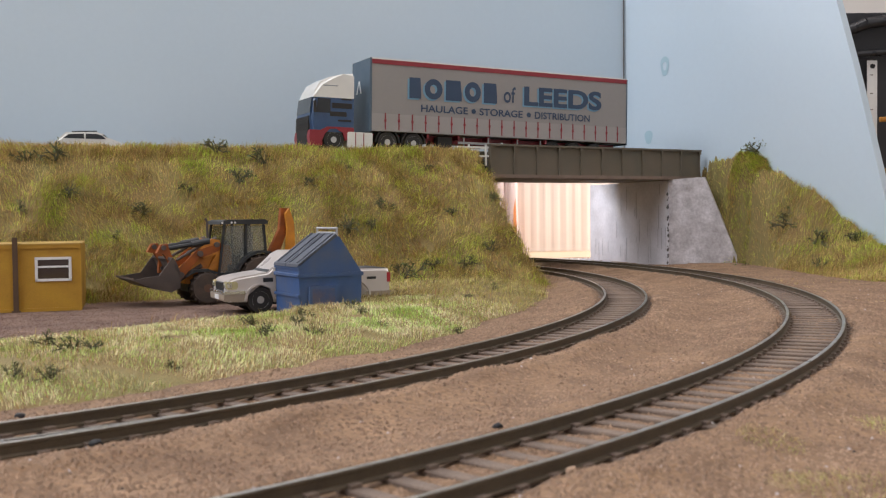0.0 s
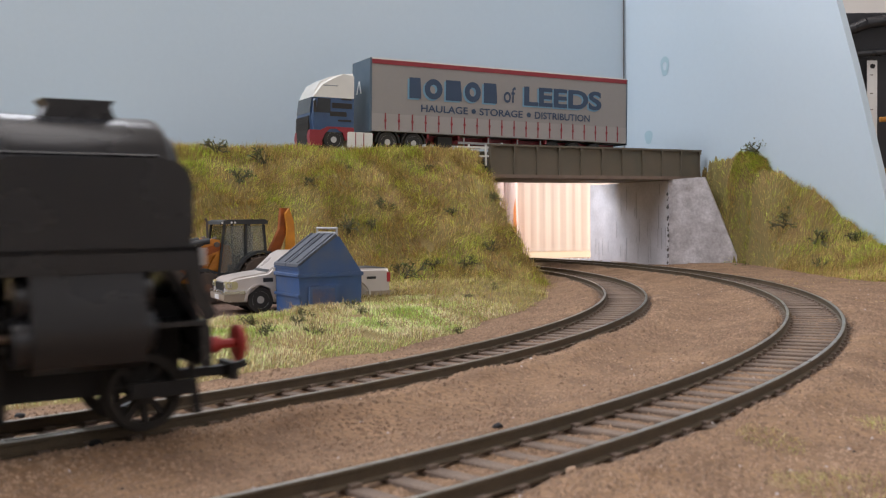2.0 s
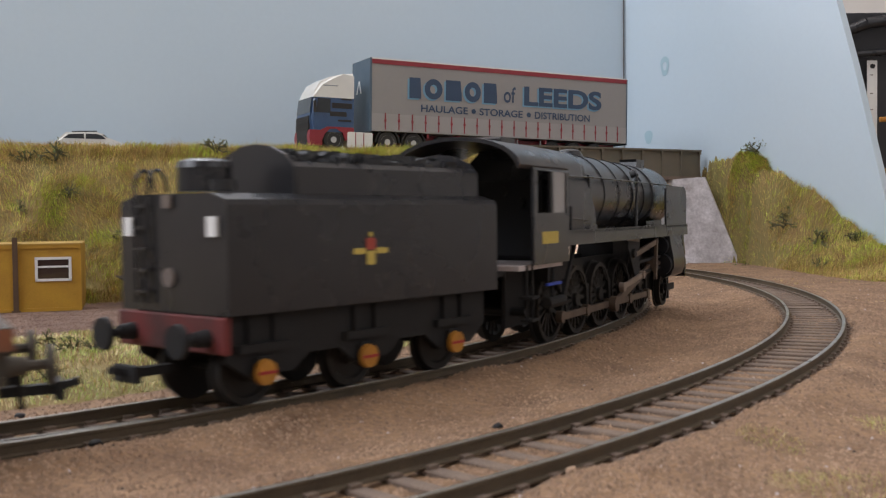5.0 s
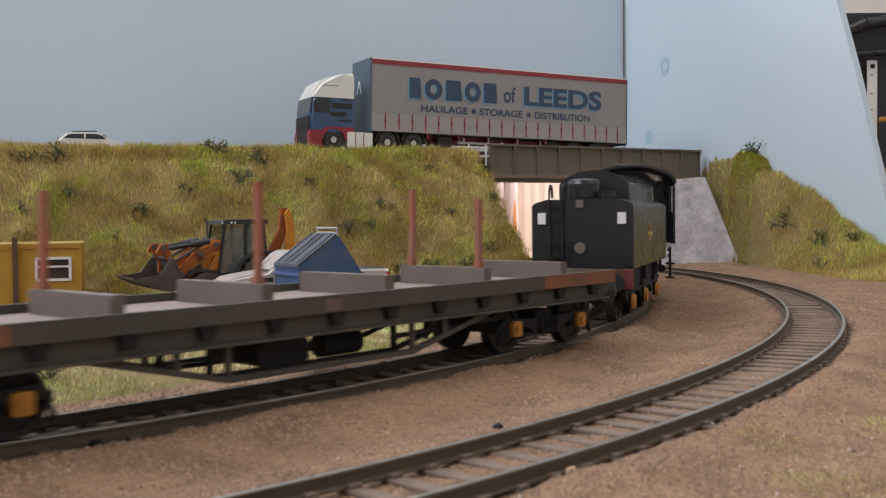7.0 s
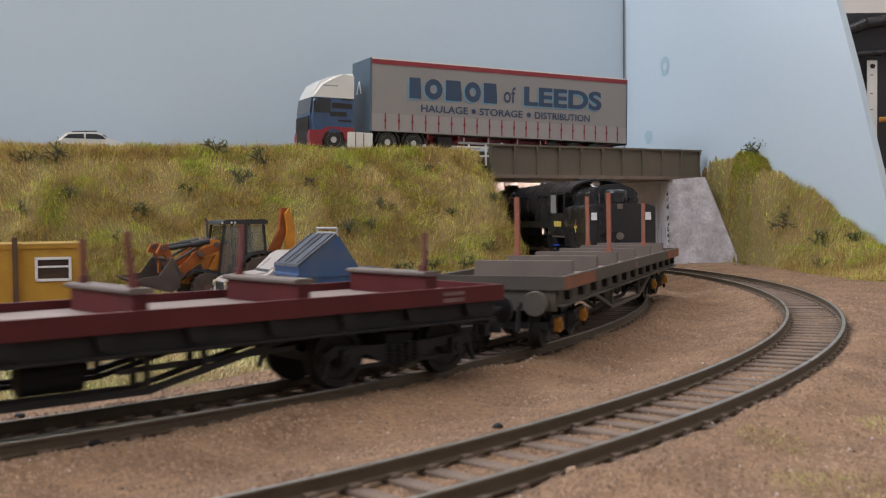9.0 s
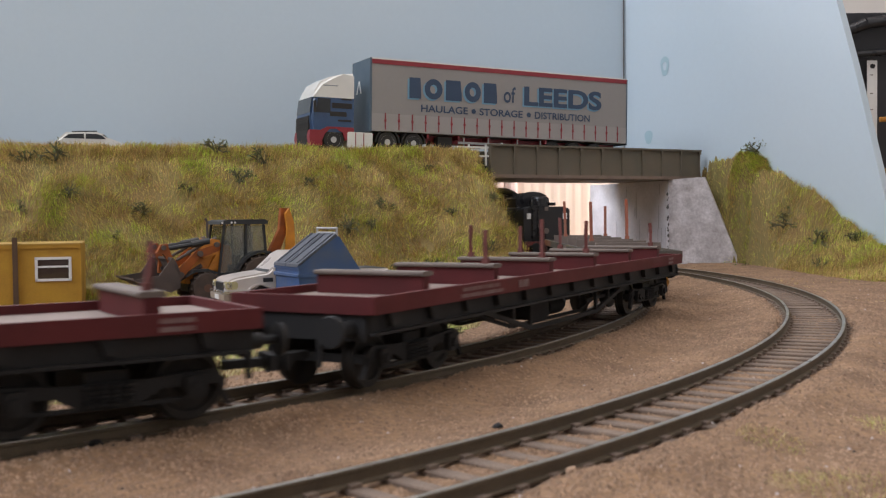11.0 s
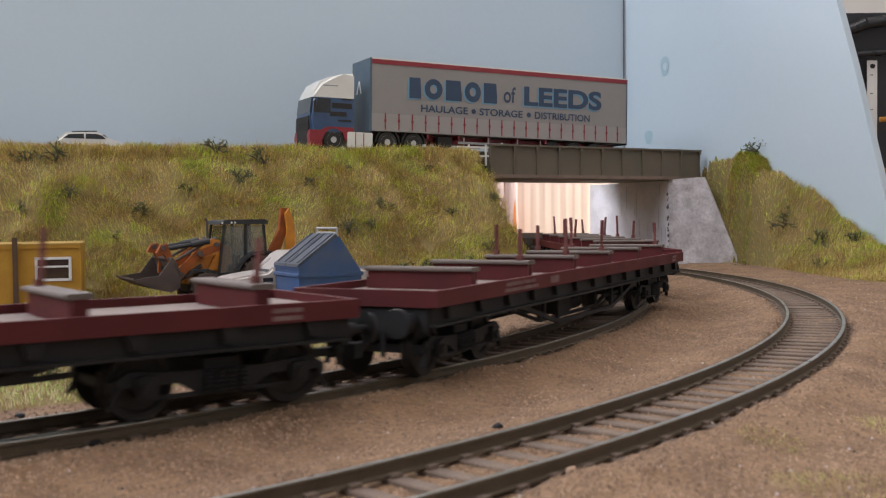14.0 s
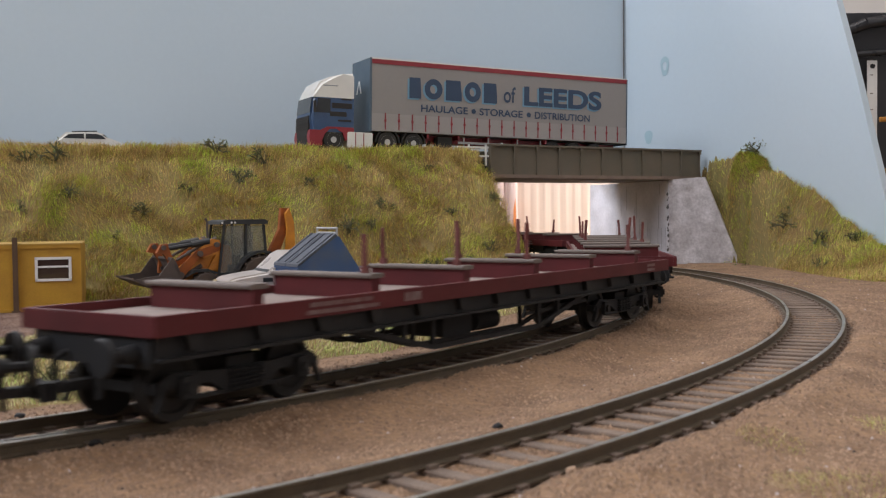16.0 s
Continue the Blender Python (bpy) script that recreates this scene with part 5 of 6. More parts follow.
def build_digger():
    """x from the bucket's lip to the back; the near side is y = 0."""
    d = thing("backhoe_loader", "muddy orange backhoe loader with a black cab and raised arm", "digger", at(-134.0, 428.8, YARD_Z, 0, 0, 30))
    W = 27.0
    # bucket
    bm = bmesh.new()
    prof = [(0, 12.0), (10, 8.2), (20, 6.2), (24.6, 8.0), (25.4, 14), (22.6, 19.5), (20.6, 21.2)]
    prof = [(4 + x * 0.8, z) for x, z in prof]
    inner = [(20.2, 20.2), (21.6, 18.8), (24.0, 13.8), (23.4, 9.2), (19.6, 7.4), (10, 9.4), (0.4, 12.8)]
    inner = [(4 + x * 0.8, z) for x, z in inner]
    pts = prof + inner
    k = len(prof)
    for i in range(k - 1):
        prism(bm, [pts[i], pts[i + 1], pts[2 * k - 2 - i], pts[2 * k - 1 - i]], "y", -2, W + 4)
    for y in (-2, W + 3):
        prism(bm, [(4.5, 12.2), (12, 8.8), (20, 6.8), (23.2, 9), (23.8, 14), (20.4, 20.8), (15, 13.6)], "y", y, y + 1)
    bmesh.ops.remove_doubles(bm, verts=bm.verts, dist=0.01)
    part("bucket", bm, M["bucket"], d, "dark worn steel loader bucket")
    for y in (4.5, W - 6.5):
        bm = bmesh.new()
        prism(bm, [(23, 10), (27, 12), (34, 20), (45, 24), (45, 27), (33, 23.6), (24.5, 15)], "y", y, y + 2.0)
        prism(bm, [(15.6, 23), (17.6, 26.6), (20.4, 26.8), (21.4, 23.4), (23.4, 19), (22.6, 13.6), (20.4, 13.6), (20.8, 19), (18.6, 22.4)], "y", y - 0.4, y + 2.4)
        part("loader_arm", bm, M["digger_rust"], d, "rusty orange loader arm")
        bm = bmesh.new()
        rod(bm, (25, y + 3, 19.5), (34, y + 3, 24.5), 0.7, n=8)
        rod(bm, (34, y + 3, 24.5), (43, y + 3, 28.5), 1.2, n=10)
        rod(bm, (26, y + 3, 11), (36, y + 3, 17), 1.1, n=10)
        part("hydraulic_ram", bm, M["bucket"], d)
        bm = bmesh.new()
        prism(bm, [(34, 24), (40, 28.6), (43.5, 28), (43.5, 22), (36, 20)], "y", y + 0.2, y + 1.8)
        part("arm_bracket", bm, M["digger"], d)
        bm = bmesh.new()
        for px, pz, pr in ((18.6, 25.2, 1.1), (22.4, 15.6, 1.2), (26, 13.2, 1.3), (34.5, 22.2, 1.3), (42, 26, 1.2)):
            rod(bm, (px, y - 1.1, pz), (px, y + 3.2, pz), pr, n=10)
        part("pivot_pin", bm, M["bucket"], d)
        bm = bmesh.new()
        rod(bm, (20, y + 1, 24.6), (31, y + 1, 26.2), 1.0, n=8)
        rod(bm, (31, y + 1, 26.2), (39, y + 1, 27.6), 1.5, n=10)
        part("tilt_ram", bm, M["cab_black"], d)
    # bonnet and body
    bm = bmesh.new()
    prism(bm, [(29, 9), (29, 16), (34, 19), (36, 24.6), (46, 26), (48, 12), (44, 9)], "y", 7, W - 7)
    part("bonnet", bm, M["digger"], d, "orange bonnet")
    bm = bmesh.new()
    prism(bm, [(38, 15), (44, 25), (47.5, 26), (49, 24), (49, 14)], "y", 5.0, 7.0)
    for x, z in ((41, 18), (44, 22), (46, 18)):
        rod(bm, (x, 4.6, z), (x, 5.4, z), 0.8, n=10)
    part("side_panel", bm, M["digger"], d, "orange side panel")
    bm = bmesh.new()
    box(bm, 30, 72, 8, W - 8, 5.5, 12)
    prism(bm, [(28, 12.6), (31, 15.4), (37, 15.6), (41, 14), (41, 13), (37, 14.4), (31, 14.2)], "y", 0.6, 6)
    part("frame", bm, M["cab_black"], d)
    # cab
    c = bmesh.new()
    box(c, 43, 63, 4.0, W - 4, 11.6, 13.4)
    box(c, 47, 63, 4.0, W - 4, 13.4, 17)
    bmesh.ops.remove_doubles(c, verts=c.verts, dist=0.01)
    cab = part("cab", c, M["cab_black"], d, "black framed glass cab")
    bm = bmesh.new()
    prism(bm, [(43.2, 34.8), (44, 36.2), (46.5, 36.9), (64, 36.9), (65.4, 36.2), (65.2, 34.8)], "y", 2.6, W - 2.6)
    part("cab_roof", bm, M["cab_black"], cab)
    for y in (3.4, W - 4.4):
        for x, x2 in ((42.6, 45.6), (54.8, 55.4), (65.4, 63.6)):
            bm = bmesh.new()
            bar(bm, (x, y + 0.5, 12), (x2, y + 0.5, 34.8), 1.0, 1.0)
            part("pillar", bm, M["cab_black"], cab)
    for y in (3.8, W - 4.0):
        for x0, x1, t0, t1 in ((43.6, 54.0, 46.4, 54.4), (55.8, 64.8, 56.0, 63.2)):
            bm = bmesh.new()
            prism(bm, [(x0, 13.6), (x1, 13.6), (t1, 34.2), (t0, 34.2)], "y", y, y + 0.2)
            part("cab_window", bm, M["cab_glass"], cab)
    bm = bmesh.new()
    box(bm, 52, 58, 9, W - 9, 17, 21, 0.8)
    prism(bm, [(57, 20), (59.5, 20), (60.6, 31), (58.6, 31.4)], "y", 9, W - 9)
    part("driver_seat", bm, M["cab_black"], cab)
    bm = bmesh.new()
    rod(bm, (47, W / 2, 16), (49.5, W / 2, 24), 0.8, n=8)
    lathe(bm, [(-0.4, 2.4), (-0.4, 3.4), (0.4, 3.4), (0.4, 2.4)], "x", (49.5, W / 2, 24), n=14, caps=False)
    box(bm, 43.6, 46.4, 7, W - 7, 16, 23, 0.6)
    part("steering_column", bm, M["cab_black"], cab)
    for x in (43.4, 47.6, 49.2):
        bm = bmesh.new()
        rod(bm, (x + 0.8, 2.4, 35.6), (x + 0.8, 2.9, 35.6), 0.5, n=8)
        part("work_lamp", bm, M["white"], cab, "small white work lamp")
    bm = bmesh.new()
    rod(bm, (38.6, 6, 24), (38.4, 6, 36), 0.55, n=8)
    rod(bm, (38.4, 6, 36), (37.6, 6, 37.6), 0.5, n=8)
    part("exhaust", bm, M["bucket"], d)
    bm = bmesh.new()
    arc = [(62 + 12.6 * math.cos(t), 10.5 + 12.6 * math.sin(t)) for t in (math.radians(20 + 140 * i / 10) for i in range(11))]
    arc += [(62 + 11.6 * math.cos(t), 10.5 + 11.6 * math.sin(t)) for t in (math.radians(20 + 140 * (10 - i) / 10) for i in range(11))]
    for i in range(10):
        prism(bm, [arc[i], arc[i + 1], arc[20 - i], arc[21 - i]], "y", 0.2, 6.4)
    part("mudguard", bm, M["cab_black"], d)
    for x, r, y0, y1 in ((36.5, 7.2, 0.2, 5.6), (36.5, 7.2, W - 0.2, W - 5.6), (62, 10.6, 0.2, 6.4), (62, 10.6, W - 0.2, W - 6.4)):
        road_wheel_muddy(d, x, y0, y1, r)
    # backhoe
    bm = bmesh.new()
    prism(bm, [(66, 17), (69, 17), (74.4, 30), (76.6, 42.4), (72.4, 42.6), (71.5, 33), (66, 22)], "y", 12, 15)
    part("boom", bm, M["digger_rust"], d, "rusty orange backhoe boom", at=at(3, 0, -0.6))
    bm = bmesh.new()
    prism(bm, [(73, 14), (77, 14), (78, 24), (77.6, 36), (75.4, 42.4), (73.5, 40), (75, 28)], "y", 9.4, 11.6)
    rod(bm, (74, 10.5, 20), (75.5, 10.5, 38), 1.0, n=10)
    part("dipper", bm, M["digger"], d, "orange dipper arm", at=at(3, 0, -0.6))
    bm = bmesh.new()
    box(bm, 66, 70, 5, W - 5, 4, 20, 0.6)
    prism(bm, [(70, 4), (76, 5), (78, 10), (74, 14), (70, 12)], "y", 9, 18)
    part("rear_frame", bm, M["bucket"], d)


def road_wheel_muddy(parent, x, y0, y1, r):
    d = 1 if y1 > y0 else -1
    bm = bmesh.new()
    prof = [(y0, r * 0.55), (y0, r * 0.88), (y0 + d * 1.0, r * 0.96), (y1 - d * 1.0, r * 0.96), (y1, r * 0.88), (y1, r * 0.55)]
    lathe(bm, prof if d > 0 else prof[::-1], "y", (x, 0, r), n=28)
    for i in range(18):
        a = 2 * math.pi * i / 18
        bar(bm, (x + r * 0.97 * math.cos(a), min(y0, y1) + 0.4, r + r * 0.97 * math.sin(a)), (x + r * 0.97 * math.cos(a + 0.2), max(y0, y1) - 0.4, r + r * 0.97 * math.sin(a + 0.2)), r * 0.1, r * 0.1)
    t = part("tyre", bm, M["mud_tyre"], parent, "muddy ribbed tyre")
    bm = bmesh.new()
    prof = [(y0 - d * 0.1, r * 0.14), (y0 - d * 0.1, r * 0.24), (y0 + d * 0.7, r * 0.3), (y0 + d * 0.6, r * 0.5), (y0 - d * 0.05, r * 0.57), (y0 + d * 1.0, r * 0.56)]
    lathe(bm, prof if d > 0 else prof[::-1], "y", (x, 0, r), n=22)
    part("rim", bm, M["mud_hub"], t, smooth=True)


build_digger()


def build_pickup():
    c = thing("pickup_truck", "white pickup truck with beige bumper parked in the yard", "pickup truck", at(-84.0, 398, YARD_Z, 0, 0, 25))
    W = 23.0
    prof = [(0.6, 5.0), (0.0, 8.8), (0.2, 11.8), (1.0, 13.2), (2.8, 14.2), (8.0, 15.1), (16.5, 16.2), (24.0, 23.0), (26.5, 24.2), (38.0, 24.2), (40.5, 23.2), (42.0, 16.6), (67.5, 16.2), (68, 5.6), (58, 5.2)]
    arch = [(57.4, 7.5), (56, 10), (53, 11.2), (50, 10), (48.6, 7.5), (48.2, 4.6), (18.8, 4.4), (18.4, 7.5), (17, 10), (13.4, 11.2), (9.8, 10), (8.4, 7.5), (8, 4.8)]
    bm = bmesh.new()
    prism(bm, prof + arch, "y", 0, W)
    bmesh.ops.triangulate(bm, faces=[f for f in bm.faces if len(f.verts) > 4])
    bmesh.ops.bevel(bm, geom=[e for e in bm.edges if abs(e.verts[0].co.y - e.verts[1].co.y) < 0.1 and not e.is_boundary and len(e.link_faces) == 2 and e.calc_face_angle(0) > 1.2 and min(v.co.z for v in e.verts) > 12], offset=0.9, segments=3, affect="EDGES")
    body = part("body", bm, M["pickup"], c, "white body", smooth=True)
    bm = bmesh.new()
    prism(bm, [(17.6, 16.2), (18.0, 15.9), (25.0, 22.6), (24.2, 22.9)], "y", 2.0, W - 2.0)
    part("windscreen", bm, M["screen"], body, "windscreen with a pale reflection painted into its colour")
    for y in (-0.12, W - 0.08):
        bm = bmesh.new()
        prism(bm, [(20.5, 16.4), (25.8, 22.4), (31, 23.0), (31, 16.6)], "y", y, y + 0.2)
        part("side_window", bm, M["screen"], body)
        bm = bmesh.new()
        prism(bm, [(32, 16.6), (32, 23.0), (38, 22.8), (39.6, 16.8)], "y", y, y + 0.2)
        part("side_window", bm, M["screen"], body)
    bm = bmesh.new()
    box(bm, 43.5, 66.5, 1.6, W - 1.6, 16.0, 16.45)
    part("bed", bm, M["cab_black"], body)
    bm = bmesh.new()
    box(bm, -0.3, 0.8, 5.2, W - 5.2, 9.0, 12.5, 0.3)
    part("grille", bm, M["cab_black"], body)
    for y0, y1 in ((-0.12, 4.0), (W - 4.0, W + 0.12)):
        bm = bmesh.new()
        box(bm, -0.35, 4.4, y0 - 0.05, y1 + 0.05, 9.9, 12.9, 0.7)
        part("head_lamp", bm, M["lamp_glass"], body, "yellowish head lamp")
        bm = bmesh.new()
        yc = -0.2 if y0 < 1 else W + 0.2
        box(bm, 0.2, 2.0, yc - 0.12, yc + 0.12, 10.4, 12.4, 0.1)
        rod(bm, (-0.7, (y0 + y1) / 2, 11.4), (-0.2, (y0 + y1) / 2, 11.4), 0.9, n=12)
        part("lamp_reflector", bm, M["chrome"], body)
    bm = bmesh.new()
    box(bm, -1.2, 1.6, -0.4, W + 0.4, 5.2, 8.4, 0.6)
    box(bm, 1.6, 7.6, -0.4, 0.4, 5.0, 8.2, 0.3)
    part("front_bumper", bm, M["beige"], body, "beige front bumper")
    bm = bmesh.new()
    box(bm, -1.5, 7.4, -0.6, W + 0.6, 8.0, 9.3, 0.5)
    part("bumper_strip", bm, M["chrome"], body, "bright chrome bumper top")
    bm = bmesh.new()
    for y in (-0.06, W - 0.06):
        box(bm, 19.6, 19.9, y, y + 0.12, 6.4, 16.2)
        box(bm, 31.2, 31.5, y, y + 0.12, 6.4, 16.2)
        box(bm, 41.6, 41.9, y, y + 0.12, 5.6, 16.4)
        box(bm, 27.8, 30.2, y - 0.05, y + 0.17, 13.2, 13.9)
    prism(bm, [(16.2, 16.3), (16.8, 15.9), (18.4, 16.8), (17.8, 17.3)], "y", 1.4, W - 1.4)
    part("door_seam", bm, M["cab_black"], body)
    for x in (13.4, 53):
        bm = bmesh.new()
        outer = [(x + 6.6 * math.cos(a), 5.4 + 6.6 * math.sin(a)) for a in (math.pi * i / 12 for i in range(13))]
        inner = [(x + 5.9 * math.cos(a), 5.4 + 5.9 * math.sin(a)) for a in (math.pi * i / 12 for i in range(13))]
        for i in range(12):
            prism(bm, [outer[i], outer[i + 1], inner[i + 1], inner[i]], "y", -0.5, 0.3)
        part("wheel_arch", bm, M["pickup"], body)
    bm = bmesh.new()
    box(bm, -1.4, -1.15, 8, 15, 5.8, 7.6)
    part("plate", bm, M["white"], body)
    bm = bmesh.new()
    box(bm, 18.6, 48.0, -0.1, 0.1, 4.3, 6.4)
    box(bm, 57.8, 68.6, -0.1, 0.4, 5.0, 7.0)
    part("sill", bm, M["beige"], body, "beige lower panel")
    bm = bmesh.new()
    box(bm, 66.8, 68.3, -0.15, 1.6, 10.6, 14.6, 0.3)
    part("tail_lamp", bm, M["tail_red"], body, "red tail lamp")
    bm = bmesh.new()
    box(bm, 4, 66, 3, W - 3, 3.2, 6)
    part("underbody", bm, M["cab_black"], c)
    bm = bmesh.new()
    box(bm, 18.5, 20.5, -1.2, -0.1, 16, 18.2, 0.4)
    part("mirror", bm, M["pickup"], body)
    bm = bmesh.new()
    box(bm, 14.5, 18.5, -0.1, 0.02, 12.4, 14.0)
    box(bm, 58, 62, -0.1, 0.02, 12.0, 13.0)
    part("badge", bm, M["cab_black"], body)
    for x in (13.4, 53):
        road_wheel(c, x, 0.1, 4.6, 5.4)
        road_wheel(c, x, W - 0.1, W - 4.6, 5.4)


# opaque pale grey: the reflection on the glass is put into the base colour
M["screen"] = material("screen_glass", (0.33, 0.33, 0.35), 0.12, second=(0.24, 0.24, 0.26), scale=60, coat=0.5)
build_pickup()


def build_skip():
    k = thing("waste_skip", "scuffed blue metal waste skip with a sloping lid", "skip", at(-53.5, 383.5, YARD_Z - 0.3, 0, 0, 30))
    prof = [(0.6, 0), (0, 1.0), (-0.2, 19.6), (14.8, 30.6), (16.4, 30.6), (25.6, 16.8), (25.2, 1.0), (24.6, 0)]
    bm = bmesh.new()
    prism(bm, prof, "y", 0.4, 24.6)
    part("body", bm, M["skip"], k, "blue steel body")
    bm = bmesh.new()
    box(bm, -0.9, 26.2, -0.1, 25.1, 15.4, 16.9, 0.3)
    box(bm, -0.6, 0.4, 0, 25, 18.4, 20.0)
    part("rim_band", bm, M["skip"], k)
    bm = bmesh.new()
    box(bm, -0.8, -0.1, 0, 25, 8.0, 9.0)
    box(bm, -0.8, -0.1, 0, 25, 0, 1.2)
    part("front_rib", bm, M["skip"], k)
    bm = bmesh.new()
    box(bm, 3.4, 15.0, -0.9, 0.4, 2.2, 12.0, 0.5)
    part("side_pocket", bm, M["skip"], k, "scuffed blue lifting pocket")
    bm = bmesh.new()
    box(bm, 4.6, 13.8, -1.0, -0.85, 5.4, 11.0)
    part("pocket_face", bm, M["scuffed"], k, "rust-scuffed pocket face")
    for y0, y1 in ((0.2, 12.2), (12.8, 24.8)):
        bm = bmesh.new()
        prism(bm, [(-1.0, 19.4), (-0.6, 20.4), (14.8, 31.6), (15.6, 30.8)], "y", y0, y1)
        lid = part("lid", bm, M["skip_lid"], k, "grey-blue ribbed lid")
        bm = bmesh.new()
        for j in (0.2, 0.8):
            y = y0 + (y1 - y0) * j
            bar(bm, (0, y, 20.9), (14.6, y, 31.6), 0.7, 0.6)
        part("lid_rib", bm, M["skip_lid"], lid)
    bm = bmesh.new()
    for p_, q_ in (((17.5, 5, 28.5), (17.5, 5, 33.6)), ((17.5, 24, 28.5), (17.5, 24, 33.6)), ((17.5, 4.6, 33.6), (17.5, 24.4, 33.6)), ((17.5, 5, 31.8), (17.5, 24, 31.8))):
        rod(bm, p_, q_, 0.45, n=8)
    part("handle", bm, M["bolster_pale"], k, "pale grey tubular handle")


build_skip()


# ---------------------------------------------------------------- grass, bushes and small stuff


def grass_material(name, tones, scale, spread, low=0.55):
    """Tones laid out in soft patches over the ground, each blade a little lighter or darker."""
    m = bpy.data.materials.new(name)
    m.use_nodes = True
    n, l = m.node_tree.nodes, m.node_tree.links
    b = n["Principled BSDF"]
    b.inputs["Roughness"].default_value = 0.75
    b.inputs["Specular IOR Level"].default_value = 0.25
    co = n.new("ShaderNodeTexCoord").outputs["Object"]
    nz = n.new("ShaderNodeTexNoise")
    nz.inputs["Scale"].default_value, nz.inputs["Detail"].default_value, nz.inputs["Roughness"].default_value = scale, 4.0, 0.6
    l.new(co, nz.inputs["Vector"])
    geo = n.new("ShaderNodeNewGeometry")
    add = n.new("ShaderNodeMath")
    add.operation = "MULTIPLY_ADD"
    add.inputs[1].default_value = spread
    l.new(geo.outputs["Random Per Island"], add.inputs[0])
    l.new(nz.outputs["Fac"], add.inputs[2])
    rng = n.new("ShaderNodeMapRange")
    rng.inputs[1].default_value, rng.inputs[2].default_value = 0.32 + spread * 0.5, 0.68 + spread * 0.5
    l.new(add.outputs[0], rng.inputs[0])
    ramp = n.new("ShaderNodeValToRGB")
    el = ramp.color_ramp.elements
    while len(el) < len(tones):
        el.new(0.5)
    for i, c in enumerate(tones):
        el[i].position, el[i].color = i / (len(tones) - 1), (*c, 1)
    l.new(rng.outputs[0], ramp.inputs[0])
    hsv = n.new("ShaderNodeHueSaturation")
    val = n.new("ShaderNodeMath")
    val.operation = "MULTIPLY_ADD"
    val.inputs[1].default_value, val.inputs[2].default_value = 2 * (1.03 - low), low
    wn = n.new("ShaderNodeTexWhiteNoise")
    wn.noise_dimensions = "1D"
    l.new(geo.outputs["Random Per Island"], wn.inputs["W"])
    l.new(wn.outputs["Value"], val.inputs[0])
    l.new(val.outputs[0], hsv.inputs["Value"])
    l.new(ramp.outputs[0], hsv.inputs["Color"])
    l.new(hsv.outputs[0], b.inputs["Base Color"])
    return m


M["grass"] = grass_material("static_grass", ((0.36, 0.46, 0.05), (0.60, 0.67, 0.10), (0.38, 0.36, 0.07), (0.68, 0.52, 0.19), (0.44, 0.24, 0.11), (0.38, 0.31, 0.08), (0.62, 0.64, 0.12)), 34, 0.20, 0.42)
# tones lifted so the colour carries the sunlight on the hump
M["verge_grass"] = grass_material("verge_grass", ((0.30, 0.46, 0.07), (0.60, 0.72, 0.24), (0.85, 0.80, 0.50), (0.66, 0.48, 0.30), (0.40, 0.52, 0.11), (0.74, 0.79, 0.36)), 24, 0.15, 0.62)
M["corner_grass"] = grass_material("corner_grass", ((0.42, 0.30, 0.15), (0.55, 0.42, 0.22), (0.42, 0.46, 0.12), (0.50, 0.34, 0.18), (0.60, 0.50, 0.28)), 40, 0.3, 0.6)
M["scrub"] = grass_material("scrub", ((0.40, 0.30, 0.12), (0.38, 0.37, 0.08), (0.52, 0.43, 0.19), (0.30, 0.20, 0.09), (0.46, 0.48, 0.11)), 40, 0.3, 0.45)
M["straw"] = grass_material("straw", ((0.50, 0.40, 0.18), (0.42, 0.30, 0.11), (0.34, 0.19, 0.09)), 60, 0.4)
M["bush"] = grass_material("bush_leaf", ((0.085, 0.115, 0.04), (0.13, 0.16, 0.055), (0.19, 0.20, 0.085), (0.13, 0.115, 0.05)), 300, 0.3)
M["twig"] = material("twig", (0.07, 0.068, 0.032), 0.85, second=(0.13, 0.115, 0.06), scale=300, mix=0.8)


def blades(name, n, x0, x1, y0, y1, fz, keep, low, high, width, mat, label, seed, lean=0.6, droop=0.0):
    """Many single blades, each a slim bent triangle pair, over a stretch of ground."""
    rng = random.Random(seed)
    v, f = [], []
    tries = 0
    while len(f) < 2 * n and tries < n * 9:
        tries += 1
        x, y = rng.uniform(x0, x1), rng.uniform(y0, y1)
        if not keep(x, y):
            continue
        z = fz(x, y)
        h = rng.uniform(low, high) * (0.7 + 0.6 * abs(noise.noise((x * 0.05, y * 0.05, seed))))
        a = rng.uniform(0, 2 * math.pi)
        q = noise.noise((x * 0.03, y * 0.03, 20.0 + seed)) * 6.3 + rng.gauss(0, 0.8)
        b = h * rng.uniform(0.1, lean)
        h *= 1 / math.sqrt(1 + (b / h) ** 2)
        ux, uy = math.cos(a) * width * 0.5, math.sin(a) * width * 0.5
        lx, ly = math.cos(q) * b, math.sin(q) * b - droop * h
        k = len(v)
        v += [(x - ux, y - uy, z - 0.4), (x + ux, y + uy, z - 0.4), (x + lx * 0.4 + ux * 0.7, y + ly * 0.4 + uy * 0.7, z + h * 0.6), (x + lx * 0.4 - ux * 0.7, y + ly * 0.4 - uy * 0.7, z + h * 0.6), (x + lx, y + ly, z + h * 0.92)]
        f += [(k, k + 1, k + 2, k + 3), (k + 3, k + 2, k + 4)]
    ob = sheet(name, v, f, mat, smooth=False)
    return tagged(ob, label, "grass", kind="stuff")


def on_bank(x, y):
    d = bank_distance(x, y)
    return -14 < d < 122 and y < 720 and noise.noise((x * 0.07, y * 0.07, 31.0)) > -0.62


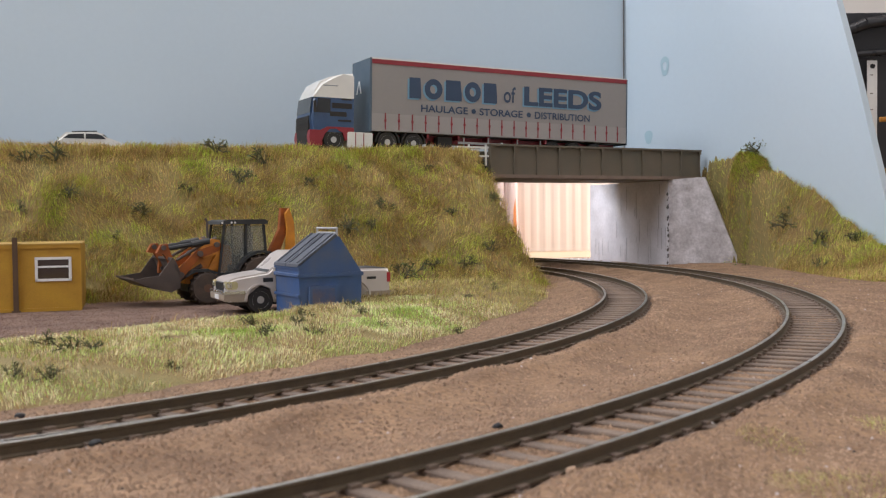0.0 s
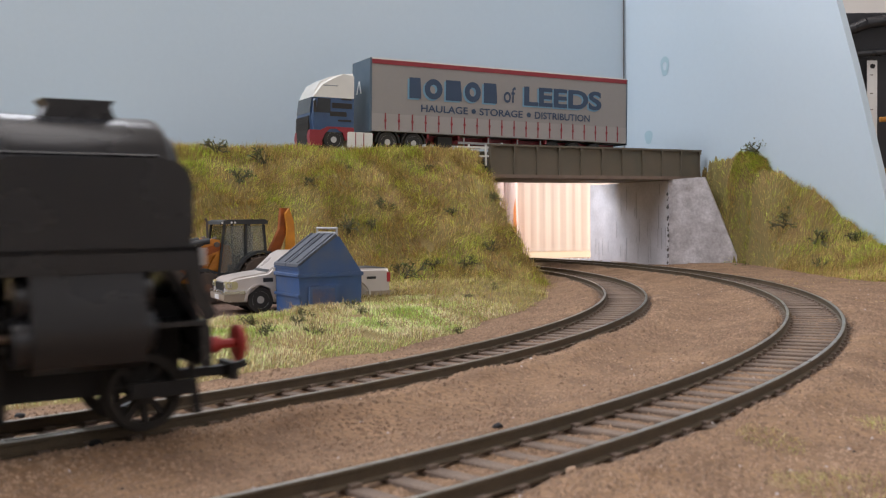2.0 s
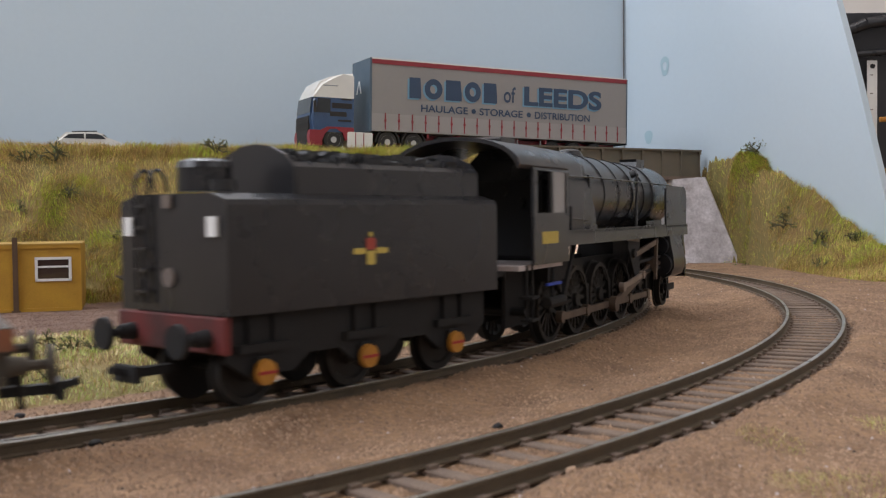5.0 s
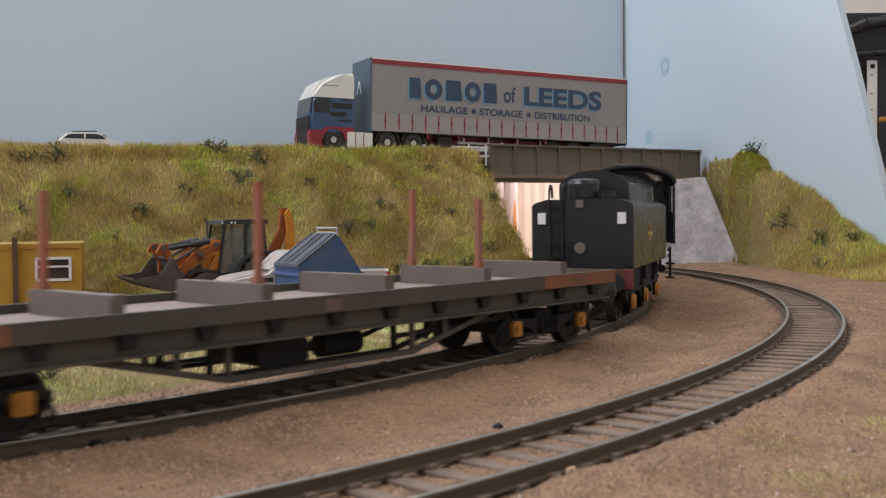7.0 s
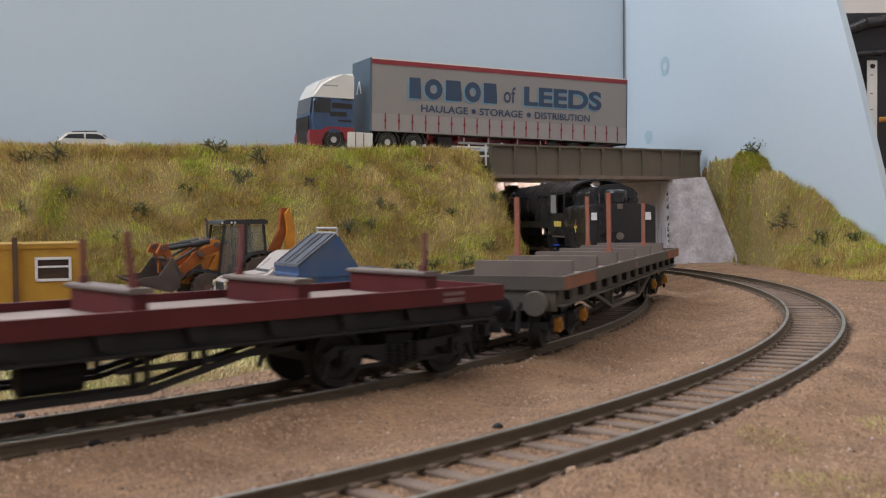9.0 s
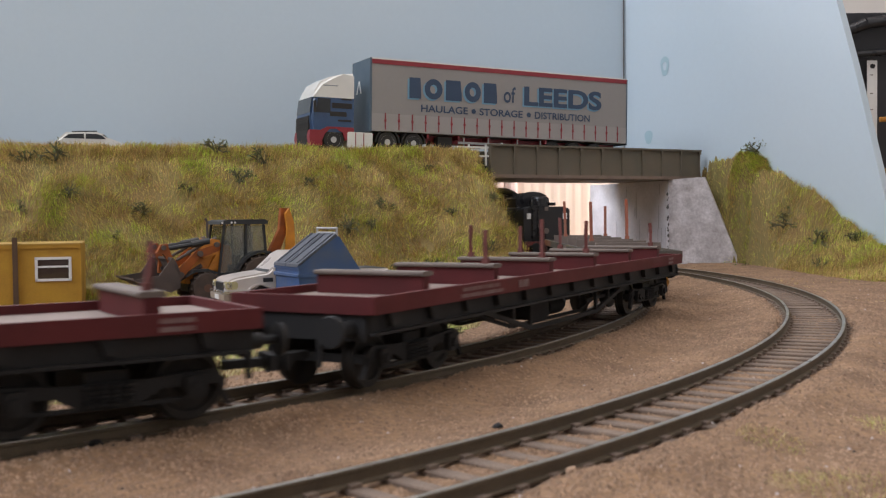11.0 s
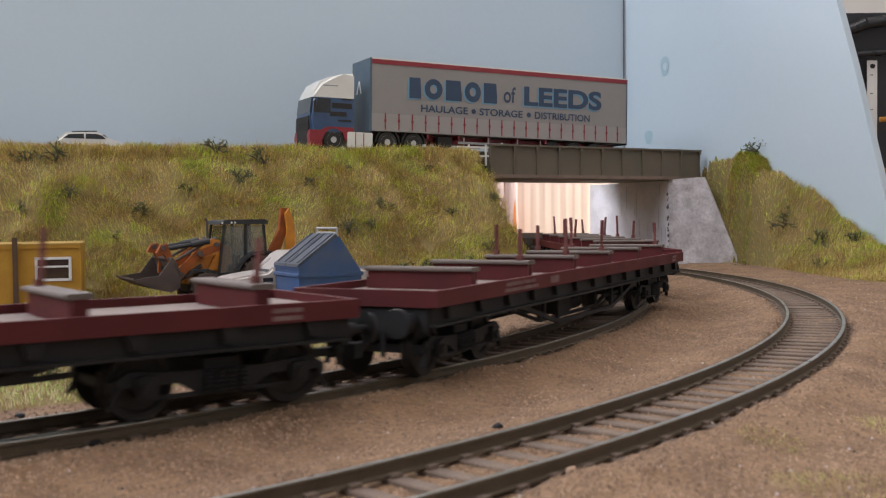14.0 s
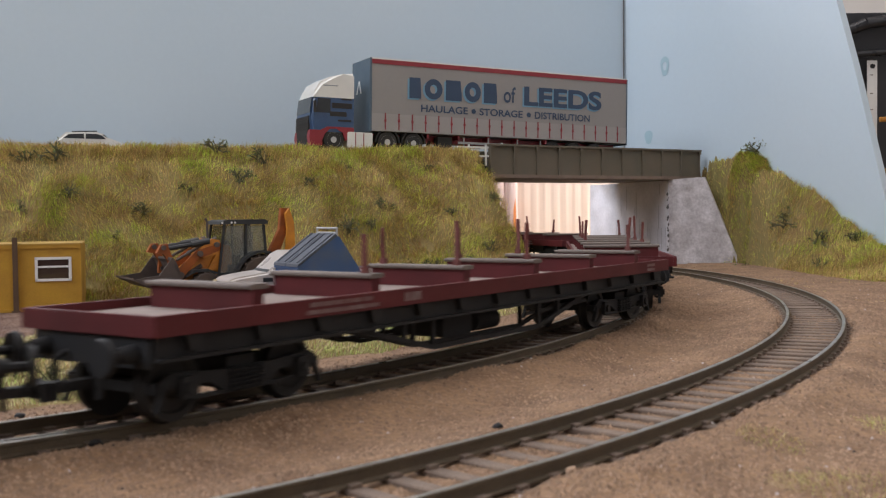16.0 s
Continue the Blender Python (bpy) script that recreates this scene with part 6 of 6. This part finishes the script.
def on_verge(x, y):
    if y > 600 or strip_z(x, y) < GROUND - 0.3:
        return False
    return (y < YARD_EDGE(x) + 4 or x > -56) and noise.noise((x * 0.06, y * 0.06, 15.0)) > -0.42


blades("bank_grass", 140000, -275, 66, 430, 700, bank_z, on_bank, 2.4, 6.4, 0.21, M["grass"], "yellow-green and brown static grass", 3, lean=2.6, droop=0.15)
blades("bank_straw", 16000, -290, 66, 420, 700, bank_z, on_bank, 4.0, 9.0, 0.22, M["straw"], "long pale straw in the grass", 4, lean=1.0, droop=0.1)
blades("crest_grass", 9000, -275, 40, 500, 690, bank_z, lambda x, y: -9 < bank_distance(x, y) < 7, 3.5, 7.5, 0.26, M["grass"], "tall grass fringe along the embankment top", 12, lean=0.9)
blades("crest_straw", 7000, -275, 40, 500, 690, bank_z, lambda x, y: -8 < bank_distance(x, y) < 10, 3.5, 8.0, 0.2, M["straw"], "pale straw along the embankment top", 15, lean=1.4)
blades("apron_grass", 14000, -70, 64, 385, 600, strip_z, lambda x, y: on_verge(x, y) and y + 12 * noise.noise((x * 0.05, y * 0.05, 4.0)) > 395, 1.3, 3.8, 0.2, M["scrub"], "brown and green scrubby static grass", 13, lean=2.0)
blades("verge_grass", 52000, -190, 30, 190, 420, strip_z, on_verge, 0.8, 2.2, 0.2, M["verge_grass"], "short pale green static grass, sunlit brightness put into its tones", 5, lean=1.0)
blades("verge_straw", 3600, -190, 60, 190, 560, strip_z, on_verge, 2.5, 5.0, 0.22, M["straw"], "pale straw stalks", 6, lean=1.3)
blades("east_bank_grass", 36000, 140, 320, 400, 800, right_bank_z, lambda x, y: right_bank_z(x, y) > GROUND - 0.5 and (Vector((x, y)) - CORNER).dot(Vector((0.866, 0.5))) < -1,
       2.6, 6.4, 0.22, M["grass"], "yellow-green and brown static grass", 7, lean=1.6, droop=0.1)
blades("east_bank_straw", 7000, 140, 320, 400, 800, right_bank_z, lambda x, y: right_bank_z(x, y) > GROUND - 0.5 and (Vector((x, y)) - CORNER).dot(Vector((0.866, 0.5))) < -1,
       3.0, 6.0, 0.24, M["straw"], "long pale straw in the grass", 8, lean=1.0)
blades("bank_end_grass", 7000, 160, 226, 690, 760, right_bank_z, lambda x, y: right_bank_z(x, y) > GROUND and -14 < -(x - 164) * 0.406 - (y - 748) * 0.914 < 6,
       2.5, 5.5, 0.28, M["grass"], "grass at the steep end of the bank", 14, lean=1.8, droop=0.5)
blades("foreground_grass", 5200, 26, 82, 112, 190, ground_z, lambda x, y: x > 0.27 * y and noise.noise((x * 0.07, y * 0.07, 2.5)) + 1.6 * (x / y - 0.36) > 0.06, 0.7, 2.2, 0.11, M["corner_grass"], "sparse pale grass and straw on the ballast", 9, lean=3.0)
blades("sand_grass", 500, 60, 260, 420, 640, ground_z, lambda x, y: math.hypot(x - CX, y - CY) > RB + 26 and noise.noise((x * 0.05, y * 0.05, 6.5)) > 0.25, 1.0, 2.6, 0.25, M["straw"], "sparse straw on the ballast", 10, lean=1.3)


def stones(name, n, low, high, seed, keep, mat, label, fz=ground_z, area=(-150, 230, 85, 640)):
    rng = random.Random(seed)
    v, f = [], []
    while len(v) < 6 * n:
        y = area[2] + (area[3] - area[2]) * rng.random() ** 1.8
        x = rng.uniform(max(area[0], -0.48 * y - 5), min(area[1], 0.48 * y + 5))
        if not keep(x, y):
            continue
        z, r, a = fz(x, y), rng.uniform(low, high), rng.uniform(0, 6.28)
        k = len(v)
        c, s = math.cos(a), math.sin(a)
        for px, py, pz in ((1, 0, 0), (0, 1, 0), (-1, 0, 0), (0, -1, 0), (0, 0, 0.8), (0, 0, -0.6)):
            g = r * rng.uniform(0.65, 1.2)
            v.append((x + (px * c - py * s) * g, y + (px * s + py * c) * g, z + pz * g - r * 0.22))
        f += [tuple(k + i for i in t) for t in ((0, 1, 4), (1, 2, 4), (2, 3, 4), (3, 0, 4), (1, 0, 5), (2, 1, 5), (3, 2, 5), (0, 3, 5))]
    return tagged(sheet(name, v, f, mat, smooth=False), label, "gravel", kind="stuff")


def off_rails(x, y):
    r = math.hypot(x - CX, y - CY)
    return min(abs(abs(r - RA) - 8.65), abs(abs(r - RB) - 8.65)) > 1.6 and r > RA - 40


stones("ballast_stones", 46000, 0.25, 0.72, 21, off_rails, M["stone"], "loose brown ballast grains")
stones("coarse_stones", 15000, 0.42, 0.95, 26, off_rails, M["stone"], "coarser brown ballast lumps")
stones("shoulder_stones", 20000, 0.42, 0.95, 27, lambda x, y: off_rails(x, y) and x < 0.44 * y, M["stone"], "brown ballast lumps between the tracks", area=(-20, 300, 300, 760))
stones("pale_chips", 260, 0.25, 0.6, 22, off_rails, M["deck"], "scattered pale chips")
stones("dark_chips", 160, 0.2, 0.55, 23, off_rails, M["frame"], "scattered dark chips")
stones("yard_stones", 15000, 0.22, 0.5, 24, lambda x, y: x < -45 and y > YARD_EDGE(x), M["yard"], "loose pinkish yard gravel", lambda x, y: GROUND + 0.85, (-220, -45, 285, 440))


def make_bush(seed, size):
    """A straggling dwarf bush: forked twigs with clumps of tiny leaves."""
    rng = random.Random(seed)
    tw, lf = bmesh.new(), bmesh.new()

    def grow(p, d, r, left):
        q = p + d * size * rng.uniform(0.22, 0.34)
        rod(tw, p, q, r, r * 0.75, n=5)
        if left < 1 or rng.random() < 0.3:
            for _ in range(5):
                c = q + Vector((rng.gauss(0, 1), rng.gauss(0, 1), rng.gauss(0, 0.8))) * size * 0.07
                e = [c + Vector((rng.uniform(-1, 1), rng.uniform(-1, 1), rng.uniform(-1, 1))) * size * 0.075 for _ in range(3)]
                lf.faces.new([lf.verts.new(x) for x in e])
        if left:
            for _ in range(rng.choice((2, 2, 3))):
                grow(q, (d + Vector((rng.gauss(0, 0.75), rng.gauss(0, 0.75), rng.gauss(0.0, 0.5)))).normalized(), r * 0.75, left - 1)

    for _ in range(5):
        grow(Vector((rng.uniform(-1, 1) * size * 0.25, rng.uniform(-1, 1) * size * 0.15, -0.6)), Vector((rng.gauss(0, 0.8), rng.gauss(0, 0.6), 0.8)).normalized(), size * 0.048, 2)
    b = thing("bush", "dark straggly dwarf bush growing in the grass", "bush", None, "bushes in the grass")
    part("stem", tw, M["twig"], b)
    part("crown", lf, M["bush"], b, "tiny dark green leaves")
    return b


BUSHES = [make_bush(31 + i, 11.0) for i in range(4)]
taken = 0


def bush_at(x, y, z, size):
    global taken
    k = taken % 4
    m = at(x, y, z, 0, 0, (taken * 77) % 360)
    b = BUSHES[k]
    if taken >= 4:
        b = copy_thing(b, m)
    b.matrix_basis = m @ Matrix.Diagonal((size / 11, size / 11, size / 11, 1))
    taken += 1


for x, y, size in ((-207, 545, 15), (-219, 540, 10), (-128, 585, 14), (-100, 587, 15), (-191, 525, 10), (-155, 529, 12), (-110, 567, 14), (-56, 598, 8), (-50, 554, 13), (-38, 560, 9),
                   (-8, 617, 7), (-210, 509, 8), (-33, 573, 9), (27, 568, 9), (5, 586, 8), (-163, 510, 7), (-136, 547, 8), (-19, 533, 14), (-6, 541, 9), (12, 552, 9), (30, 600, 8), (-75, 575, 8)):
    bush_at(x, y, bank_z(x, y) + 0.5, size * 0.85)
for x, y, size in ((222, 727, 17), (204, 706, 13), (226, 682, 14), (240, 656, 13), (256, 642, 10), (232, 634, 8)):
    bush_at(x, y, right_bank_z(x, y) - 0.2, size * 1.0)
for x, y, size in ((-108, 276, 8), (-96, 262, 9), (-88, 258, 7), (-75, 280, 4), (-52, 297, 8), (-60, 318, 8), (-45, 318, 7), (-38, 305, 7), (-28, 351, 6), (5, 337, 6), (-88, 229, 8), (-97, 230, 7), (-47, 345, 7),
                   (-33, 372, 7), (10, 420, 6), (22, 470, 7), (-66, 250, 5), (-20, 330, 4)):
    bush_at(x, y, strip_z(x, y) + 0.1, size * 0.62)

# marks on the walls
bm = bmesh.new()
d3, nrm = Vector((FORWARD.x, FORWARD.y, 0)), Vector((-0.866, -0.5, 0))
for t0, z0, a, b, hole in ((48, 149, 4.6, 8.5, True), (29, 95, 4.5, 6.0, False)):
    base = Vector((CORNER.x, CORNER.y, z0)) + d3 * t0 + nrm * 0.35
    rim = [base + d3 * (a * math.cos(u) * (1 + 0.15 * math.sin(3 * u))) + Vector((0, 0, b * math.sin(u) * (1 + 0.12 * math.cos(2 * u)))) for u in (2 * math.pi * i / 20 for i in range(20))]
    inn = [base + (q - base) * (0.45 if hole else 0.05) for q in rim]
    o, i_ = [bm.verts.new(q) for q in rim], [bm.verts.new(q) for q in inn]
    for k in range(20):
        bm.faces.new((o[k], o[(k + 1) % 20], i_[(k + 1) % 20], i_[k]))
tagged(part("paint_stain", bm, M["stain"]), "darker blue paint stain on the backdrop", "stain")
rng = random.Random(8)
u = (WALL_B - WALL_A).normalized()
for i in range(26):
    t, ln, z = rng.uniform(2, 114), rng.uniform(3, 24), rng.uniform(4, 56)
    q = WALL_A + u * t + Vector((u.y, -u.x)) * -0.1
    bm = bmesh.new()
    w_ = rng.uniform(0.05, 0.14)
    prism(bm, [(-w_, max(-3, z - ln)), (w_, max(-3, z - ln)), (w_ * 0.5, z), (-w_ * 0.5, z)], "y", -0.12, 0.12)
    part("drip", bm, M["drip"], abut, at=at(q.x, q.y, 0, rz=math.degrees(math.atan2(u.y, u.x))))
for i in range(26):
    z = rng.uniform(-2, 52)
    bm = bmesh.new()
    r = rng.uniform(0.3, 1.1)
    prism(bm, [(-r, z), (0, z - r * 1.4), (r * 0.7, z), (0.1, z + r * 1.6)], "y", -0.2, 0.2)
    part("chip", bm, M["chip"], abut, at=at(WALL_A.x - 0.4 + rng.uniform(-0.5, 0.4), WALL_A.y - 0.5, 0, rz=-20))
stones("pale_rubble", 1500, 0.5, 1.3, 25, lambda x, y: 55 < x < 135 and 740 < y < 880 and min(abs(math.hypot(x - CX, y - CY) - RA), abs(math.hypot(x - CX, y - CY) - RB)) > 12, M["concrete"], "whitish rubble at the foot of the abutment",
       lambda x, y: GROUND + 0.4, (40, 140, 735, 885))

# beyond the cut edge of the short backdrop
bm = bmesh.new()
box(bm, 325, 520, 905, 913, -200, 207, 0.8)
tagged(part("black_board", bm, M["black_plastic"]), "black panel hanging behind the backdrop", "panel", kind="structure")
c = thing("cable", "thick black cable slung across the panel", "cable")
for (p_, q_, r_) in (((332, 900, 182), (368, 896, 196), 5), ((368, 896, 196), (440, 895, 206), 5), ((340, 898, 168), (440, 894, 176), 3)):
    bm = bmesh.new()
    rod(bm, p_, q_, r_, n=12)
    part("cable_run", bm, M["loco"], c, smooth=True)
r = thing("white_strip", "white metal strip bolted to the black panel", "strip", at(371, 900, 90))
bm = bmesh.new()
box(bm, 0, 8.5, 0, 1.2, 0, 75, 0.3)
part("strip", bm, M["white"], r)
bm = bmesh.new()
rod(bm, (4.4, -1.2, 70), (4.4, 0, 70), 1.8, 2.2, n=12)
part("bolt", bm, M["frame"], r)
bm = bmesh.new()
for z in (62, 46, 32, 22):
    box(bm, 2.2, 4.8, -0.1, 0.05, z, z + 0.8)
part("scale_marks", bm, M["bolster"], r)
bm = bmesh.new()
rod(bm, (379, 893, 113), (460, 890, 115), 2.2, n=12)
tagged(part("orange_rod", bm, M["yellow"], smooth=True), "orange wooden rod resting against the panel", "rod")

for x, y, r_, mk, lab in ((47, 182, 1.1, "white", "small white pebble on the ballast"), (-83, 200, 1.1, "frame", "small dark scrap on the ballast"), (-57, 167, 1.2, "frame", "small dark scrap beside the rail"),
                          (9, 175, 0.9, "frame", "small dark scrap on the ballast"), (18, 145, 0.9, "stone", "small brown pebble on the ballast")):
    bm = bmesh.new()
    bmesh.ops.create_icosphere(bm, subdivisions=2, radius=r_)
    for v in bm.verts:
        v.co = v.co * (1 + 0.35 * noise.noise(v.co * 1.3 + Vector((x, y, 0))))
        v.co.z *= 0.7
    tagged(part("pebble", bm, M[mk], at=at(x, y, ground_z(x, y) + r_ * 0.3)), lab, "pebble")

# the blade of a set of points lies inside the outer rail of the inner track
bm = bmesh.new()
rows = []
for i in range(25):
    s_ = -430 + 62 * i / 24
    a = s_ / RA
    rr = RA + 8.65 - 1.2 - 3.2 * (1 - i / 24)
    w_ = 0.45 * (1 - 0.5 * i / 24)
    rows.append([bm.verts.new((CX + (rr + k) * math.cos(a), CY + (rr + k) * math.sin(a), z)) for k, z in ((-w_, -2.4), (w_, -2.4), (w_, -0.1), (-w_, -0.1))])
for p_, q_ in zip(rows, rows[1:]):
    for k in range(4):
        bm.faces.new((p_[k], p_[(k + 1) % 4], q_[(k + 1) % 4], q_[k]))
tagged(part("point_blade", bm, M["railtop"]), "steel point blade beside the running rail", "rail")


def motions():
    steps = [i * 0.5 for i in range(33)]
    for ob, start, pivots, middle in MOVING:
        r = math.sqrt(RA * RA - pivots * pivots)
        rows = []
        for t in steps:
            a = (start + SPEED * t) / RA
            rows.append((t, at(CX + r * math.cos(a), CY + r * math.sin(a), 0, rz=math.degrees(a) + 90) @ at(-middle, 0, 0)))
        walk(ob, rows)
    for w, x, r in TURNING:
        step = 0.1 if r < 8 else 0.15
        n = round(16.0 / step)
        walk(w, [(16.0 * i / n, at(x, 0, r, ry=math.degrees(SPEED * 16.0 * i / n / r))) for i in range(n + 1)])

    n = 107
    for ob, kind, side in RODS:
        rows = []
        for i in range(n + 1):
            t = 16.0 * i / n
            a = SPEED * t / 10.0 + PHASE + (math.pi / 2 if side > 0 else 0)
            px, pz = CRANK * math.sin(a), 10.0 + CRANK * math.cos(a)
            y = side * (13.2 if kind == "connect" else 11.4)
            if kind == "couple":
                rows.append((t, at(px, y, pz)))
                continue
            if kind == "eccentric":
                qx, qz = -5 + 2.9 * math.sin(a - 1.6), 10.0 + 2.9 * math.cos(a - 1.6)
                rows.append((t, at(qx, side * 16.0, qz, ry=-math.degrees(math.asin((14.6 - qz) / ECC_LEN)))))
                continue
            drop = math.asin((16.6 - pz) / ROD_LEN)
            if kind == "connect":
                rows.append((t, at(-5 + px, y, pz, ry=-math.degrees(drop))))
            else:
                rows.append((t, at(-5 + px + ROD_LEN * math.cos(drop), side * 13.4, 16.8)))
        walk(ob, rows)


motions()
